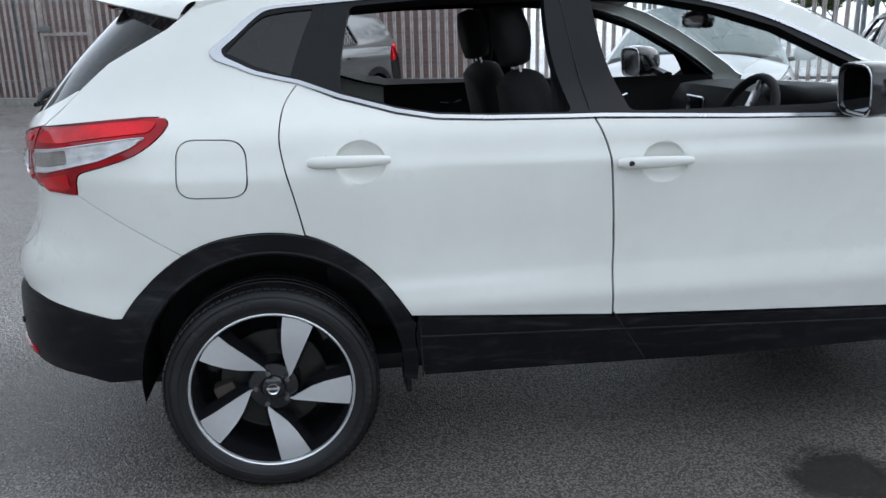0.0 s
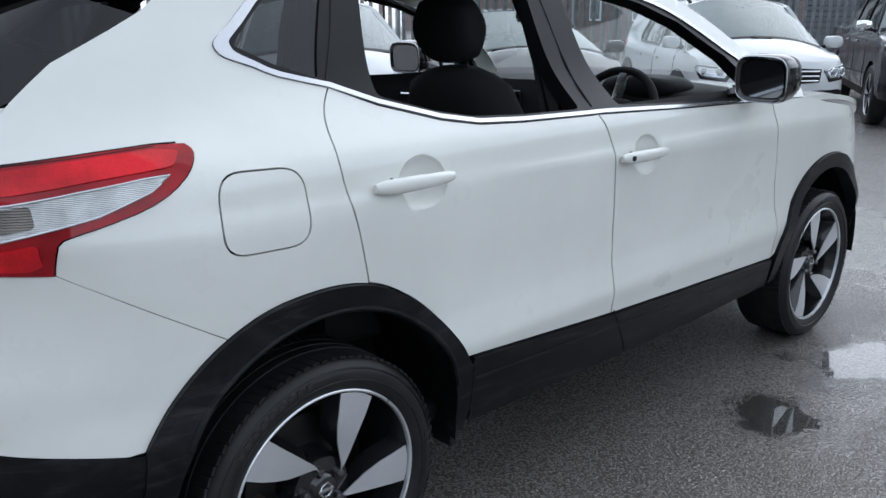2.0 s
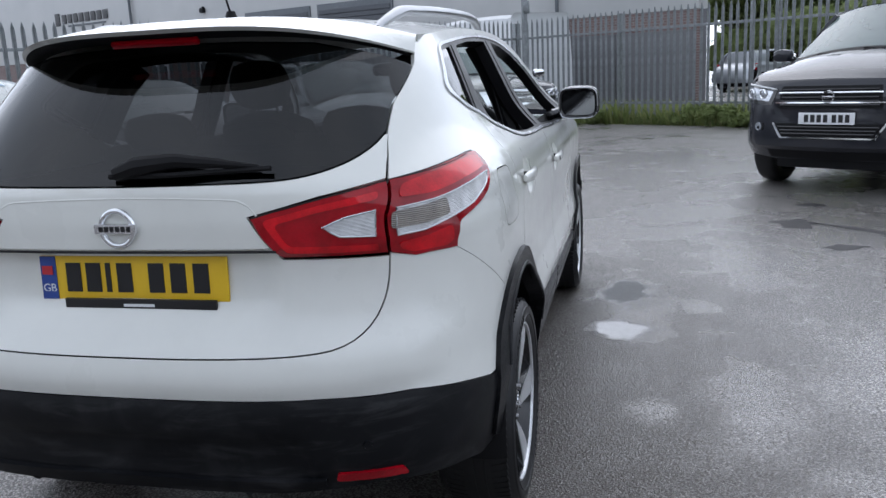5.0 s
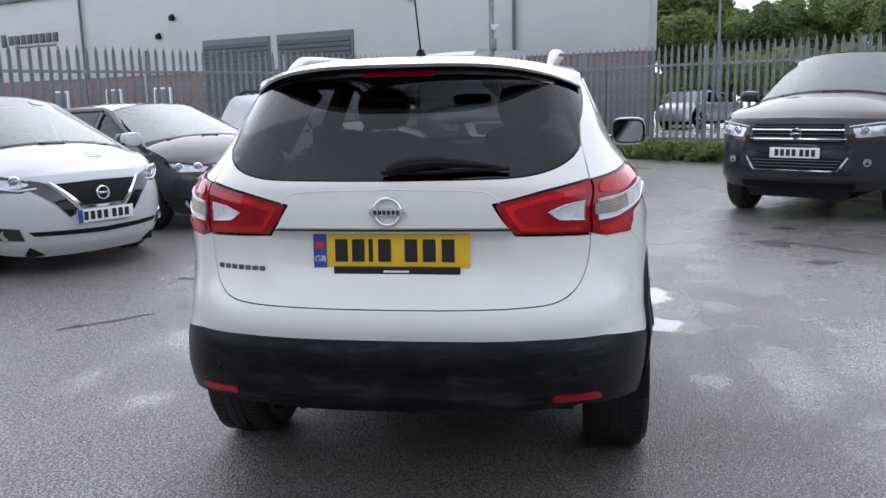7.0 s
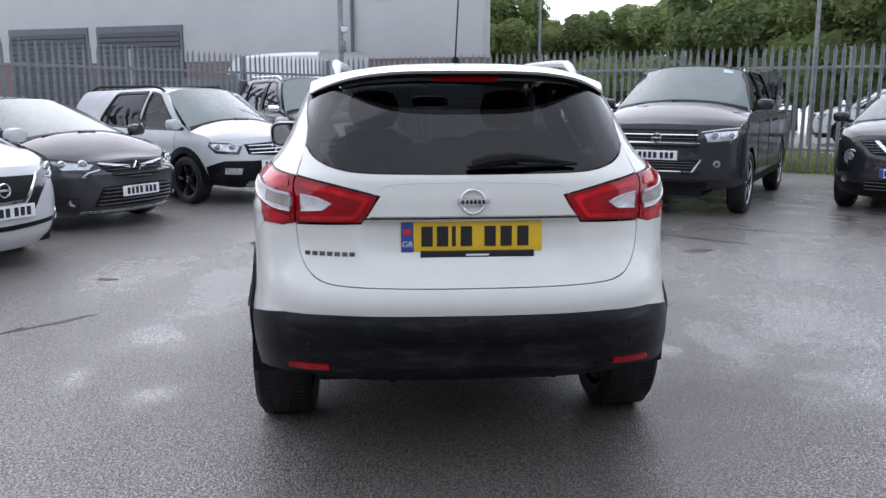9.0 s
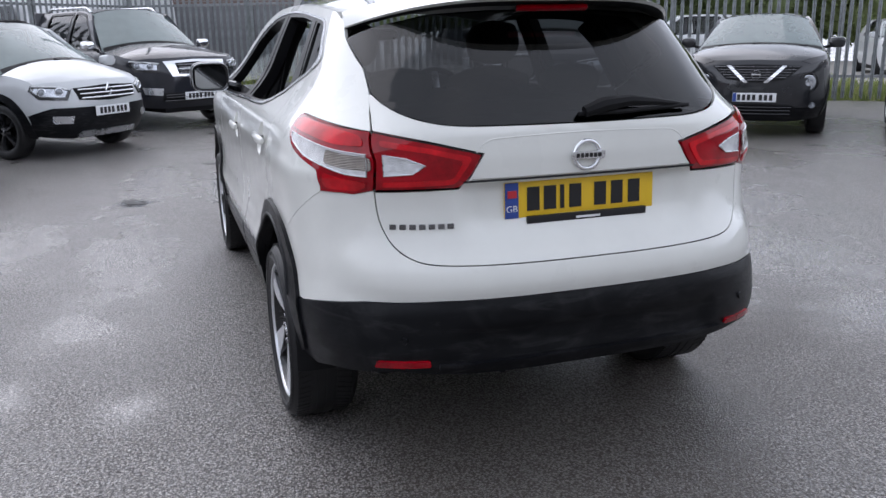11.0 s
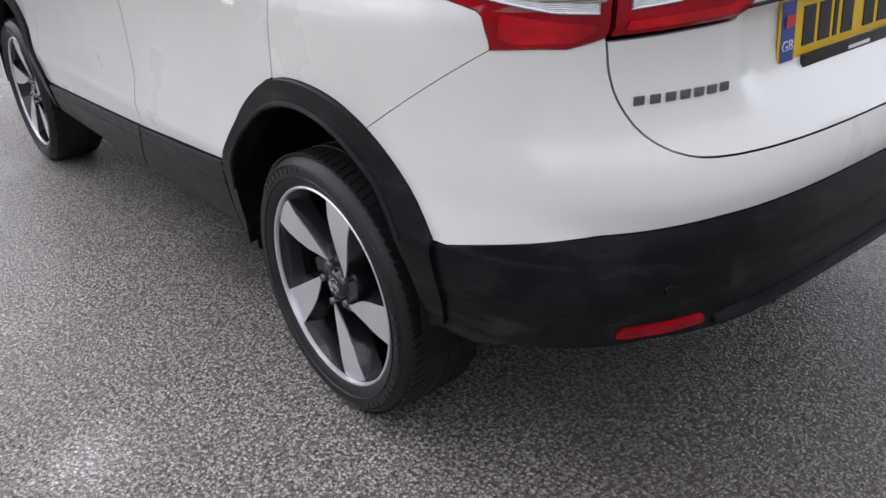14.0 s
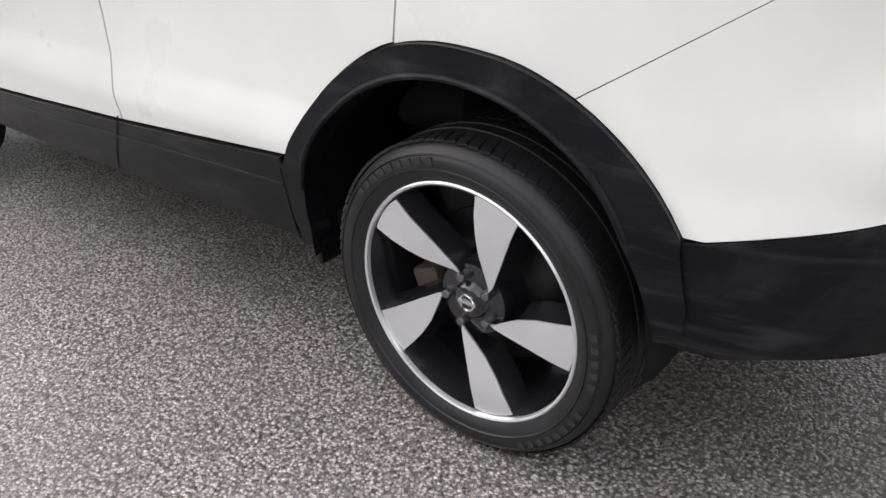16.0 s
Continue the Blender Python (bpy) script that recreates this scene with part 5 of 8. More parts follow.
def asphalt():
    """Coarse dark tarmac: wet stones in black binder that glint, films of water in the hollows, standing puddles."""
    m = Nodes("wet_asphalt")
    st = m.voronoi(118.0)
    st2 = m.voronoi(270.0)
    big = m.noise(0.33, 4.0, 0.55, dist=0.5)
    mid = m.noise(2.2, 5.0, 0.6)
    edge = m.noise(3.2, 7.0, 0.66)
    lump = m.noise(38.0, 3.0, 0.6)
    stone = m.grey(st.outputs["Distance"], 0.05, 0.62, 1.0, 0.0)
    stone2 = m.grey(st2.outputs["Distance"], 0.0, 0.6, 1.0, 0.0)
    hgt = m.math('ADD', m.math('ADD', m.math('MULTIPLY', stone, 0.7), m.math('MULTIPLY', stone2, 0.25)), m.math('MULTIPLY', lump, 0.35))
    sep = m.add("ShaderNodeSeparateXYZ", Vector=m.coord)

    def spots(table, noise_gain, lo, hi):
        best = None
        for x, y, rx, ry in table:
            a = m.math('DIVIDE', m.math('SUBTRACT', sep.outputs["X"], x), rx)
            b = m.math('DIVIDE', m.math('SUBTRACT', sep.outputs["Y"], y), ry)
            k = m.math('SUBTRACT', 1.0, m.math('SQRT', m.math('ADD', m.math('MULTIPLY', a, a), m.math('MULTIPLY', b, b))))
            best = k if best is None else m.math('MAXIMUM', best, k)
        best = m.math('ADD', m.math('MAXIMUM', best, -1.5), m.math('MULTIPLY', m.math('SUBTRACT', edge, 0.5), noise_gain))
        return m.grey(best, lo, hi)

    pool = spots(POOLS, 2.4, -0.1, 0.55)
    wide = spots(FILMS, 1.8, -0.45, 0.75)
    drift = m.grey(m.math('ADD', m.math('MULTIPLY', big, 0.66), m.math('MULTIPLY', mid, 0.34)), 0.45, 0.58)
    film = m.math('MAXIMUM', wide, m.math('MULTIPLY', drift, m.grey(m.math('ABSOLUTE', m.math('ADD', sep.outputs["X"], 0.3)), 0.8, 2.6, 0.35, 0.95)))
    # soaked brown ground beside the car, plus shade under and behind it painted darker
    soak_shade = None
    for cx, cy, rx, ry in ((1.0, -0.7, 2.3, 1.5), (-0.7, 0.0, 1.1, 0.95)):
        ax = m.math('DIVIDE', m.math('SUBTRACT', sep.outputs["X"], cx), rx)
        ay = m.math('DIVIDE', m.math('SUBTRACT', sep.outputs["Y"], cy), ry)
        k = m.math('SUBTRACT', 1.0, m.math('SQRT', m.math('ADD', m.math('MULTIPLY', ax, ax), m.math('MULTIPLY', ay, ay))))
        soak_shade = k if soak_shade is None else m.math('MAXIMUM', soak_shade, k)
    soak_shade = m.grey(m.math('ADD', soak_shade, m.math('MULTIPLY', m.math('SUBTRACT', mid, 0.5), 0.8)), -0.1, 0.4)
    chip = m.ramp(st.outputs["Color"], (0.0, (0.12, 0.11, 0.105)), (0.25, (0.22, 0.195, 0.172)), (0.5, (0.24, 0.237, 0.24)), (0.75, (0.33, 0.305, 0.28)), (1.0, (0.50, 0.48, 0.465)))
    fine = m.ramp(st2.outputs["Color"], (0.0, (0.07, 0.067, 0.066)), (1.0, (0.40, 0.385, 0.37)))
    base = m.mix(0.35, chip, fine)
    base = m.mix(m.grey(stone, 0.08, 0.30, 0.8, 0.0), base, (0.055, 0.052, 0.050))
    patchy = m.noise(82.0, 3.0, 0.7)
    base = m.mix(1.0, base, m.ramp(patchy, (0.40, (0.39, 0.38, 0.375)), (0.60, (2.2, 2.18, 2.15))), 'MULTIPLY')
    base = m.mix(m.grey(mid, 0.35, 0.7, 0.0, 0.35), base, (0.17, 0.165, 0.158))
    base = m.mix(m.math('MULTIPLY', soak_shade, 0.66), base, (0.062, 0.051, 0.041))
    base = m.mix(m.math('MULTIPLY', pool, 0.8), base, (0.026, 0.025, 0.024))
    chance = m.add("ShaderNodeSeparateColor", Color=st.outputs["Color"]).outputs[1]
    wet = m.math('MAXIMUM', pool, m.math('MULTIPLY', film, 0.62))
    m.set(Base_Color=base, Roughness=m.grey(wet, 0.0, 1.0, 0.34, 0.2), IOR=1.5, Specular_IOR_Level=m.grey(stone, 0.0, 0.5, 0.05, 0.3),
          Coat_Weight=m.grey(m.math('ADD', m.math('MULTIPLY', wet, 0.9), m.math('ADD', m.math('MULTIPLY', m.grey(patchy, 0.40, 0.60), 0.6), m.math('MULTIPLY', chance, 0.7))), 0.32, 1.28, 0.03, 1.0), Coat_IOR=m.grey(pool, 0.0, 1.0, 1.75, 1.6),
          Coat_Roughness=m.grey(wet, 0.0, 1.0, 0.22, 0.03))
    b = m.t.nodes.new("ShaderNodeBump")
    m.link(hgt, b.inputs["Height"])
    b.inputs["Distance"].default_value = 0.0034
    m.link(m.grey(wet, 0.0, 1.0, 1.0, 0.12), b.inputs["Strength"])
    m.link(b.outputs["Normal"], m.bsdf.inputs["Normal"])
    c = m.t.nodes.new("ShaderNodeBump")
    m.link(hgt, c.inputs["Height"])
    c.inputs["Distance"].default_value = 0.0060
    m.link(m.grey(wet, 0.0, 1.0, 1.0, 0.0), c.inputs["Strength"])
    m.link(c.outputs["Normal"], m.bsdf.inputs["Coat Normal"])
    return m.mat


M["asphalt"] = asphalt()


def ground_sheet():
    xs = [-400, -120, -40] + lin(-12, 24, 37) + [40, 90, 200, 600]
    ys = [-400, -120, -40] + lin(-16, 20, 37) + [40, 90, 200, 600]
    verts = [(x, y, 0.0) for x in xs for y in ys]
    n = len(ys)
    faces = [[i * n + j, (i + 1) * n + j, (i + 1) * n + j + 1, i * n + j + 1] for i in range(len(xs) - 1) for j in range(n - 1)]
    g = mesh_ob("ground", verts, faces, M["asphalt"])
    tagged(g, "wet dark tarmac of a car park with shallow puddles", "ground", kind="structure")


ground_sheet()
CORNER, BEND, FAR = (18.1, 1.6), (8.2, 8.5), (-14.0, 18.3)
RIGHT_END = (4.1, -18.2)


def palisade(name, a, b, label, height=2.4, steel="steel"):
    """Steel pales with split pointed tops on two rails, and posts between."""
    a, b = Vector((*a, 0)), Vector((*b, 0))
    d = b - a
    L = d.length
    d.normalize()
    yaw = math.atan2(d.y, d.x)
    fence = empty(name, label, "fence", m=Matrix.Translation(a) @ Matrix.Rotation(yaw, 4, 'Z'))
    w = 0.068
    def pale_mesh():
        bm = bmesh.new()
        # W-shaped section
        sec = [(-w / 2, 0.012), (-w / 4, -0.004), (0, 0.010), (w / 4, -0.004), (w / 2, 0.012)]
        lv = [0.05, height - 0.16, height - 0.10, height]
        sc = [1, 1, 0.9, 0.12]
        rows = [[bm.verts.new((x * k, y - 0.045, z)) for x, y in sec] for z, k in zip(lv, sc)]
        for r, q in zip(rows, rows[1:]):
            for i in range(4):
                bm.faces.new((r[i], r[i + 1], q[i + 1], q[i]))
        me = bpy.data.meshes.new("pale")
        bm.to_mesh(me)
        bm.free()
        me.materials.append(M[steel])
        return me
    me = pale_mesh()
    k = int(L / 0.155)
    for i in range(k):
        o = new("pale", me)
        o.parent = fence
        o.location = (0.08 + i * 0.155, 0, random.uniform(-0.012, 0.012))
        o.rotation_euler = (0, random.uniform(-0.006, 0.006), 0)
    for z in (0.45, height - 0.42):
        part("rail", bm_box(L, 0.05, 0.05, 0.004, m=Matrix.Translation((L / 2, -0.005, z))), M["steel"], fence)
    n = int(L / 2.75)
    for i in range(n + 1):
        part("post", bm_box(0.055, 0.10, height - 0.05, 0.004, m=Matrix.Translation((i * L / n, 0.06, (height - 0.05) / 2))), M["steel"], fence)
    return fence


palisade("palisade_fence", CORNER, RIGHT_END, "grey galvanised palisade fence behind the parked cars")
palisade("palisade_fence", BEND, CORNER, "grey galvanised palisade fence before the warehouse")
palisade("palisade_fence", FAR, BEND, "weathered palisade fence before a brick wall", steel="weathered")


def cladding_mat():
    m = Nodes("grey_profiled_cladding")
    w = m.add("ShaderNodeTexWave", Vector=m.coord, Scale=0.8, Distortion=0.0)
    w.bands_direction = 'X'
    var = m.noise(0.6, 5.0)
    m.set(Base_Color=m.mix(m.grey(var, 0.3, 0.7), (0.42, 0.425, 0.42), (0.48, 0.48, 0.47)), Roughness=0.5)
    m.bump(w.outputs["Fac"], 0.1, 0.01)
    return m.mat


def brick_mat(name="red_brick", gain=1.0):
    m = Nodes(name)
    b = m.add("ShaderNodeTexBrick", Scale=1.0)
    b.inputs["Color1"].default_value = (0.17 * gain, 0.098 * gain, 0.085 * gain, 1)
    b.inputs["Color2"].default_value = (0.125 * gain, 0.08 * gain, 0.072 * gain, 1)
    b.inputs["Mortar"].default_value = (0.24, 0.22, 0.21, 1)
    b.inputs["Mortar Size"].default_value = 0.012
    b.inputs["Brick Width"].default_value, b.inputs["Row Height"].default_value = 0.225, 0.075
    mp = m.add("ShaderNodeMapping", Vector=m.coord, Rotation=(radians(90), 0, 0))
    m.link(mp.outputs["Vector"], b.inputs["Vector"])
    stain = m.noise(0.8, 6.0, 0.6)
    m.set(Base_Color=m.mix(m.grey(stain, 0.35, 0.8, 0.0, 0.45), b.outputs["Color"], (0.12, 0.10, 0.095)), Roughness=0.85)
    m.bump(b.outputs["Fac"], -0.4, 0.01)
    return m.mat


M["cladding_wall"] = cladding_mat()
M["brick"] = brick_mat()
M["light_brick"] = brick_mat("light_red_brick", 1.9)
M["shutter"] = plain("grey_roller_shutter", (0.075, 0.08, 0.09), 0.55, 0.2)
M["dark_trim"] = plain("dark_grey_flashing", (0.10, 0.11, 0.12), 0.5, 0.2)
M["grey_board"] = plain("grey_boarding", (0.135, 0.135, 0.14), 0.8, 0.0, 0.3, 60.0)

# ---------- warehouse ----------
B0, B1 = Vector((22.05, -2.9, 0)), Vector((45.15, 51.6, 0))
bd = (B1 - B0)
BL = bd.length
byaw = math.atan2(bd.y, bd.x)
ware = empty("warehouse", "long pale grey clad warehouse with roller doors and a brick base", "building", m=Matrix.Translation(B0) @ Matrix.Rotation(byaw, 4, 'Z'))
EAVE, BASE = 6.5, 2.65
part("cladding_wall", bm_box(BL, 0.3, EAVE - BASE, 0.01, m=Matrix.Translation((BL / 2, -0.15, (EAVE + BASE) / 2))), M["cladding_wall"], ware, "pale grey metal cladding")
part("brick_base", bm_box(BL - 0.1, 0.26, BASE, 0.01, m=Matrix.Translation((BL / 2, -0.17, BASE / 2))), M["brick"], ware, "red brick lower wall")
em = Matrix.Translation((0.15, -0.3, 0)) @ Matrix.Rotation(radians(8) - byaw, 4, 'Z')
part("end_wall", bm_box(26, 0.3, EAVE - BASE, 0.01, m=em @ Matrix.Translation((13, -0.15, (EAVE + BASE) / 2))), M["cladding_wall"], ware)
part("end_base", bm_box(26, 0.28, BASE, 0.01, m=em @ Matrix.Translation((13.02, -0.15, BASE / 2))), M["grey_board"], ware, "grey boarded lower wall")
far_end = em @ Vector((26, -0.15, 0))
rv = [(0, 0.05, EAVE), (BL, 0.05, EAVE), (BL + far_end.x, far_end.y, EAVE + 1.2), (far_end.x, far_end.y, EAVE + 1.2)]
mesh_ob("roof", rv + [(x, y, z - 0.12) for x, y, z in rv], [[0, 1, 2, 3], [7, 6, 5, 4], [0, 4, 5, 1], [1, 5, 6, 2], [2, 6, 7, 3], [3, 7, 4, 0]], M["dark_trim"], ware, "", 0)
part("eaves_gutter", bm_box(BL, 0.22, 0.20, 0.03, m=Matrix.Translation((BL / 2, 0.06, EAVE - 0.05))), M["dark_trim"], ware, "dark eaves gutter")
for i in range(9):
    part("hoarding_board", bm_box(1.18, 0.05, 2.1, 0.006, m=Matrix.Translation((0.6 + i * 1.2, 0.12, 1.05))), M["grey_board"], ware, "grey boarding")
for s0 in (12.55, 16.55):
    d = part("door_frame", bm_box(3.62, 0.06, 3.90, 0.01, m=Matrix.Translation((s0, 0.03, 1.95))), M["dark_trim"], ware, "dark frame of a roller door")
    for i in range(21):
        part("shutter_slat", bm_box(3.42, 0.05, 0.168, 0.02, 1, m=Matrix.Translation((s0, 0.07, 0.10 + i * 0.175))), M["shutter"], d)
for s0 in (4.3, 25.9):
    part("downpipe", bm_tube([(s0, 0.12, 0), (s0, 0.12, EAVE - 0.1)], 0.06, 8), M["dark_trim"], ware)
for s0, w in ((24.2, 0.9), (21.0, 0.9), (28.0, 0.9)):
    wf = part("office_window", bm_box(w + 0.14, 0.10, 1.15, 0.01, m=Matrix.Translation((s0, 0.0, 1.55))), M["plate_white"], ware, "white framed window")
    for dx in (-w / 4, w / 4):
        part("pane", bm_box(w / 2 - 0.03, 0.02, 1.0, 0, m=Matrix.Translation((s0 + dx, 0.055, 1.55))), M["tint2"], wf)
# name board as bars, wall lamps and cameras
part("sign_mark", bm_box(0.40, 0.03, 0.60, 0.01, m=Matrix.Translation((32.1, 0.03, 4.6))), M["ink"], ware, "dark square mark")
for i in range(8):
    part("sign_bar", bm_box(0.38, 0.03, 0.42, 0.01, m=Matrix.Translation((31.5 - i * 0.50, 0.03, 4.6))), M["ink"], ware, "dark letter bar")
part("sign_strip", bm_box(3.2, 0.02, 0.09, 0, m=Matrix.Translation((29.6, 0.03, 4.25))), M["dark_trim"], ware)
for s0, z in ((20.0, 4.9), (20.9, 4.2), (9.7, 5.2), (8.2, 4.8), (3.3, 4.6)):
    lp = part("wall_lamp", bm_box(0.22, 0.16, 0.2, 0.03, m=Matrix.Translation((s0, 0.10, z))), M["matt_black"], ware, "black wall lamp")
    part("lamp_arm", bm_box(0.05, 0.14, 0.05, 0.005, m=Matrix.Translation((s0, 0.05, z + 0.13))), M["matt_black"], lp)


# ---------- the other parked cars ----------
def parked_car(name, label, ref, at_xy, heading, spec):
    """A parked car; ref names the wheel ('FL' or 'FR') whose foot stands at at_xy. x forward from the front axle."""
    W2, H, wb, fo, ro = spec["W"] / 2, spec["H"], spec["wb"], spec["fo"], spec["ro"]
    zh, zc, zb = spec["nose"], spec["cowl"], spec["belt"]
    xc_, xr1, xr2 = spec["x_cowl"], spec["x_roof"], spec["x_tail"]
    col = spec["paint"]
    rt = spec.get("tyre", 0.32)
    h = radians(heading)
    side = 0 if ref == 'C' else 1 if ref.endswith("L") else -1
    foot = Vector((0, side * (W2 - 0.06), 0))
    rot = Matrix.Rotation(h, 4, 'Z')
    ob = empty(name, label, spec.get("cat", "car"), "parked cars", Matrix.Translation(Vector((*at_xy, 0)) - rot @ foot) @ rot)
    f = W2
    zr = H - 0.02
    prof = [(0.16, 0.84 * f), (0.28, 0.94 * f), (0.42, 0.985 * f), (0.58, f), (0.72, 0.99 * f), (zb - 0.16, 0.99 * f), (zb - 0.06, 0.965 * f), (zb, 0.925 * f), (zb + 0.05, 0.885 * f), ((zb + zr) / 2, 0.80 * f), (zr - 0.06, 0.68 * f), (zr, 0.6 * f)]
    lo = spec.get("clear", 0.2)
    end = [(lo, fo - 0.12), (lo + 0.12, fo - 0.03), (0.48, fo), (0.62, fo - 0.005), (zh - 0.12, fo - 0.04), (zh, fo - 0.13), (zc, fo - 0.5)]
    nose = Shell(prof, end, spec.get("plan", 0.05), [(0.2, spec.get("square", 2.9)), (1.2, spec.get("square", 2.9))], 1)
    NS, NR = nose.side, nose.rear
    ra = rt + 0.055
    fa = lambda a0, a1: [NS(*q) for q in arc((0, rt), ra, a0, a1, 16)]
    rear_arc = [NS(*q) for q in arc((-wb, rt), ra, 0, 180, 16)]
    x_lamp = spec.get("x_lamp", fo - 0.35)
    edge = lambda x: zb - 0.01 if x <= xc_ else zb - 0.01 + (zh - 0.02 - zb) * min(1.0, ((x - xc_) / (fo - 0.3 - xc_))) ** 1.6
    clad = spec.get("cladding", False)
    low = M["cladding"] if clad else col
    sill = lo + 0.06
    for s in (1, -1):
        ln = [NS(x, edge(x)) for x in lin(-wb - 0.55 * ro, x_lamp - 0.05, 14)]
        out = ln + [NS(x_lamp, edge(x_lamp) - 0.02), NS(x_lamp + 0.02, zh - 0.2), NS(0.0 + ra + 0.02, 0.42), NS(ra, rt)] + fa(0, 180) + [NS(-ra - 0.02, sill), NS(-wb + ra + 0.02, sill)] + rear_arc + [NS(-wb - ra - 0.02, 0.36), NS(-wb - 0.55 * ro, 0.4)]
        sd = panel("body_side", nose, out, col, ob, "", side=s, grid=0.07, gap=0.0)
        for x0 in (xc_ - 0.28, xc_ - 1.25):
            pts = [nose.at(*NS(x0 - 0.06 * (z - 0.6) ** 2, z), 0.001) for z in lin(0.32, zb - 0.01, 9)]
            part("door_gap", bm_tube([Vector((p.x, p.y * s, p.z)) for p in pts], 0.004, 5), M["seal"], sd)
        for x0 in (xc_ - 1.08, xc_ - 1.95):
            p = nose.at(*NS(x0, zb - 0.13), 0.018)
            part("door_handle", bm_box(0.2, 0.025, 0.03, 0.01, m=Matrix.Translation((p.x, p.y * s, p.z))), M["chrome"] if spec.get("bright") else col, sd)
        if clad:
            for c in (0, -wb):
                ring = arc((c, rt), ra + 0.07, -8, 188, 24) + arc((c, rt), ra - 0.02, 188, -8, 24)
                panel("wheel_arch_trim", nose, [NS(*q) for q in ring], M["cladding"], ob, "black plastic wheel arch trim", side=s, off=0.012, thick=0.03, grid=0.06, gap=0.0)
        panel("sill_trim", nose, [NS(-ra, sill + 0.05), NS(-wb + ra, sill + 0.05), NS(-wb + ra, lo), NS(-ra, lo)], low if clad else M["matt_black"], ob, "", side=s, off=0.006, grid=0.08, gap=0.0)
        # cabin side with its windows
        zt = zr - 0.055
        xa, xt = xc_ + 0.02, xr2 + spec.get("tail_lean", -0.25)
        cab = [NS(xa, zb - 0.012), NS(xr1 + 0.05, zt - 0.03), NS(xr1 - 0.25, zt + 0.025), NS((xr1 + xr2) / 2, zt + 0.035), NS(xr2 + 0.1, zt + 0.01), NS(xr2 - 0.02, zt - 0.04), NS(xt, zb - 0.012)]
        xm = xc_ - 1.18
        w1 = [NS(xa - 0.22, zb + 0.025), NS(xr1 - 0.10, zt - 0.055), NS(xr1 - 0.3, zt - 0.02), NS(xm + 0.05, zt - 0.01), NS(xm + 0.09, zb + 0.025)]
        w2 = [NS(xm - 0.02, zb + 0.025), NS(xm - 0.05, zt - 0.01), NS(max(xr2 + 0.30, xm - 0.85), zt - 0.03), NS(max(xt + 0.36, xm - 1.10), zb + 0.05)]
        w1, w2 = rounded(w1, 0.03, 3), rounded(w2, 0.04, 3)
        cs = panel("cabin_side", nose, cab, col, ob, "", holes=[w1, w2], side=s, grid=0.08, gap=0.0, thick=0.04)
        for w in (w1, w2):
            panel("window_frame", nose, inset(w, -0.026), M["frame_black"], cs, "black window frame", holes=[inset(w, 0.006)], side=s, off=0.003, thick=0.012, grid=0.08, gap=0.0)
            panel("side_window", nose, inset(w, -0.01), M["tint2"], ob, "", side=s, off=-0.012, thick=0.004, grid=0.12, gap=0.0)
        # lamps
        if spec.get("round"):
            c = nose.at(*NR(0.70 * f, 0.70), 0.0)
            rl = part("headlamp", bm_lathe([(0.0, -0.012), (0.04, -0.018), (0.05, -0.004), (0.085, -0.010), (0.10, -0.004), (0.112, 0.02)], 28), M["lamp_bowl"], ob, "round silvery headlamp", 50, Matrix.Translation((c.x - 0.01, c.y * s, c.z)) @ Matrix.Rotation(radians(90 - 22 * s), 4, 'Z'))
            part("lamp_ring", bm_lathe([(0.112, 0.01), (0.112, -0.014), (0.124, -0.012), (0.126, 0.02)], 28), M["gloss_black"], rl)
        lp = [NR(*q[1:]) if q[0] == "r" else NS(*q[1:]) for q in spec["lamp"]]
        lm = panel("headlamp", nose, lp, M["gloss_black"], ob, "dark headlamp housing", side=s, off=0.004, grid=0.04, gap=0.0)
        ins = inset(lp, 0.022)
        if abs(area_of(ins)) > 0.003 and not spec.get("round"):
            cy = sum(q[0] for q in ins) / len(ins), sum(q[1] for q in ins) / len(ins)
            bowl = [(cy[0] + (a - cy[0]) * 0.92, cy[1] + (b - cy[1]) * 0.80) for a, b in ins]
            panel("lamp_bezel", nose, bowl, M["lamp_bowl"], lm, "silvery lamp bowl", side=s, off=0.007, thick=0.003, grid=0.04, gap=0.0)
            for k in (-0.45, 0.38):
                c = nose.at(cy[0] + k * (max(q[0] for q in ins) - min(q[0] for q in ins)) / 2, cy[1], 0.010)
                turn = Matrix.Translation((c.x, c.y * s, c.z)) @ Matrix.Rotation(radians(90 - 30 * s), 4, 'Z')
                pj = part("projector", bm_lathe([(0.036, -0.004), (0.041, -0.010), (0.047, -0.008), (0.050, 0.006)], 18), M["chrome"], lm, "chrome lamp ring", 50, turn)
                part("projector_lens", bm_lathe([(0.0, -0.010), (0.02, -0.008), (0.036, 0.0)], 18), M["headlamp"], pj, "clear lamp lens", 50)
            strip = [nose.at(*q, 0.010) for q in dense(spec.get("drl") and [NR(*q[1:]) if q[0] == "r" else NS(*q[1:]) for q in spec["drl"]] or inset(lp, 0.010)[-3:], 0.03)[:-1]]
            strip = strip[:max(3, len(strip) * 2 // 3)]
            part("running_light", bm_tube([Vector((v.x, v.y * s, v.z)) for v in strip], 0.008, 6), M["plate_white"], lm, "white running light strip")
        fy, fz = spec.get("fog", (0.74 * f, lo + 0.22))
        c = nose.at(*NR(fy, fz), -0.002)
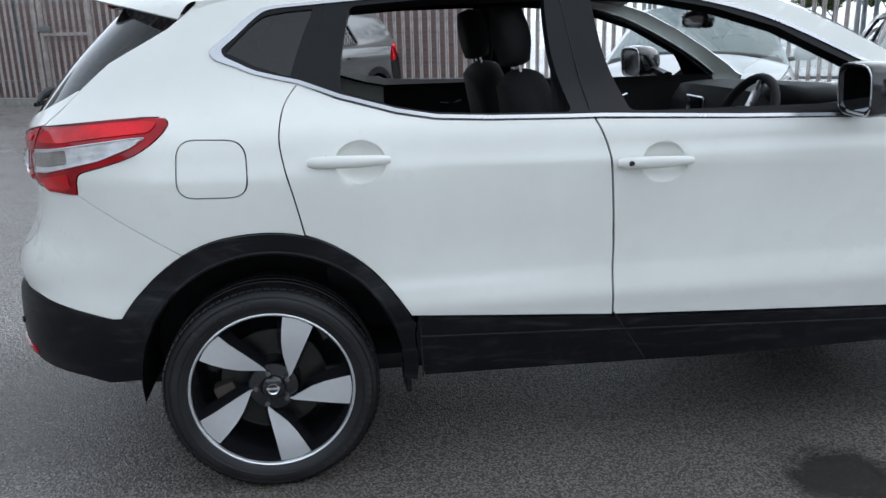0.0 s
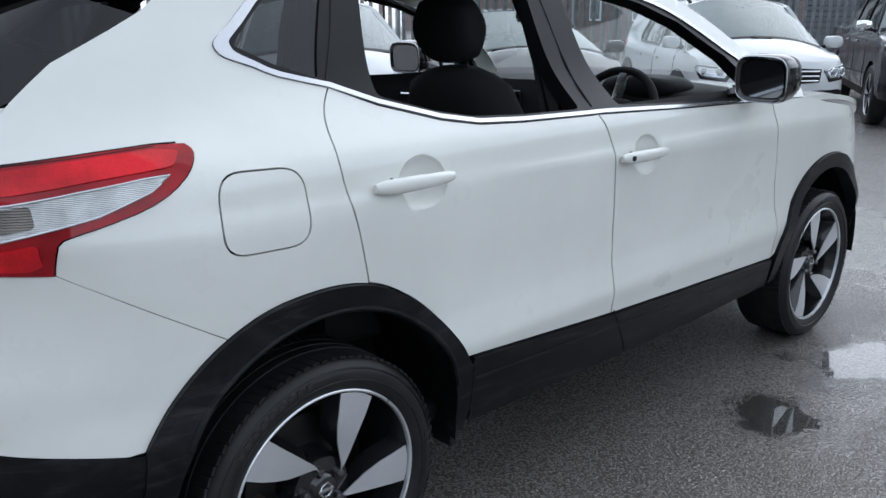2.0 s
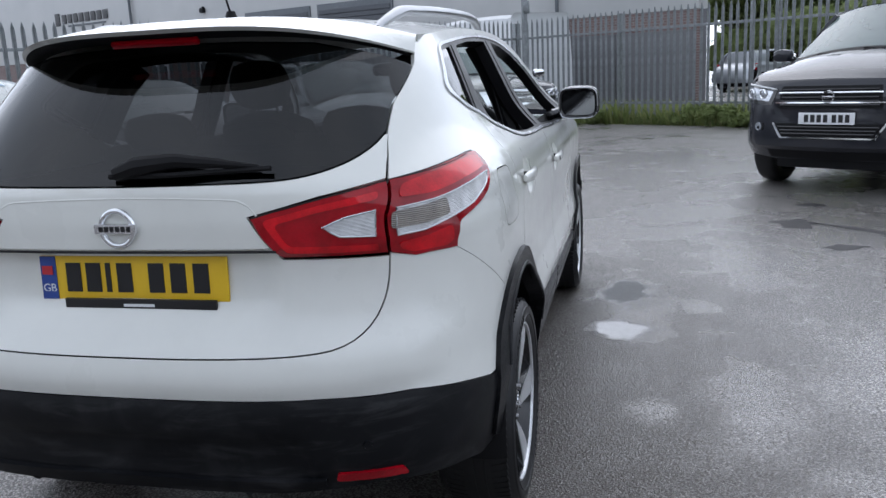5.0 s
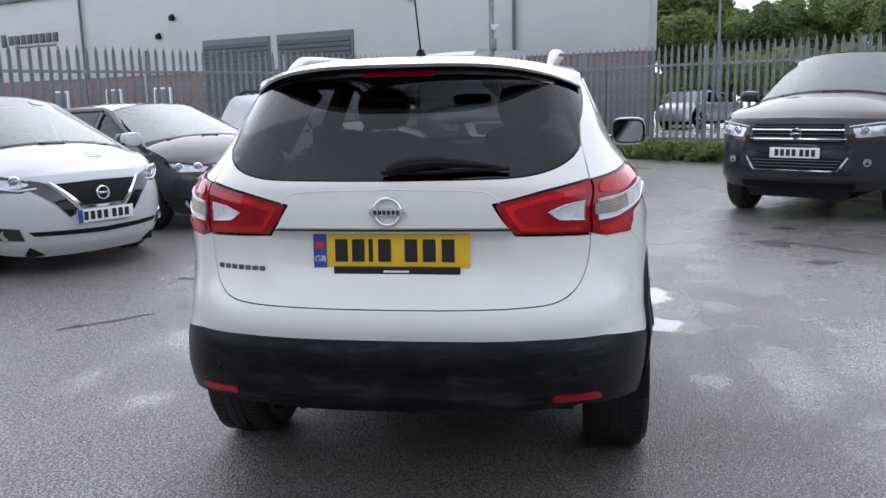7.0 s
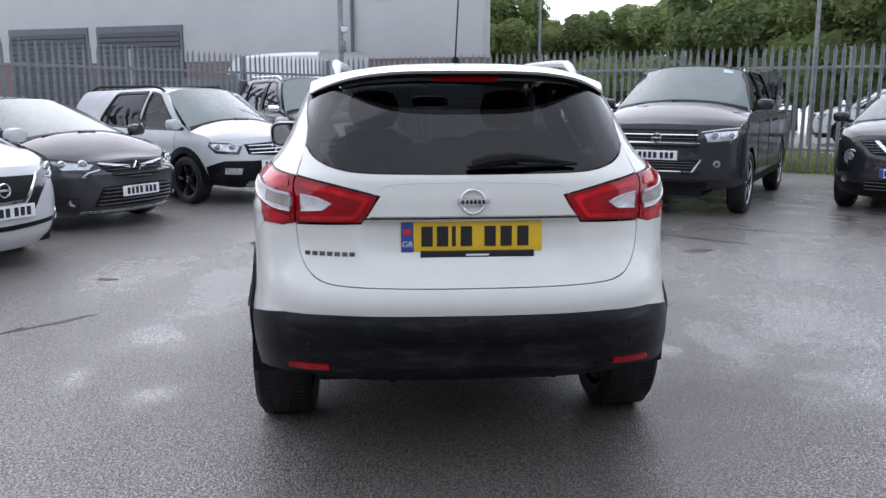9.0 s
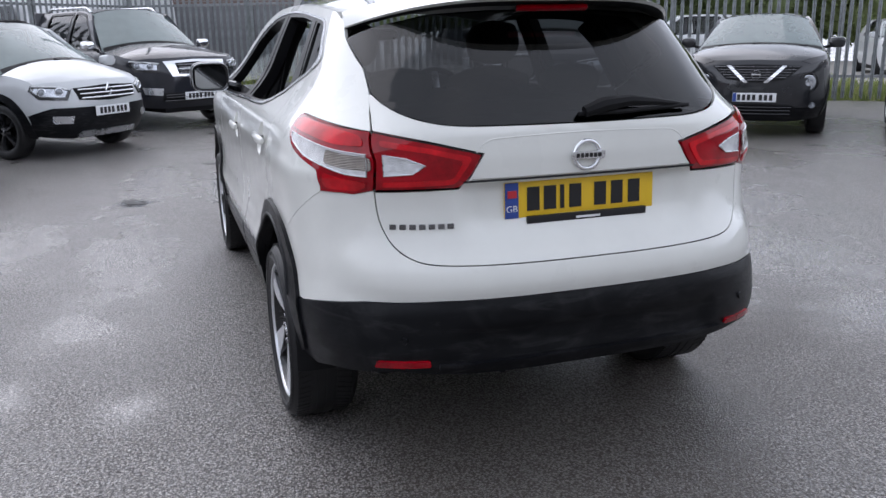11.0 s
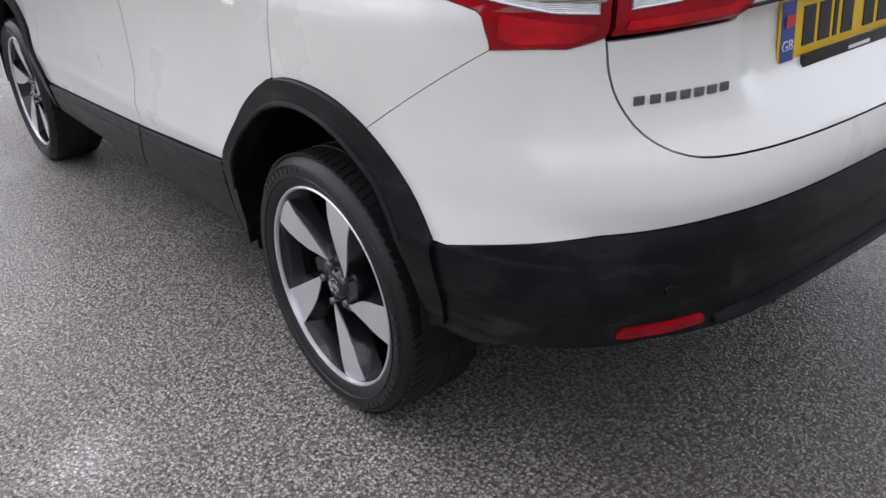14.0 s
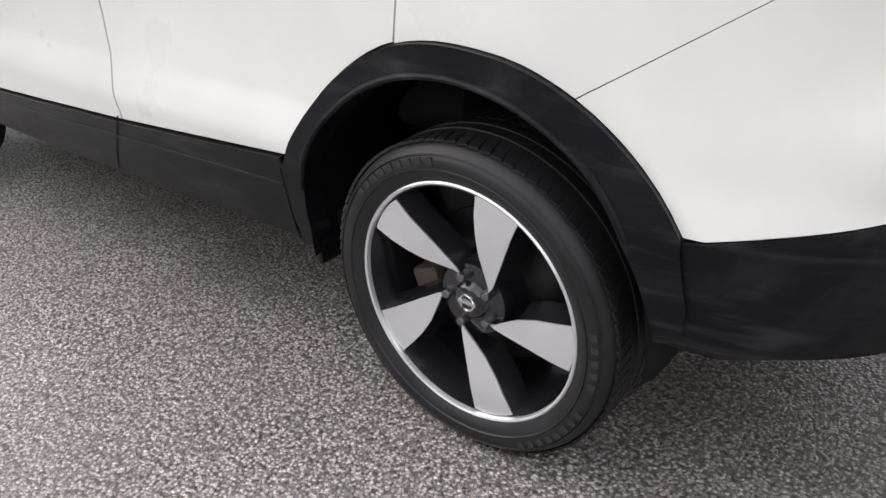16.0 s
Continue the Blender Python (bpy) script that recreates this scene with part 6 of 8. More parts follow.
        part("fog_lamp", bm_lathe([(0.0, -0.004), (0.026, -0.006), (0.030, -0.012), (0.040, -0.012), (0.046, 0.012)], 18), M["headlamp"], ob, "", 50, Matrix.Translation((c.x, c.y * s, c.z)) @ Matrix.Rotation(radians(90 - 25 * s), 4, 'Z'))
        # mirror
        mx, my = xc_ - 0.16, 0.96 * f + 0.10
        mcol = M["chrome"] if spec.get("bright") else (M["gloss_black"] if spec.get("dark_mirror") else col)
        mi = part("door_mirror", cushion(0.13, 0.20, 0.14, 0.28, Matrix.Translation((mx, -s * my, zb + 0.09))), mcol, ob, "", 60)
        part("mirror_foot", bm_tube([(mx, -s * (my - 0.17), zb + 0.02), (mx, -s * (my - 0.05), zb + 0.05)], 0.022, 6), M["matt_black"], mi)
        for wx in (0.0, -wb):
            w = empty("wheel", "", "")
            w.parent = ob
            wheel_parts(w, 0, 30 + 40 * (wx < 0), width=spec.get("tw", 0.2), r_tyre=rt, r_rim=rt * spec.get("rim", 0.70), style=spec.get("wheel", "bar"), facing=-s, centre=(wx, -s * (W2 - 0.025), rt), low=True)
        house = bm_lathe([(ra + 0.01, 0.02), (ra + 0.02, 0.4), (0.0, 0.42)], 24, floor=-0.04)
        for wx in (0.0, -wb):
            part("wheel_housing", house.copy(), M["matt_black"], ob, "", 40, Matrix.Translation((wx, -s * (W2 - 0.03), rt)) @ Matrix.Rotation(0 if s > 0 else math.pi, 4, 'Z'))
        house.free()
    # front bumper over the whole nose
    half = [NR(0.0, lo), NR(0.55 * f, lo), NS(ra + 0.03, lo + 0.05), NS(ra + 0.02, 0.42), NS(x_lamp + 0.02, zh - 0.2), NS(x_lamp, edge(x_lamp) - 0.02)] + [NR(v * f, zh - 0.02 * v) for v in (0.78, 0.5, 0.25, 0.0)]
    panel("front_bumper", nose, half + [nose.flip(q) for q in half[::-1]], col, ob, "", grid=0.06, gap=0.0)
    for item in spec["face"]:
        nm, mat, off, *pts = item
        q = [NR(y * f, z) for y, z in pts]
        q = q + [nose.flip(p) for p in q[::-1]] if abs(pts[0][0]) < 1e-6 else q
        if abs(pts[0][0]) < 1e-6:
            panel(nm, nose, q, M[mat], ob, "", off=off, thick=0.02, grid=0.05, gap=0.0)
        else:
            for s in (1, -1):
                panel(nm, nose, q, M[mat], ob, "", off=off, thick=0.02, grid=0.05, gap=0.0, side=s)
    for nm, mat, off, count, thick_, *pts in spec.get("slats", ()):
        # bars across an opening, from its lower to its upper edge
        poly = [(y * f, z) for y, z in pts] + [(-y * f, z) for y, z in pts[::-1]]
        z0, z1 = min(q[1] for q in poly), max(q[1] for q in poly)
        for i in range(count):
            z = z0 + (z1 - z0) * (i + 0.7) / (count + 0.4)
            ys = [y for y in lin(-f, f, 160) if inside(poly, y, z)]
            if len(ys) > 4:
                row = []
                for y in lin(ys[0], ys[-1], 15):
                    v = nose.at(*NR(abs(y), z), off)
                    row.append((v.x, y, v.z))
                part(nm, bm_tube(row, thick_, 6), M[mat], ob, "")
    if clad:
        ct = spec.get("clad_top", 0.40)
        q = [NR(0.0, lo - 0.005), NR(0.55 * f, lo - 0.005), NS(ra + 0.04, lo + 0.05), NS(ra + 0.05, min(ct, 0.52)), NR(0.8 * f, ct), NR(0.0, ct - 0.01)]
        panel("lower_bumper", nose, q + [nose.flip(p) for p in q[::-1]], M["cladding"], ob, "black plastic lower bumper", off=0.006, grid=0.07, gap=0.0)
    # plate with bars
    pz = spec.get("plate", 0.5)
    px = nose.base(*NR(0.0, pz)).x + 0.022
    pl = part("number_plate", bm_box(0.012, 0.52, 0.111, 0.003, m=Matrix.Translation((px, spec.get("plate_y", 0.0), pz))), M["plate_white"], ob, "white number plate with dark bars")
    for k, y in enumerate((0.17, 0.11, 0.05, -0.01, -0.09, -0.15, -0.21)):
        part("plate_bar", bm_box(0.002, 0.040, 0.072, 0, m=Matrix.Translation((px + 0.0072, -y + spec.get("plate_y", 0.0) - 0.015, pz))), M["ink"], pl)
    if spec.get("blue"):
        part("plate_band", bm_box(0.002, 0.045, 0.108, 0, m=Matrix.Translation((px + 0.0072, -0.236, pz))), M["plate_blue"], pl)
    # badge: a plain chrome ring and bar, or a diamond
    bz = spec.get("badge", 0.7)
    b0 = nose.base(*NR(0.0, bz)).x + 0.02
    if spec.get("badge_kind", "ring") == "ring":
        bg = part("badge_ring", bm_lathe([(0.046, 0.0), (0.05, -0.01), (0.058, -0.01), (0.062, 0.0)], 28), M["chrome"], ob, "round chrome badge", 50, Matrix.Translation((b0, 0, bz)) @ Matrix.Rotation(radians(90), 4, 'Z'))
        part("badge_bar", bm_box(0.10, 0.006, 0.018, 0.002), M["chrome"], bg)
    else:
        k = 0.075
        part("badge_diamond", bm_tube([(b0, 0, bz + k), (b0, 0.6 * k, bz), (b0, 0, bz - k), (b0, -0.6 * k, bz)], 0.013, 6, True), M["chrome"], ob, "chrome diamond badge", 30)
    # bonnet, screen, roof, tail

    def bonnet(u, v):
        x1 = fo - 0.14 - 0.16 * v * v - 0.05 * v ** 4
        x = xc_ + (x1 - xc_) * u
        e = edge(x)
        y = v * (nose.prof(e) - 0.012 if x < 0.1 else min(nose.prof(e) - 0.012, max(0.2, abs(nose.base(*NS(min(x, fo - 0.45), e)).y) - 0.012)))
        crown = (zc - zb + 0.03) * (1 - u) + 0.035 * u
        zz = e + crown * (1 - abs(v) ** 2.4) + spec.get("bulge", 0.03) * (1 - abs(v) ** 3) * math.sin(math.pi * min(1, u * 1.05)) ** 0.7
        zz -= 0.07 * max(0.0, (u - 0.72) / 0.28) ** 2
        return (x, y, zz)
    sheet("bonnet", bonnet, lin(0, 1, 18), lin(-1, 1, 19), col, ob, "", thick=0.02)

    def screen(u, v):
        xb, xt_ = xc_ + 0.06 - 0.10 * v * v, xr1 + 0.02 - 0.06 * v * v
        x = xb + (xt_ - xb) * u
        z0, z1 = zb + 0.0 + (zc - zb) * (1 - v * v), zr - 0.075 * abs(v) ** 3
        z = z0 + (z1 - z0) * u ** 0.94
        y = v * ((nose.prof(zb + 0.01) - 0.02) * (1 - u) + (nose.prof(zr - 0.05) - 0.01) * u)
        return (x, y, z)
    sheet("windscreen", screen, lin(0, 1, 12), lin(-1, 1, 15), M["glass2"], ob, "windscreen under a grey sky")
    # black printed band along the foot of the pane
    sheet("windscreen_band", lambda u, v: tuple(Vector(screen(u, v)) + Vector((0.004, 0, 0.004))), lin(0, 0.07, 3), lin(-0.97, 0.97, 15), M["frame_black"], ob, "black band at the foot of the windscreen")

    def sticker(f, u0, u1, v0, v1, name, mat, label):
        q = [Vector(f(u0, v0)), Vector(f(u0, v1)), Vector(f(u1, v1)), Vector(f(u1, v0))]
        n = (q[1] - q[0]).cross(q[3] - q[0]).normalized()
        n = n if n.z > 0 else -n
        mesh_ob(name, [p + n * 0.006 for p in q] + [p + n * 0.002 for p in q], [[0, 1, 2, 3], [0, 4, 5, 1], [1, 5, 6, 2], [2, 6, 7, 3], [3, 7, 4, 0]], M[mat], ob, label, 0)
    if spec.get("sticker"):
        sticker(screen, 0.84, 0.92, *spec["sticker"], "screen_sticker", "pale_blue", "small pale blue screen sticker")
    if spec.get("bonnet_mark"):
        sticker(bonnet, 0.42, 0.58, 0.22, 0.40, "bonnet_sticker", "pale_blue", "pale blue sticker on the bonnet")

    def roof(u, v):
        x = xr1 + 0.03 - 0.06 * v * v + (xr2 - xr1) * u
        bow = 0.03 * math.sin(math.pi * min(1.0, u)) - 0.05 * u * u
        return (x, v * (nose.prof(zr - 0.05) - 0.004), zr + bow - 0.075 * abs(v) ** 3)
    sheet("roof", roof, lin(0, 1, 12), lin(-1, 1, 15), col, ob, "", thick=0.02)
    xe = -wb - ro
    xt = xr2 + spec.get("tail_lean", -0.25)
    if spec.get("bed"):
        zbed = spec["bed"]
        part("cab_back", bm_box(0.06, 1.5, zr - 0.5, 0.02, m=Matrix.Translation((xr2 - 0.03, 0, (zr + 0.45) / 2))), col, ob)
        bl = xr2 - xe
        for s in (1, -1):
            part("bed_side", bm_box(bl, 0.08, zbed - 0.55, 0.02, m=Matrix.Translation(((xr2 + xe) / 2, s * (W2 - 0.07), (zbed + 0.55) / 2))), col, ob)
        part("tailboard", bm_box(0.08, W2 * 1.86, zbed - 0.55, 0.02, m=Matrix.Translation((xe + 0.04, 0, (zbed + 0.55) / 2))), col, ob)
        part("bed_floor", bm_box(bl, W2 * 1.8, 0.06, 0.01, m=Matrix.Translation(((xr2 + xe) / 2, 0, 0.62))), M["matt_black"], ob)
        if spec.get("canopy"):
            cn = cushion(bl - 0.05, W2 * 1.75, zr - zbed, 0.12, Matrix.Translation(((xr2 + xe) / 2, 0, (zr + zbed) / 2)))
            part("canopy", cn, col, ob, "load bed canopy", 50)
            for s in (1, -1):
                part("canopy_window", bm_box(bl * 0.7, 0.01, 0.28, 0.02, m=Matrix.Translation(((xr2 + xe) / 2, s * W2 * 0.86, (zr + zbed) / 2))), M["tint2"], ob)
    else:
        def tail(u, v):
            if u < 0.5:
                k = u * 2
                x, z = xr2 - 0.02 + (xt - xr2) * k, zr - 0.06 + (zb - zr + 0.06) * k
            else:
                k = u * 2 - 1
                x, z = xt + (xe - xt) * math.sin(k * math.pi / 2) ** 0.6, zb + (0.32 - zb) * k
            x += 0.12 * (1 - v * v) * (-1)
            w = (nose.prof(z) - 0.005) * (1 - 0.10 * max(0, (u - 0.5) * 2))
            return (x + 0.12 * abs(v) ** 4, v * w, z)
        sheet("tailgate", tail, lin(0, 1, 18), lin(-1, 1, 15), col, ob, "")
        for s in (1, -1):
            part("tail_lamp", cushion(0.16, 0.06, 0.26, 0.25, Matrix.Translation((xt + 0.0, -s * (0.90 * f), zb - 0.10))), M["red_lens"], ob, "red tail lamp", 50)
    part("underbody", bm_box(wb + fo * 0.8 + ro * 0.85, W2 * 1.3, 0.10, 0.03, m=Matrix.Translation(((fo * 0.8 - wb - ro * 0.85) / 2, 0, lo + 0.06))), M["matt_black"], ob)
    part("floor_pan", bm_box(wb - 0.6, W2 * 1.7, 0.12, 0.03, m=Matrix.Translation((-wb / 2, 0, lo + 0.13))), M["matt_black"], ob)
    part("engine_block", bm_box(fo + 0.2, W2 * 1.1, 0.4, 0.03, m=Matrix.Translation((fo / 2 - 0.25, 0, 0.45))), M["matt_black"], ob)
    part("dashboard", cushion(0.4, W2 * 1.5, 0.25, 0.2, Matrix.Translation((xc_ - 0.35, 0, zb - 0.10))), M["trim_dark"], ob, "", 60)
    for y in (-0.36, 0.36):
        part("seat_back", cushion(0.16, 0.48, 0.7, 0.3, Matrix.Translation((xc_ - 1.35, y, zb - 0.10)) @ Matrix.Rotation(radians(-14), 4, 'Y')), M["cloth"], ob, "", 60)
        part("head_restraint", cushion(0.1, 0.26, 0.18, 0.35, Matrix.Translation((xc_ - 1.47, y, zb + 0.33))), M["cloth"], ob, "", 60)
    part("bench_back", cushion(0.16, 1.2, 0.6, 0.2, Matrix.Translation((xr2 + 0.55 if not spec.get("bed") else xr2 + 0.25, 0, zb - 0.10))), M["cloth"], ob, "", 60)
    # wipers
    for y in (0.28, -0.28):
        a, b = Vector(screen(0.015, y + 0.45)), Vector(screen(0.03, y - 0.40))
        part("wiper", bm_tube([a + Vector((0.015, 0, 0.012)), b + Vector((0.015, 0, 0.012))], 0.008, 5), M["matt_black"], ob)
    if spec.get("rails"):
        for s in (1, -1):
            y = s * (nose.prof(zr - 0.05) - 0.07)
            pts = [(xr1 - 0.15 + (xr2 - xr1 + 0.2) * u, y, zr - 0.05 + 0.075 * min(1, min(u, 1 - u) / 0.12) ** 0.6) for u in lin(0, 1, 16)]
            part("roof_rail", bm_tube(pts, 0.02, 8), M[spec["rails"]], ob)
    return ob


M["lamp_bowl"] = plain("lamp_reflector_bowl", (0.50, 0.52, 0.55), 0.16, 0.75, spread=0.35)
M["pale_blue"] = plain("pale_blue_sticker", (0.55, 0.66, 0.78), 0.5)
M["glass2"] = veiled_glass("veiled_windscreen", (0.5, 0.56, 0.55), (0.50, 0.615, 0.60), 0.31, 1.75)

LEAF = dict(bulge=0.012, sticker=(0.52, 0.70), bonnet_mark=True, W=1.79, H=1.54, wb=2.70, fo=0.95, ro=0.84, nose=0.86, cowl=1.06, belt=0.98, x_cowl=0.12, x_roof=-0.85, x_tail=-2.75, paint=M["white2"], tyre=0.315, clear=0.17, square=2.5, plate=0.50, badge=0.68, blue=True, bright=False,
            lamp=[("r", 0.46, 0.785), ("r", 0.62, 0.84), ("s", 0.42, 0.90), ("s", 0.36, 0.87), ("s", 0.58, 0.74), ("r", 0.60, 0.72)], fog=(0.72, 0.38),
            face=[("grille", "matt_black", 0.010, (0, 0.585), (0.20, 0.59), (0.42, 0.775), (0, 0.785)), ("chrome_trim", "chrome", 0.016, (0, 0.562), (0.21, 0.565), (0.46, 0.79), (0.425, 0.79), (0.195, 0.585), (0, 0.582)), ("lamp_wedge", "gloss_black", 0.008, (0.24, 0.55), (0.47, 0.785), (0.60, 0.82), (0.62, 0.74), (0.44, 0.62), (0.33, 0.50)),
                  ("lower_grille", "matt_black", 0.008, (0, 0.345), (0.62, 0.365), (0.66, 0.40), (0, 0.385)), ("fog_surround", "gloss_black", 0.008, (0.68, 0.33), (0.93, 0.36), (0.93, 0.47), (0.72, 0.43))], drl=[("r", 0.50, 0.75), ("r", 0.62, 0.74), ("s", 0.55, 0.78)])
parked_car("parked_hatchback", "white electric hatchback with a black grille parked nose out", "C", (3.66, 4.21), 242, LEAF)
CLIO = dict(W=1.80, H=1.44, wb=2.583, fo=0.86, ro=0.62, bulge=0.012, nose=0.765, cowl=1.02, belt=0.94, x_cowl=0.02, x_roof=-0.95, x_tail=-2.5, paint=M["grey_paint"], tyre=0.315, clear=0.17, plate=0.42, badge=0.66, badge_kind="diamond",
            lamp=[("r", 0.44, 0.73), ("r", 0.62, 0.76), ("s", 0.42, 0.80), ("s", 0.40, 0.77), ("s", 0.58, 0.64), ("r", 0.55, 0.63)], fog=(0.72, 0.33),
            face=[("grille", "matt_black", 0.008, (0, 0.55), (0.40, 0.60), (0.50, 0.72), (0, 0.74)), 
                  ("lower_grille", "matt_black", 0.008, (0, 0.26), (0.60, 0.28), (0.52, 0.48), (0, 0.50)), ("fog_surround", "gloss_black", 0.008, (0.74, 0.28), (0.92, 0.30), (0.93, 0.40), (0.74, 0.38)), ("lower_trim", "satin", 0.014, (0, 0.195), (0.70, 0.205), (0.70, 0.225), (0, 0.215)), ("chrome_trim", "satin", 0.018, (0.09, 0.655), (0.50, 0.715), (0.50, 0.732), (0.09, 0.685))],
            slats=[("grille_bar", "gloss_black", 0.022, 4, 0.006, (0, 0.55), (0.40, 0.60), (0.50, 0.70), (0, 0.64)), ("grille_bar", "gloss_black", 0.020, 5, 0.007, (0, 0.27), (0.60, 0.29), (0.52, 0.47), (0, 0.49))], drl=[("r", 0.46, 0.66), ("r", 0.60, 0.63), ("r", 0.66, 0.60), ("r", 0.60, 0.585)])
parked_car("parked_hatchback", "dark grey metallic hatchback parked nose out", "C", (6.15, 3.74), 239.8, CLIO)
SAND = dict(W=1.76, H=1.58, wb=2.589, fo=0.84, ro=0.66, nose=0.90, cowl=1.10, belt=0.98, x_cowl=0.05, x_roof=-0.75, x_tail=-2.95, tail_lean=-0.10, paint=M["white2"], tyre=0.325, clear=0.24, cladding=True, plate=0.54, badge=0.77, badge_kind="diamond", wheel="black", rails="matt_black", clad_top=0.60, bulge=0.015,
            slats=[("grille_bar", "chrome", 0.022, 3, 0.010, (0, 0.66), (0.46, 0.69), (0.50, 0.80), (0, 0.82))],
            lamp=[("r", 0.48, 0.80), ("r", 0.60, 0.84), ("s", 0.47, 0.86), ("s", 0.45, 0.80), ("s", 0.55, 0.70), ("r", 0.55, 0.68)], fog=(0.68, 0.46),
            face=[("grille", "matt_black", 0.008, (0, 0.65), (0.48, 0.68), (0.52, 0.81), (0, 0.83)), 
                  ("skid_plate", "satin", 0.022, (0, 0.25), (0.50, 0.26), (0.46, 0.32), (0, 0.32)), ("fog_surround", "satin", 0.014, (0.60, 0.42), (0.80, 0.43), (0.80, 0.51), (0.58, 0.50))])
parked_car("parked_hatchback", "white raised hatchback with black arches and roof bars", "C", (8.34, 2.35), 227, SAND)
NAV = dict(W=1.85, H=1.80, wb=3.15, fo=0.93, ro=1.17, nose=1.06, cowl=1.24, belt=1.14, x_cowl=-0.30, x_roof=-0.95, x_tail=-2.75, paint=M["dark_grey_paint"], tyre=0.375, clear=0.32, square=3.4, plate=0.50, badge=0.89, bright=True, bed=1.16, tail_lean=-0.02, rails="satin", cat="pickup", bulge=0.02,
           slats=[("grille_bar", "dark_chrome", 0.034, 4, 0.011, (0, 0.81), (0.32, 0.82), (0.36, 0.96), (0, 0.97)), ("grille_bar", "gloss_black", 0.022, 3, 0.010, (0, 0.43), (0.60, 0.45), (0.58, 0.55), (0, 0.54))],
           lamp=[("r", 0.56, 0.98), ("r", 0.70, 1.00), ("s", 0.52, 1.02), ("s", 0.54, 0.94), ("s", 0.62, 0.86), ("r", 0.58, 0.85)], fog=(0.72, 0.58),
           face=[("chrome_trim", "chrome", 0.010, (0, 0.78), (0.44, 0.79), (0.55, 1.0), (0, 1.02)), ("grille", "matt_black", 0.020, (0, 0.81), (0.32, 0.82), (0.36, 0.97), (0, 0.98)), ("grille_bar", "satin", 0.030, (0, 0.885), (0.33, 0.89), (0.33, 0.905), (0, 0.90)),
                 ("lower_grille", "matt_black", 0.008, (0, 0.42), (0.62, 0.44), (0.60, 0.56), (0, 0.55)), ("fog_surround", "satin", 0.008, (0.62, 0.52), (0.84, 0.54), (0.86, 0.64), (0.60, 0.62))])
parked_car("pickup_truck", "dark grey double cab pickup with a chrome grille", "C", (10.92, 1.03), 208.8, NAV)
AMA = dict(sticker=(0.62, 0.80), W=1.94, H=1.87, wb=3.095, fo=0.90, ro=1.26, nose=1.12, cowl=1.36, belt=1.25, x_cowl=-0.28, x_roof=-0.98, x_tail=-2.75, paint=M["dark_grey_paint"], tyre=0.385, clear=0.34, square=3.8, plate=0.75, badge=0.95, bed=1.22, canopy=True, tail_lean=-0.02, cat="pickup", bulge=0.012,
           slats=[("grille_bar", "gloss_black", 0.016, 5, 0.008, (0, 0.85), (0.48, 0.85), (0.46, 1.04), (0, 1.04)), ("grille_bar", "gloss_black", 0.016, 3, 0.008, (0, 0.58), (0.44, 0.58), (0.50, 0.69), (0, 0.69))],
           lamp=[("r", 0.50, 1.03), ("r", 0.78, 1.07), ("s", 0.56, 1.08), ("s", 0.60, 0.94), ("r", 0.80, 0.89), ("r", 0.56, 0.87)], fog=(0.70, 0.66),
           face=[("grille", "matt_black", 0.008, (0, 0.84), (0.50, 0.84), (0.47, 1.05), (0, 1.05)), ("grille_bar", "chrome", 0.018, (0, 0.89), (0.52, 0.89), (0.52, 0.902), (0, 0.902)), ("grille_bar", "chrome", 0.018, (0, 0.985), (0.49, 0.985), (0.49, 0.997), (0, 0.997)),
                 ("lower_grille", "matt_black", 0.008, (0, 0.57), (0.44, 0.57), (0.52, 0.70), (0, 0.70)), ("chrome_trim", "chrome", 0.014, (0, 0.555), (0.46, 0.555), (0.55, 0.70), (0.535, 0.71), (0.44, 0.570), (0, 0.570)),
                 ("lower_lip", "matt_black", 0.006, (0, 0.345), (0.60, 0.36), (0.62, 0.44), (0, 0.43)), ("fog_ring", "gloss_black", 0.004, (0.655, 0.625), (0.745, 0.625), (0.755, 0.66), (0.745, 0.70), (0.655, 0.70), (0.645, 0.66))])
parked_car("pickup_truck", "dark grey double cab pickup with a load bed canopy", "C", (6.75, -3.47), 147, AMA)
JUKE = dict(W=1.765, H=1.57, wb=2.53, fo=0.86, ro=0.74, nose=0.98, cowl=1.14, belt=1.08, x_cowl=-0.05, x_roof=-0.85, x_tail=-2.4, paint=M["black_paint"], tyre=0.335, clear=0.22, plate=0.52, badge=0.80, round=True, blue=True, cladding=True, bulge=0.015,
            slats=[("grille_bar", "dark_chrome", 0.016, 6, 0.004, (0, 0.71), (0.40, 0.75), (0.58, 0.89), (0, 0.91)), ("grille_bar", "gloss_black", 0.016, 3, 0.007, (0, 0.29), (0.49, 0.29), (0.50, 0.41), (0, 0.43))],
            lamp=[("r", 0.52, 0.96), ("r", 0.60, 0.99), ("s", 0.30, 1.04), ("s", 0.34, 1.0), ("r", 0.64, 0.92)], fog=(0.68, 0.42),
            face=[("grille", "matt_black", 0.008, (0, 0.70), (0.40, 0.74), (0.60, 0.90), (0, 0.92)), ("chrome_trim", "chrome", 0.018, (0.10, 0.70), (0.34, 0.90), (0.40, 0.90), (0.16, 0.70)), ("lower_grille", "matt_black", 0.008, (0, 0.28), (0.50, 0.28), (0.52, 0.42), (0, 0.44))])
parked_car("parked_crossover", "black compact crossover with round headlamps", "C", (6.35, -6.50), 139, JUKE)
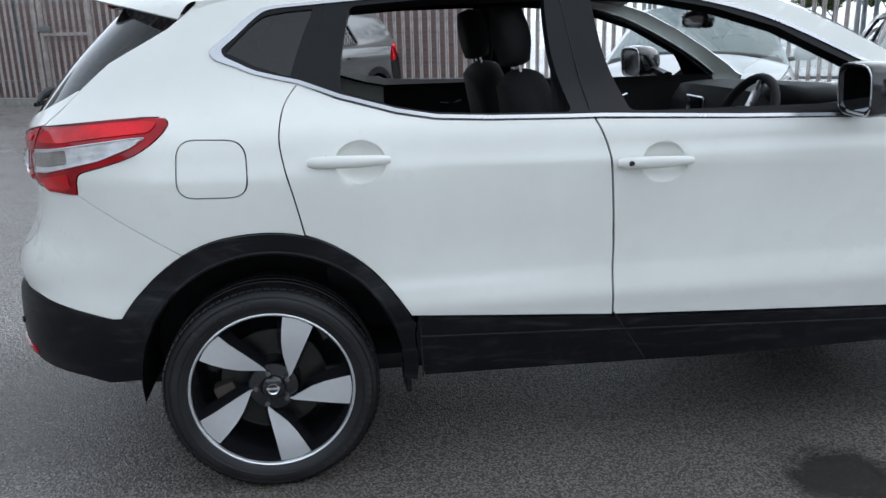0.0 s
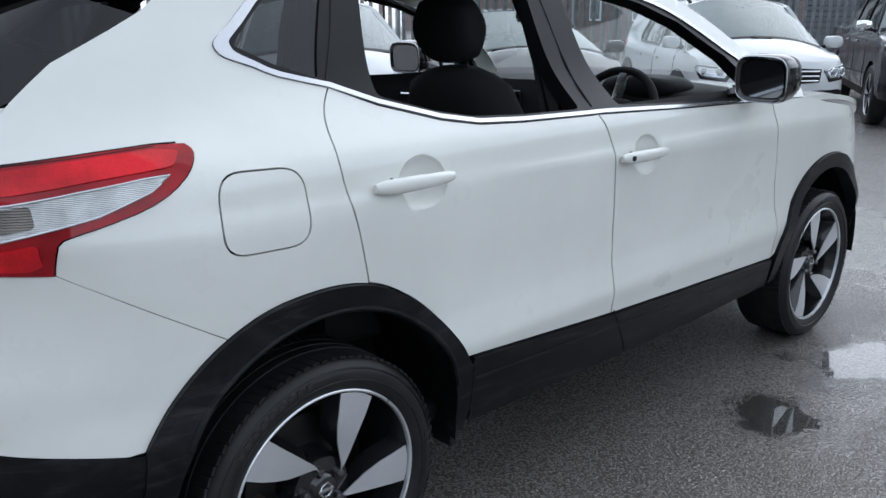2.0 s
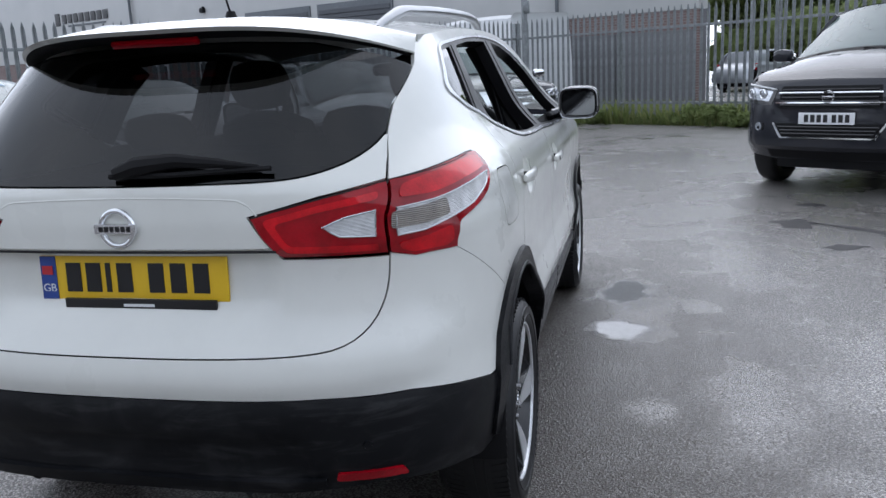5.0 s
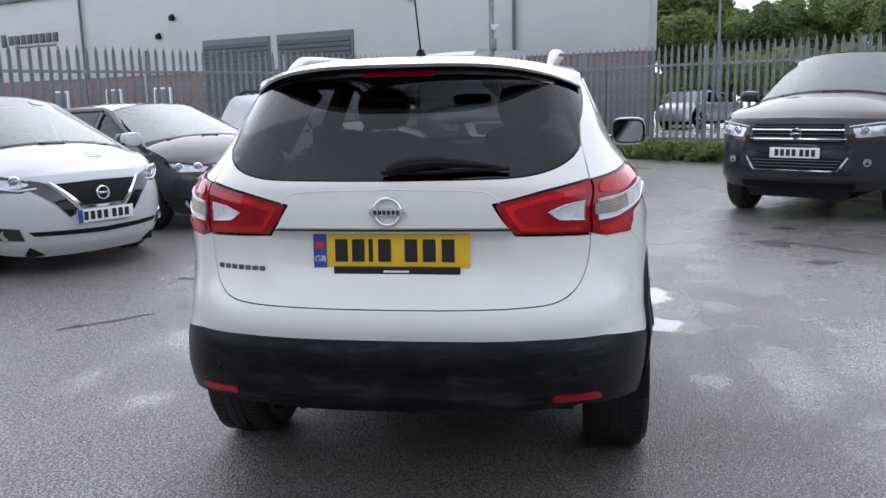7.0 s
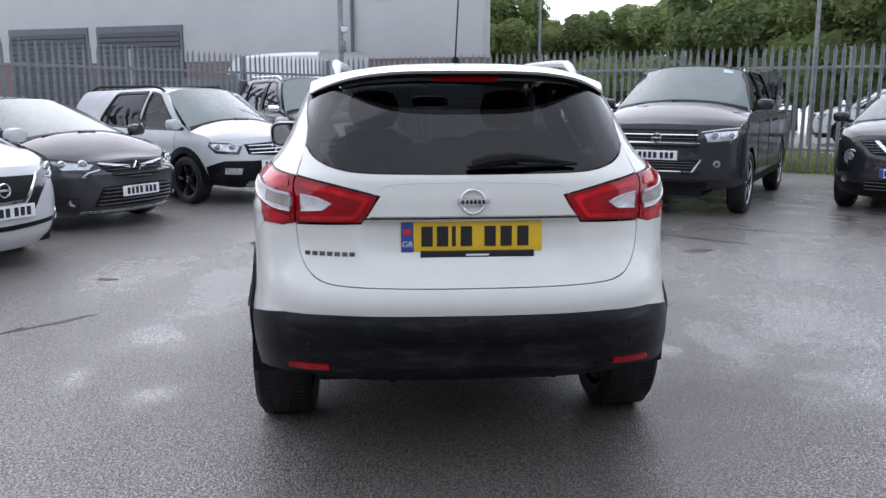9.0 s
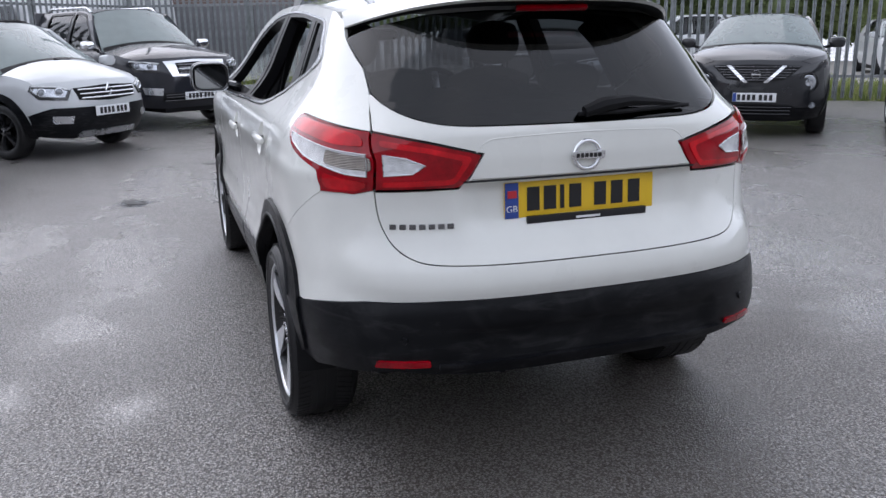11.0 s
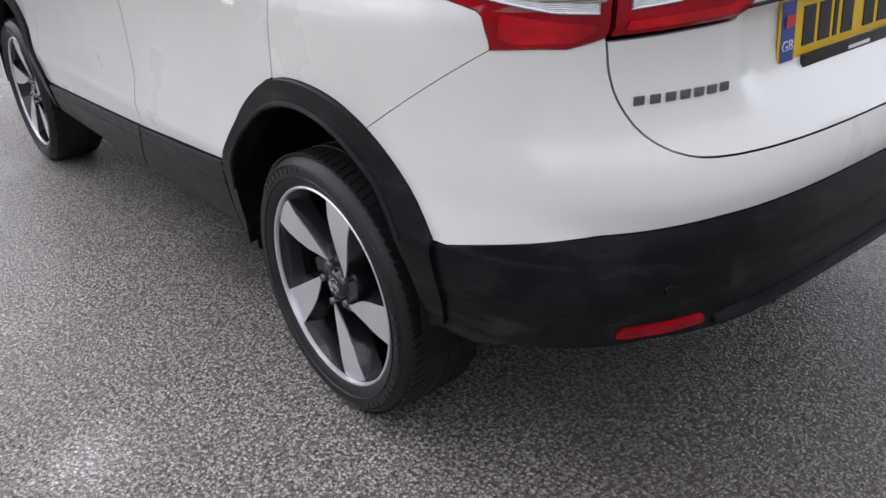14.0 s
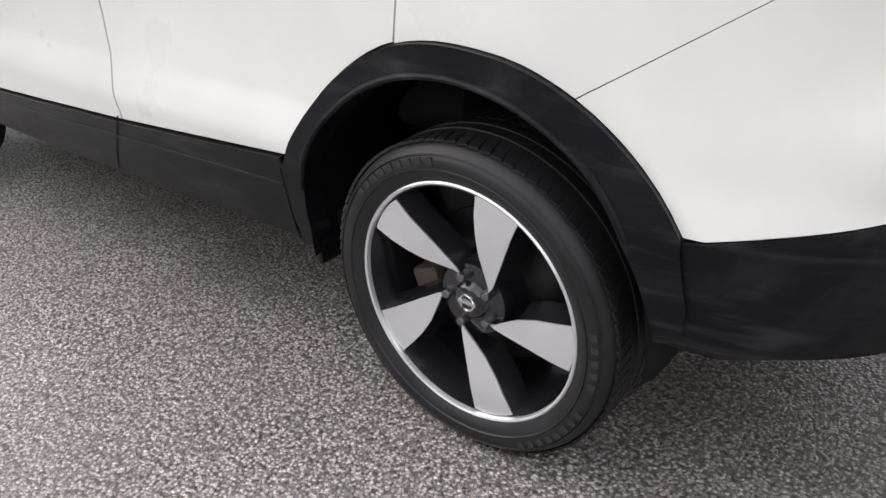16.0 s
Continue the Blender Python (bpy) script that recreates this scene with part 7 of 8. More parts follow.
AUR = dict(W=1.76, H=1.515, wb=2.60, fo=0.93, ro=0.73, nose=0.86, cowl=1.08, belt=1.0, x_cowl=0.10, x_roof=-0.80, x_tail=-2.55, paint=M["white2"], tyre=0.315, clear=0.18, plate=0.55, badge=0.78, blue=True,
           lamp=[("r", 0.50, 0.80), ("r", 0.60, 0.84), ("s", 0.48, 0.88), ("s", 0.48, 0.82), ("s", 0.62, 0.70), ("r", 0.56, 0.70)], fog=(0.74, 0.36),
           face=[("grille", "satin", 0.008, (0, 0.69), (0.46, 0.72), (0.52, 0.79), (0, 0.78)), ("grille_slot", "matt_black", 0.014, (0, 0.715), (0.46, 0.735), (0.47, 0.745), (0, 0.73)), ("grille_slot", "matt_black", 0.014, (0, 0.75), (0.48, 0.765), (0.49, 0.775), (0, 0.765)),
                 ("lower_grille", "matt_black", 0.008, (0, 0.30), (0.50, 0.30), (0.52, 0.43), (0, 0.43))])
parked_car("parked_hatchback", "white hatchback with a slim barred grille", "C", (3.72, -7.57), 137.5, AUR)
XTR = dict(W=1.82, H=1.70, wb=2.705, fo=0.94, ro=0.98, nose=1.0, cowl=1.16, belt=1.10, x_cowl=-0.05, x_roof=-0.85, x_tail=-3.1, paint=M["bronze_paint"], tyre=0.35, clear=0.25, plate=0.62, badge=0.84, cladding=True,
           lamp=[("r", 0.60, 0.93), ("r", 0.70, 0.95), ("s", 0.55, 0.98), ("s", 0.55, 0.92), ("s", 0.66, 0.80), ("r", 0.66, 0.80)], fog=(0.76, 0.46),
           face=[("grille", "matt_black", 0.008, (0, 0.72), (0.34, 0.74), (0.58, 0.93), (0, 0.94)), ("chrome_trim", "chrome", 0.018, (0, 0.735), (0.20, 0.735), (0.36, 0.93), (0.46, 0.93), (0.26, 0.70), (0, 0.70)), ("skid_plate", "satin", 0.014, (0, 0.28), (0.60, 0.30), (0.58, 0.325), (0, 0.31)),
                 ("lower_grille", "matt_black", 0.008, (0, 0.40), (0.58, 0.40), (0.56, 0.53), (0, 0.54))])
parked_car("parked_crossover", "grey green metallic crossover with a chrome V grille", "C", (-1.2, 6.9), 237.5, XTR)


# ---------- corner poles, van, verge, trees ----------
def camera_pole(x, y, h, label, cams=True):
    ob = empty("camera_pole", label, "pole", m=Matrix.Translation((x, y, 0)))
    part("mast", bm_tube([(0, 0, 0), (0, 0, h)], [0.07, 0.055], 12), M["steel"], ob)
    part("foot_plate", bm_box(0.3, 0.3, 0.02, 0.004, m=Matrix.Translation((0, 0, 0.01))), M["steel"], ob)
    if cams:
        part("camera_arm", bm_tube([(0, 0, 3.0), (-0.25, -0.1, 3.05)], 0.025, 8), M["steel"], ob)
        part("camera_dome", bm_lathe([(0, -0.09), (0.06, -0.07), (0.085, -0.02), (0.085, 0.05), (0, 0.06)], 14), M["plate_white"], ob, "white dome camera", 40, Matrix.Translation((-0.27, -0.1, 2.98)) @ Matrix.Rotation(radians(90), 4, 'X'))
        part("junction_box", bm_box(0.18, 0.14, 0.26, 0.02, m=Matrix.Translation((-0.08, -0.05, 2.6))), M["steel"], ob)
    return ob


camera_pole(16.3, 1.17, 6.5, "grey steel pole with a small camera at the fence corner")


def lamp_post(x, y, h, yaw):
    ob = empty("lamp_post", "slim grey street lamp with a short arm", "lamp post", "lamp posts", Matrix.Translation((x, y, 0)) @ Matrix.Rotation(yaw, 4, 'Z'))
    part("mast", bm_tube([(0, 0, 0), (0, 0, h - 0.3), (0.15, 0, h - 0.05), (0.7, 0, h)], [0.08, 0.05, 0.04, 0.035], 8), M["steel"], ob)
    part("lantern", cushion(0.55, 0.2, 0.1, 0.3, Matrix.Translation((0.95, 0, h))), M["steel"], ob, "", 50)


lamp_post(31.5, -6.5, 8.0, 2.6)
lamp_post(20.0, -12.4, 8.0, 2.3)
lamp_post(46.5, 42.5, 8.0, 3.3)


def panel_van():
    ob = empty("panel_van", "white high-roof panel van behind the fence", "van", m=Matrix.Translation((22.2, 3.3, 0)) @ Matrix.Rotation(radians(45), 4, 'Z') @ Matrix.Scale(1.08, 4))
    prof = smooth_line([(2.55, 0.35), (2.60, 0.75), (2.45, 1.02), (1.72, 1.28), (1.30, 1.80), (1.02, 2.28), (0.72, 2.42), (-0.8, 2.48), (-2.55, 2.45), (-2.72, 2.30), (-2.74, 0.40)], 4)
    bm = bmesh.new()
    rows = []
    for y, k in ((-0.99, 0.0), (-0.985, 0.4), (-0.9, 0.9), (-0.6, 1.0), (0, 1.012), (0.6, 1.0), (0.9, 0.9), (0.985, 0.4), (0.99, 0.0)):
        row = []
        for x, z in prof:
            t = max(0.0, (z - 1.3) / 1.2)
            yy = y * (1 - 0.10 * t)
            zz = z if k >= 0.9 else z - (0.16 * (0.9 - k) if z > 2.0 else 0)
            row.append(bm.verts.new((x * (0.985 + 0.015 * min(1, k)), yy, zz)))
        rows.append(row)
    for r, q in zip(rows, rows[1:]):
        for i in range(len(prof) - 1):
            bm.faces.new((r[i], r[i + 1], q[i + 1], q[i]))
    bm.faces.new(rows[0])
    bm.faces.new(rows[-1][::-1])
    bmesh.ops.recalc_face_normals(bm, faces=bm.faces)
    part("body", bm, M["white2"], ob, "white van body", 35)
    scr = [(1.70, -0.80, 1.32), (1.70, 0.80, 1.32), (1.06, 0.72, 2.20), (1.06, -0.72, 2.20)]
    mesh_ob("windscreen", [Vector(v) + Vector((0.035, 0, 0.02)) for v in scr] + [Vector(v) + Vector((0.01, 0, 0)) for v in scr], [[0, 1, 2, 3], [0, 4, 5, 1], [1, 5, 6, 2], [2, 6, 7, 3], [3, 7, 4, 0]], M["dark_glass"], ob, "", 0)
    for s in (1, -1):
        pol = [(1.45, 1.35), (1.05, 1.95), (0.45, 1.98), (0.45, 1.33)]
        part("side_window", bm_prism(pol, 0.02, 0, Matrix.Translation((0, s * 0.975 - 0.01, 0)) @ Matrix.Rotation(radians(-3.5 * s), 4, 'X')), M["dark_glass"], ob, "", 0)
        part("headlamp", cushion(0.3, 0.28, 0.3, 0.3, Matrix.Translation((2.42, s * 0.74, 0.92))), M["headlamp"], ob, "", 50)
        part("door_mirror", cushion(0.12, 0.2, 0.34, 0.3, Matrix.Translation((1.4, s * 1.12, 1.5))), M["matt_black"], ob, "", 50)
        for wx in (1.75, -1.6):
            w = empty("wheel", "", "")
            w.parent = ob
            wheel_parts(w, 0, 20, width=0.22, r_tyre=0.34, r_rim=0.22, style="bar", facing=-s, centre=(wx, -s * 0.985, 0.34), low=True)
    part("grille", bm_box(0.06, 1.1, 0.3, 0.03, m=Matrix.Translation((2.56, 0, 0.82))), M["matt_black"], ob)
    part("front_bumper", bm_box(0.16, 1.9, 0.24, 0.05, m=Matrix.Translation((2.56, 0, 0.46))), M["cladding"], ob)


M["dark_glass"] = plain("dark_window_glass", (0.03, 0.035, 0.04), 0.06, Coat_Weight=0.4)
panel_van()


def leaf_mat(name, a, b, c):
    m = Nodes(name)
    g = m.t.nodes.new("ShaderNodeNewGeometry")
    col = m.ramp(g.outputs["Random Per Island"], (0.0, a), (0.5, b), (1.0, c))
    var = m.noise(0.5, 3.0)
    tint = m.mix(m.grey(var, 0.35, 0.7), col, b)
    m.set(Base_Color=tint, Roughness=0.55, Specular_IOR_Level=0.35)
    # leaves let light through
    tr = m.add("ShaderNodeBsdfTranslucent", Color=tint)
    mx = m.t.nodes.new("ShaderNodeMixShader")
    mx.inputs[0].default_value = 0.55
    m.link(m.bsdf.outputs[0], mx.inputs[1])
    m.link(tr.outputs[0], mx.inputs[2])
    m.link(mx.outputs[0], m.t.nodes["Material Output"].inputs["Surface"])
    return m.mat


M["leaf"] = leaf_mat("green_leaves", (0.19, 0.235, 0.085), (0.25, 0.31, 0.115), (0.32, 0.38, 0.16))
M["leaf_dark"] = leaf_mat("dark_green_leaves", (0.14, 0.185, 0.075), (0.19, 0.245, 0.10), (0.25, 0.305, 0.135))
M["grass"] = leaf_mat("rough_grass", (0.13, 0.18, 0.055), (0.24, 0.29, 0.095), (0.38, 0.37, 0.17))
M["bark"] = plain("grey_brown_bark", (0.08, 0.065, 0.05), 0.9, 0.0, 0.6, 30.0, 0.4)


def leaf_cloud(rng, blobs, count, size):
    """Bent leaf clumps strewn over lumpy blobs, densest near their skins."""
    verts, faces = [], []
    total = sum(b[3] ** 2 for b in blobs)
    # uneven leafy hearts keep the crowns from being hollow
    for bx, by, bz, br in blobs:
        k, nu, nv = len(verts), 12, 8
        for j in range(nv + 1):
            for i in range(nu):
                d = Vector((math.cos(i * math.tau / nu) * math.sin(j * math.pi / nv), math.sin(i * math.tau / nu) * math.sin(j * math.pi / nv), math.cos(j * math.pi / nv)))
                r = br * 0.74 * (1 + 0.7 * noise.noise(d * 2.3 + Vector((bx, by, bz))))
                verts.append(Vector((bx, by, bz)) + d * r)
        for j in range(nv):
            for i in range(nu):
                faces.append([k + j * nu + i, k + j * nu + (i + 1) % nu, k + (j + 1) * nu + (i + 1) % nu, k + (j + 1) * nu + i])
    for bx, by, bz, br in blobs:
        for _ in range(int(count * br * br / total)):
            d = Vector((rng.gauss(0, 1), rng.gauss(0, 1), rng.gauss(0, 1))).normalized()
            r = br * (0.45 + 0.62 * rng.random() ** 0.6)
            p = Vector((bx, by, bz)) + Vector((d.x, d.y, d.z * 0.85)) * r
            s = size * rng.uniform(0.5, 1.3)
            a = Vector((rng.gauss(0, 1), rng.gauss(0, 1), rng.gauss(0, 0.6))).normalized()
            n = (d + Vector((rng.gauss(0, 0.6), rng.gauss(0, 0.6), 1.1 + rng.gauss(0, 0.5)))).normalized()
            b = n.cross(a).normalized()
            a = b.cross(n)
            k = len(verts)
            verts += [p - a * s, p + b * s * 0.45 + n * s * 0.12, p + a * s, p - b * s * 0.45 + n * s * 0.12]
            faces += [[k, k + 1, k + 2], [k, k + 2, k + 3]]
    return verts, faces


def tree(x, y, h, spread, seed, leaf="leaf", count=13000, size=0.14, bare=0.2):
    rng = random.Random(seed)
    ob = empty("tree", "leafy green tree beyond the fence", "tree", "trees", Matrix.Translation((x, y, 0)))
    bm = bm_tube([(0, 0, -0.1), (0.05, 0.03, h * 0.25), (-0.05, 0.08, h * 0.5), (0.02, 0, h * 0.8)], [0.16, 0.12, 0.08, 0.03], 8)
    blobs = []
    trunk = part("trunk", bm, M["bark"], ob)
    for i in range(9):
        a = i * 2.4 + rng.random()
        z0 = h * rng.uniform(bare, 0.62)
        r = spread * rng.uniform(0.45, 0.95)
        z1 = min(h * 0.9, z0 + h * rng.uniform(0.1, 0.35))
        tip = (r * math.cos(a), r * math.sin(a), z1)
        part("limb", bm_tube([(0, 0, z0), (tip[0] * 0.5, tip[1] * 0.5, (z0 + z1) / 2 + 0.1), tip], [0.055, 0.035, 0.012], 6), M["bark"], ob)
        blobs.append((*tip, spread * rng.uniform(0.32, 0.55)))
    blobs.append((0, 0, h * 0.86, spread * 0.5))
    blobs.append((rng.uniform(-0.5, 0.5), rng.uniform(-0.5, 0.5), h * 0.62, spread * 0.7))
    v, f = leaf_cloud(rng, blobs, count, size)
    tagged(mesh_ob("crown", v, f, M[leaf], ob, "", 0), kind="stuff")


k = 0
for az, dist, h, spread in ((-8.2, 46, 7.4, 2.6), (-11.5, 50, 5.9, 2.4), (-14.2, 48, 5.5, 2.5), (-17.0, 50, 6.4, 2.7), (-20.5, 44, 6.0, 2.4), (-23.5, 42, 7.6, 2.9), (-27.5, 40, 7.0, 2.8), (-31.5, 38, 7.4, 2.8), (-36, 37, 7.8, 3.0),
                            (-40.5, 36, 7.2, 2.8), (-45.5, 35, 7.8, 3.0), (-51, 34, 7.6, 3.0), (-57, 34, 8.2, 3.1), (-64, 34, 8.0, 3.2)):
    k += 1
    tree(-3.4 + dist * math.cos(radians(az)), 0.3 + dist * math.sin(radians(az)), h, spread, k, "leaf" if k % 3 else "leaf_dark")
for az, dist, h, spread in ((36.5, 92, 12.2, 3.2), (38.6, 90, 13.6, 3.6), (41.0, 88, 14.6, 4.0), (43.2, 90, 14.0, 3.8), (45.2, 88, 12.6, 3.4), (47.6, 90, 11.2, 3.6), (50.0, 88, 10.0, 3.4), (52.6, 86, 8.8, 3.4), (55.5, 86, 8.6, 3.4)):
    k += 1
    tree(-1.7 + dist * math.cos(radians(az)), -1.7 + dist * math.sin(radians(az)), h, spread, k, "leaf_dark", 9000, 0.26, 0.05)


def hedge(a, b, h, seed, label, leaf="leaf"):
    rng = random.Random(seed)
    a, b = Vector((*a, 0)), Vector((*b, 0))
    n = int((b - a).length / 0.9)
    blobs = [(*(a.lerp(b, (i + rng.random()) / n) + Vector((rng.uniform(-0.4, 0.4), rng.uniform(-0.4, 0.4), 0))).xy, h * rng.uniform(0.35, 0.7), h * rng.uniform(0.35, 0.5)) for i in range(n)]
    v, f = leaf_cloud(rng, blobs, n * 700, 0.10)
    tagged(mesh_ob("hedge", v, f, M[leaf], None, "", 0), label, "hedge", kind="stuff")


hedge((41, -6), (34, -13), 3.2, 91, "rough green hedge beyond the far car park")
hedge((34, -13), (24, -24), 3.4, 92, "rough green hedge beyond the far car park", "leaf_dark")
hedge((24, -24), (12, -30), 3.6, 93, "rough green hedge beyond the far car park")


def blades(name, label, a, b, width, count, h0, h1, seed, out=0.0):
    """Grass and weeds in a strip along a line."""
    rng = random.Random(seed)
    a, b = Vector((*a, 0)), Vector((*b, 0))
    d = (b - a).normalized()
    nrm = Vector((-d.y, d.x, 0))
    verts, faces = [], []
    for _ in range(count):
        t = rng.random()
        clump = 0.5 + 0.5 * noise.noise(Vector((t * 14, seed, 0)))
        p = a.lerp(b, t) + nrm * (out + rng.uniform(-0.5, 0.5) * width)
        h = rng.uniform(h0, h1) * (0.35 + 1.1 * clump)
        w = rng.uniform(0.008, 0.02) + 0.02 * h * (rng.random() < 0.25)
        side = Vector((rng.gauss(0, 1), rng.gauss(0, 1), 0)).normalized()
        lean = Vector((rng.gauss(0, 0.25), rng.gauss(0, 0.25), 1)) * h
        k = len(verts)
        verts += [p - side * w, p + side * w, p + side * w * 0.8 + lean * 0.55, p - side * w * 0.8 + lean * 0.55, p + lean + Vector((lean.x, lean.y, -0.1 * h)) * 0.5]
        faces += [[k, k + 1, k + 2, k + 3], [k + 3, k + 2, k + 4]]
    tagged(mesh_ob(name, verts, faces, M["grass"], None, "", 0), label, "weeds", kind="stuff")


C, E_ = Vector(CORNER), Vector(RIGHT_END)
OUT = Vector((0.816, -0.577))
blades("weeds", "green weeds along the foot of the fence", C.lerp(E_, 0.02), C.lerp(E_, 0.35), 0.7, 5200, 0.12, 0.5, 5, 0.12)
blades("weeds", "low grass along the foot of the fence", C.lerp(E_, 0.35), C.lerp(E_, 0.95), 0.5, 3600, 0.05, 0.2, 6, 0.2)
blades("verge_grass", "rough pale grass verge behind the fence", C.lerp(E_, 0.01) + OUT * 1.5, C.lerp(E_, 0.98) + OUT * 1.5, 2.4, 15000, 0.10, 0.5, 7)
# pale concrete of the neighbouring yard
yard = [C.lerp(E_, 0.0) + OUT * 2.9, C.lerp(E_, 1.25) + OUT * 2.9, C.lerp(E_, 1.25) + OUT * 17, C.lerp(E_, 0.12) + OUT * 17]
tagged(mesh_ob("pavement", [(p.x, p.y, 0.012) for p in yard] + [(p.x, p.y, -0.05) for p in yard], [[0, 1, 2, 3], [0, 4, 5, 1], [1, 5, 6, 2], [2, 6, 7, 3], [3, 7, 4, 0]], M["concrete"]), "pale concrete yard beyond the fence", "pavement", kind="structure")


def bush(x, y, r, seed):
    rng = random.Random(seed)
    v, f = leaf_cloud(rng, [(x + rng.uniform(-r, r), y + rng.uniform(-r, r), r * rng.uniform(0.3, 0.9), r * rng.uniform(0.4, 0.7)) for _ in range(5)], 900, 0.05)
    tagged(mesh_ob("shrub", v, f, M["leaf"], None, "", 0), "small leafy shrub growing through the fence", "shrub", kind="stuff")


for i, (t, r) in enumerate(((0.107, 0.32), (0.205, 0.36), (0.222, 0.38), (0.245, 0.26), (0.262, 0.30), (0.285, 0.26), (0.15, 0.16), (0.18, 0.2), (0.05, 0.2))):
    p = C.lerp(E_, t)
    bush(p.x - 0.05, p.y + 0.05, r, 40 + i)


def fence_sign():
    p = C.lerp(E_, 0.60)
    d = (E_ - C).normalized()
    ob = empty("fence_sign", "small white sign with dark bars on the fence", "sign", m=Matrix.Translation((p.x - 0.09, p.y + 0.06, 1.98)) @ Matrix.Rotation(math.atan2(d.y, d.x), 4, 'Z'))
    part("board", bm_box(0.75, 0.012, 0.26, 0.004), M["plate_white"], ob)
    for i in range(7):
        part("letter_bar", bm_box(0.065, 0.004, 0.10, 0, m=Matrix.Translation((-0.27 + i * 0.09, -0.008, 0.03))), M["ink"], ob)


fence_sign()
FAR_A = dict(LEAF, sticker=None, bonnet_mark=False, paint=M["silver_paint"], H=1.50)
FAR_B = dict(XTR, paint=M["white2"])
parked_car("far_car", "silver hatchback in the car park beyond the fence", "FL", (33.5, -6.2), 320, FAR_A)
parked_car("far_car", "white crossover in the car park beyond the fence", "FL", (19.6, -13.3), 62, FAR_B)
parked_car("far_car", "dark hatchback in the car park beyond the fence", "FL", (26.5, -9.8), 318, dict(CLIO, paint=M["dark_grey_paint"]))
parked_car("far_car", "white hatchback in the car park beyond the fence", "FL", (13.2, -18.0), 145, dict(AUR))

# brick wall behind the weathered fence
BW0, BW1 = Vector((*FAR, 0)) + Vector((0.6, 1.1, 0)), Vector((*BEND, 0)) + Vector((-4.5, 2.6, 0))
bwd = BW1 - BW0
bw = part("brick_wall", bm_box(bwd.length, 0.24, 3.6, 0.01, m=Matrix.Translation((bwd.length / 2, 0, 1.8))), M["light_brick"], None, "", 0, Matrix.Translation(BW0) @ Matrix.Rotation(math.atan2(bwd.y, bwd.x), 4, 'Z'))
tagged(bw, "red brick wall behind the fence", "wall", kind="structure")
kb = part("kerb", bm_box((Vector(BEND) - Vector(FAR)).length, 0.16, 0.14, 0.01, m=Matrix.Translation(((Vector(BEND) - Vector(FAR)).length / 2, -0.12, 0.06))), M["concrete"], None, "", 0,
          Matrix.Translation((*FAR, 0)) @ Matrix.Rotation(math.atan2(BEND[1] - FAR[1], BEND[0] - FAR[0]), 4, 'Z'))
tagged(kb, "concrete kerb under the fence", "kerb", kind="structure")


# unseen plain walls added to block low sky and darken the car's reflections
M["unseen_wall"] = plain("unseen_wall_grey", (0.30, 0.30, 0.295), 0.85, 0.0, 0.3, 60.0, 0.12)
for nm, a, b, hh in (("unseen_wall_west", (-11.5, -20.0), (-11.5, 16.5), 6.0), ("unseen_wall_south", (-11.3, -20.0), (4.2, -20.0), 2.4)):
    a, b = Vector((*a, 0)), Vector((*b, 0))
    wall = part(nm, bm_box((b - a).length, 0.3, hh, 0.01, m=Matrix.Translation(((b - a).length / 2, 0, hh / 2))), M["unseen_wall"], None, "", 0, Matrix.Translation(a) @ Matrix.Rotation(math.atan2((b - a).y, (b - a).x), 4, 'Z'))
    tagged(wall, "unseen plain grey wall added to darken reflections", "wall", kind="structure")


# covers and patches in the tarmac
def irregular(rng, rx, ry, n=22):
    return [(rx * math.cos(i * math.tau / n) * rng.uniform(0.6, 1.2), ry * math.sin(i * math.tau / n) * rng.uniform(0.35, 1.3)) for i in range(n)]


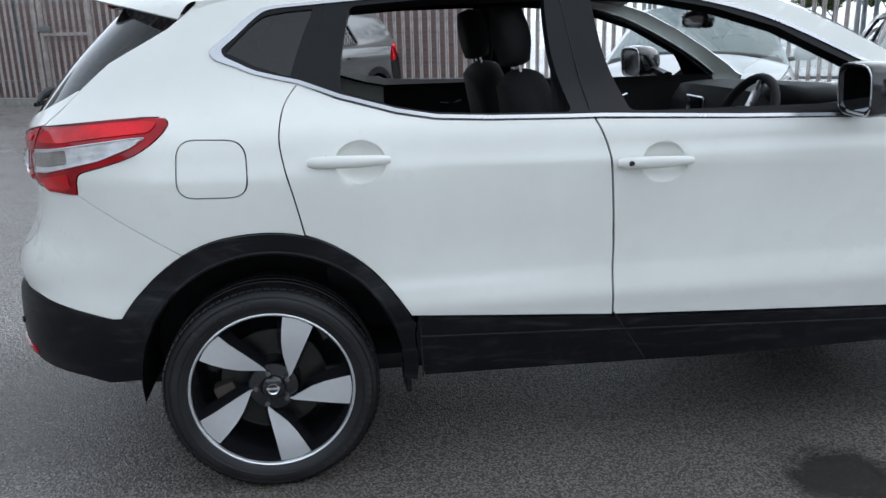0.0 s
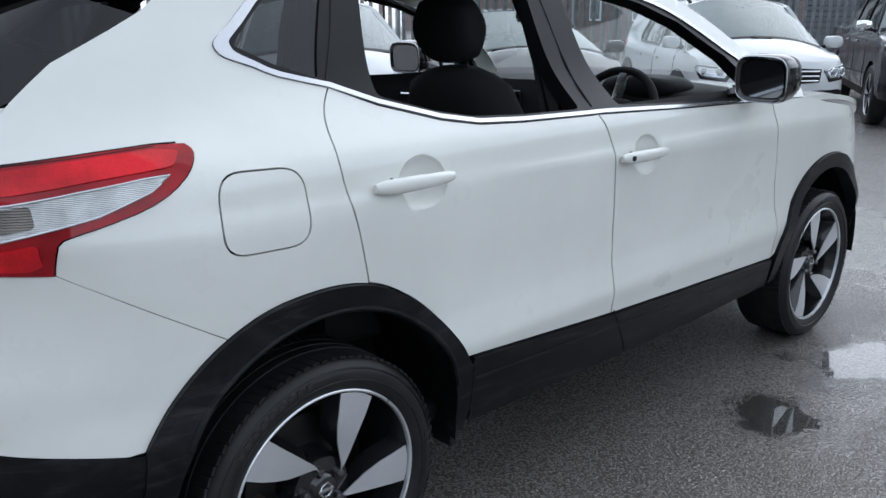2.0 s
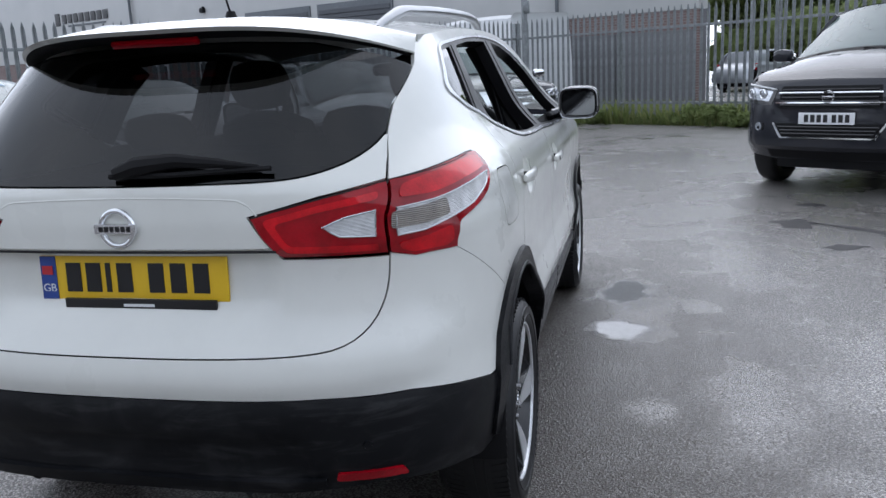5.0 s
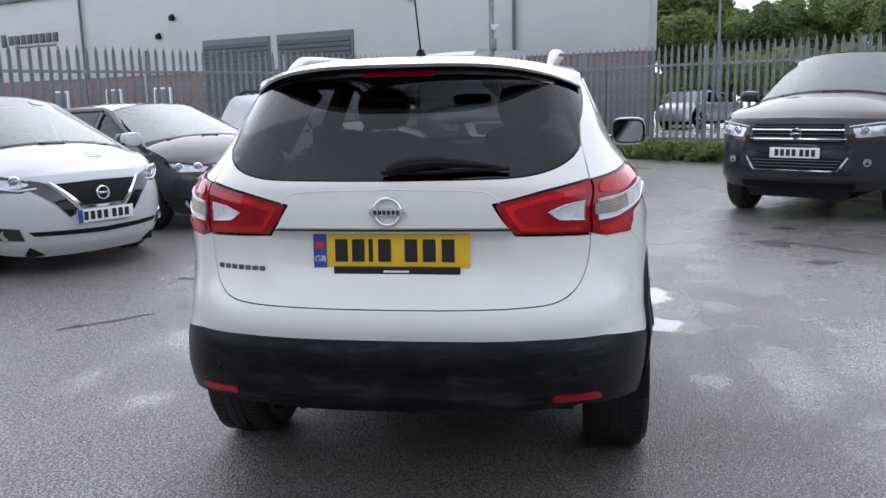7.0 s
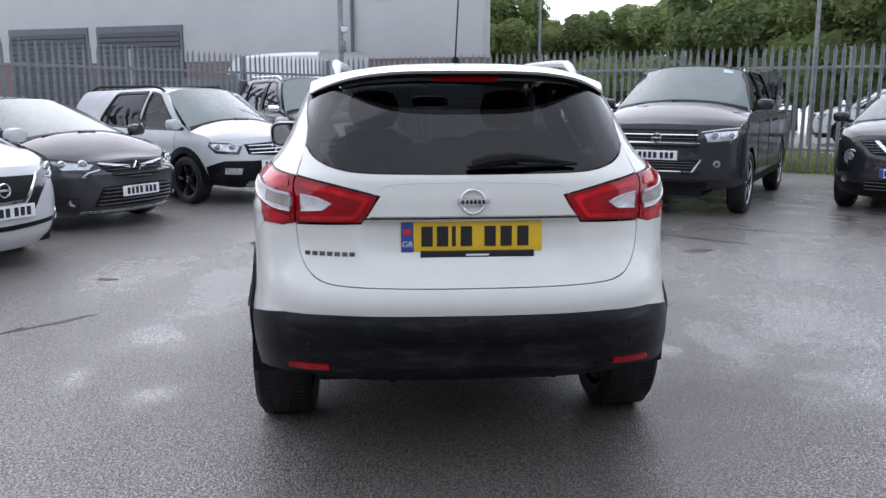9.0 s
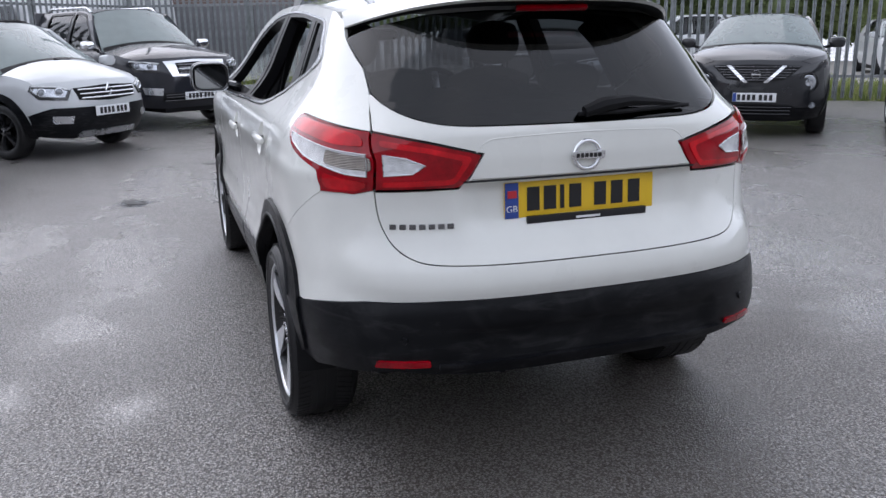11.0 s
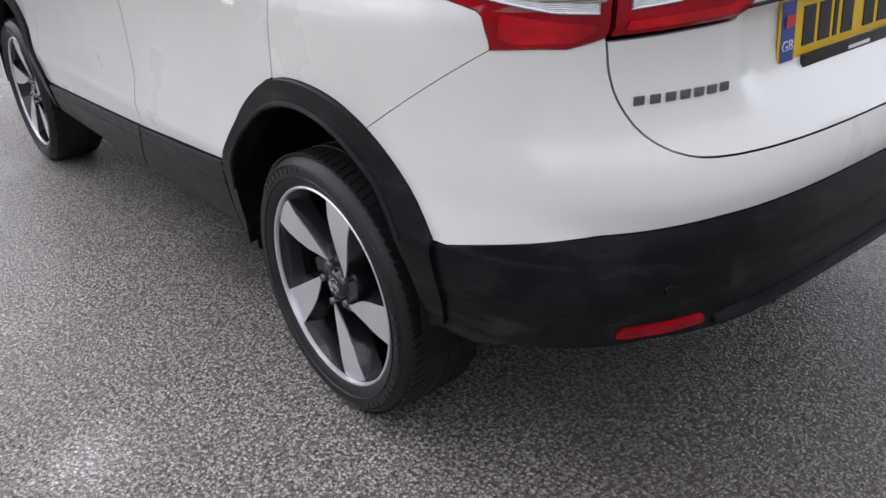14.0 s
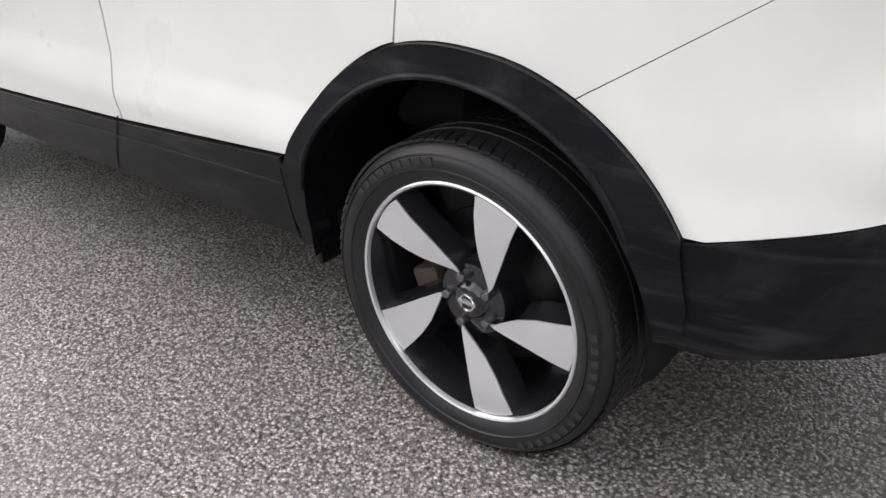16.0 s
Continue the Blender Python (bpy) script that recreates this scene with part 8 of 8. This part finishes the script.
M["patch"] = plain("dark_smooth_tarmac", (0.030, 0.029, 0.029), 0.55, 0.0, 0.6, 160.0, 0.5)
for i, (x, y, rx, ry, yaw) in enumerate(((4.64, -2.49, 0.24, 0.17, 165), (4.40, -2.93, 0.50, 0.055, -134), (4.91, -3.70, 0.27, 0.05, -123), (3.75, -2.69, 0.10, 0.14, 0), (5.53, -2.79, 0.14, 0.10, -109), (6.4, 0.6, 0.22, 0.08, 60), (1.61, 2.41, 0.31, 0.03, -45), (1.42, 2.62, 0.08, 0.02, -30), (4.5, 1.5, 0.16, 0.07, 30), (2.9, 2.5, 0.10, 0.05, 70))):
    rng = random.Random(60 + i)
    o = irregular(rng, rx, ry)
    v = [(a, b, 0.003) for a, b in o] + [(a * 1.03, b * 1.03, -0.01) for a, b in o]
    n = len(o)
    f = [list(range(n))] + [[j, j + n, (j + 1) % n + n, (j + 1) % n][::-1] for j in range(n)]
    tagged(mesh_ob("tarmac_patch", v, f, M["patch"], None, "", 0, Matrix.Translation((x, y, 0)) @ Matrix.Rotation(radians(yaw), 4, 'Z')), "dark worn patch in the tarmac", "patch", "tarmac patches", "structure")


# a gate in the weathered fence
g_at = Vector((-5.07, 14.36, 0))
gate_yaw = math.atan2(BEND[1] - FAR[1], BEND[0] - FAR[0])
yard_gate = empty("fence_gate", "weathered steel gate frame with a latch in the fence", "gate", m=Matrix.Translation(g_at) @ Matrix.Rotation(gate_yaw, 4, 'Z') @ Matrix.Translation((0, -0.14, 0)))
for gx in (-0.06, 0.06, 1.15):
    part("gate_post", bm_box(0.07, 0.07, 2.3, 0.005, m=Matrix.Translation((gx, 0, 1.2))), M["weathered"], yard_gate)
for gz in (0.32, 1.35):
    part("gate_rail", bm_box(1.1, 0.05, 0.06, 0.005, m=Matrix.Translation((0.6, 0, gz))), M["weathered"], yard_gate)
part("latch", bm_box(0.3, 0.05, 0.10, 0.01, m=Matrix.Translation((0.15, -0.05, 1.45))), M["steel"], yard_gate, "steel latch box")
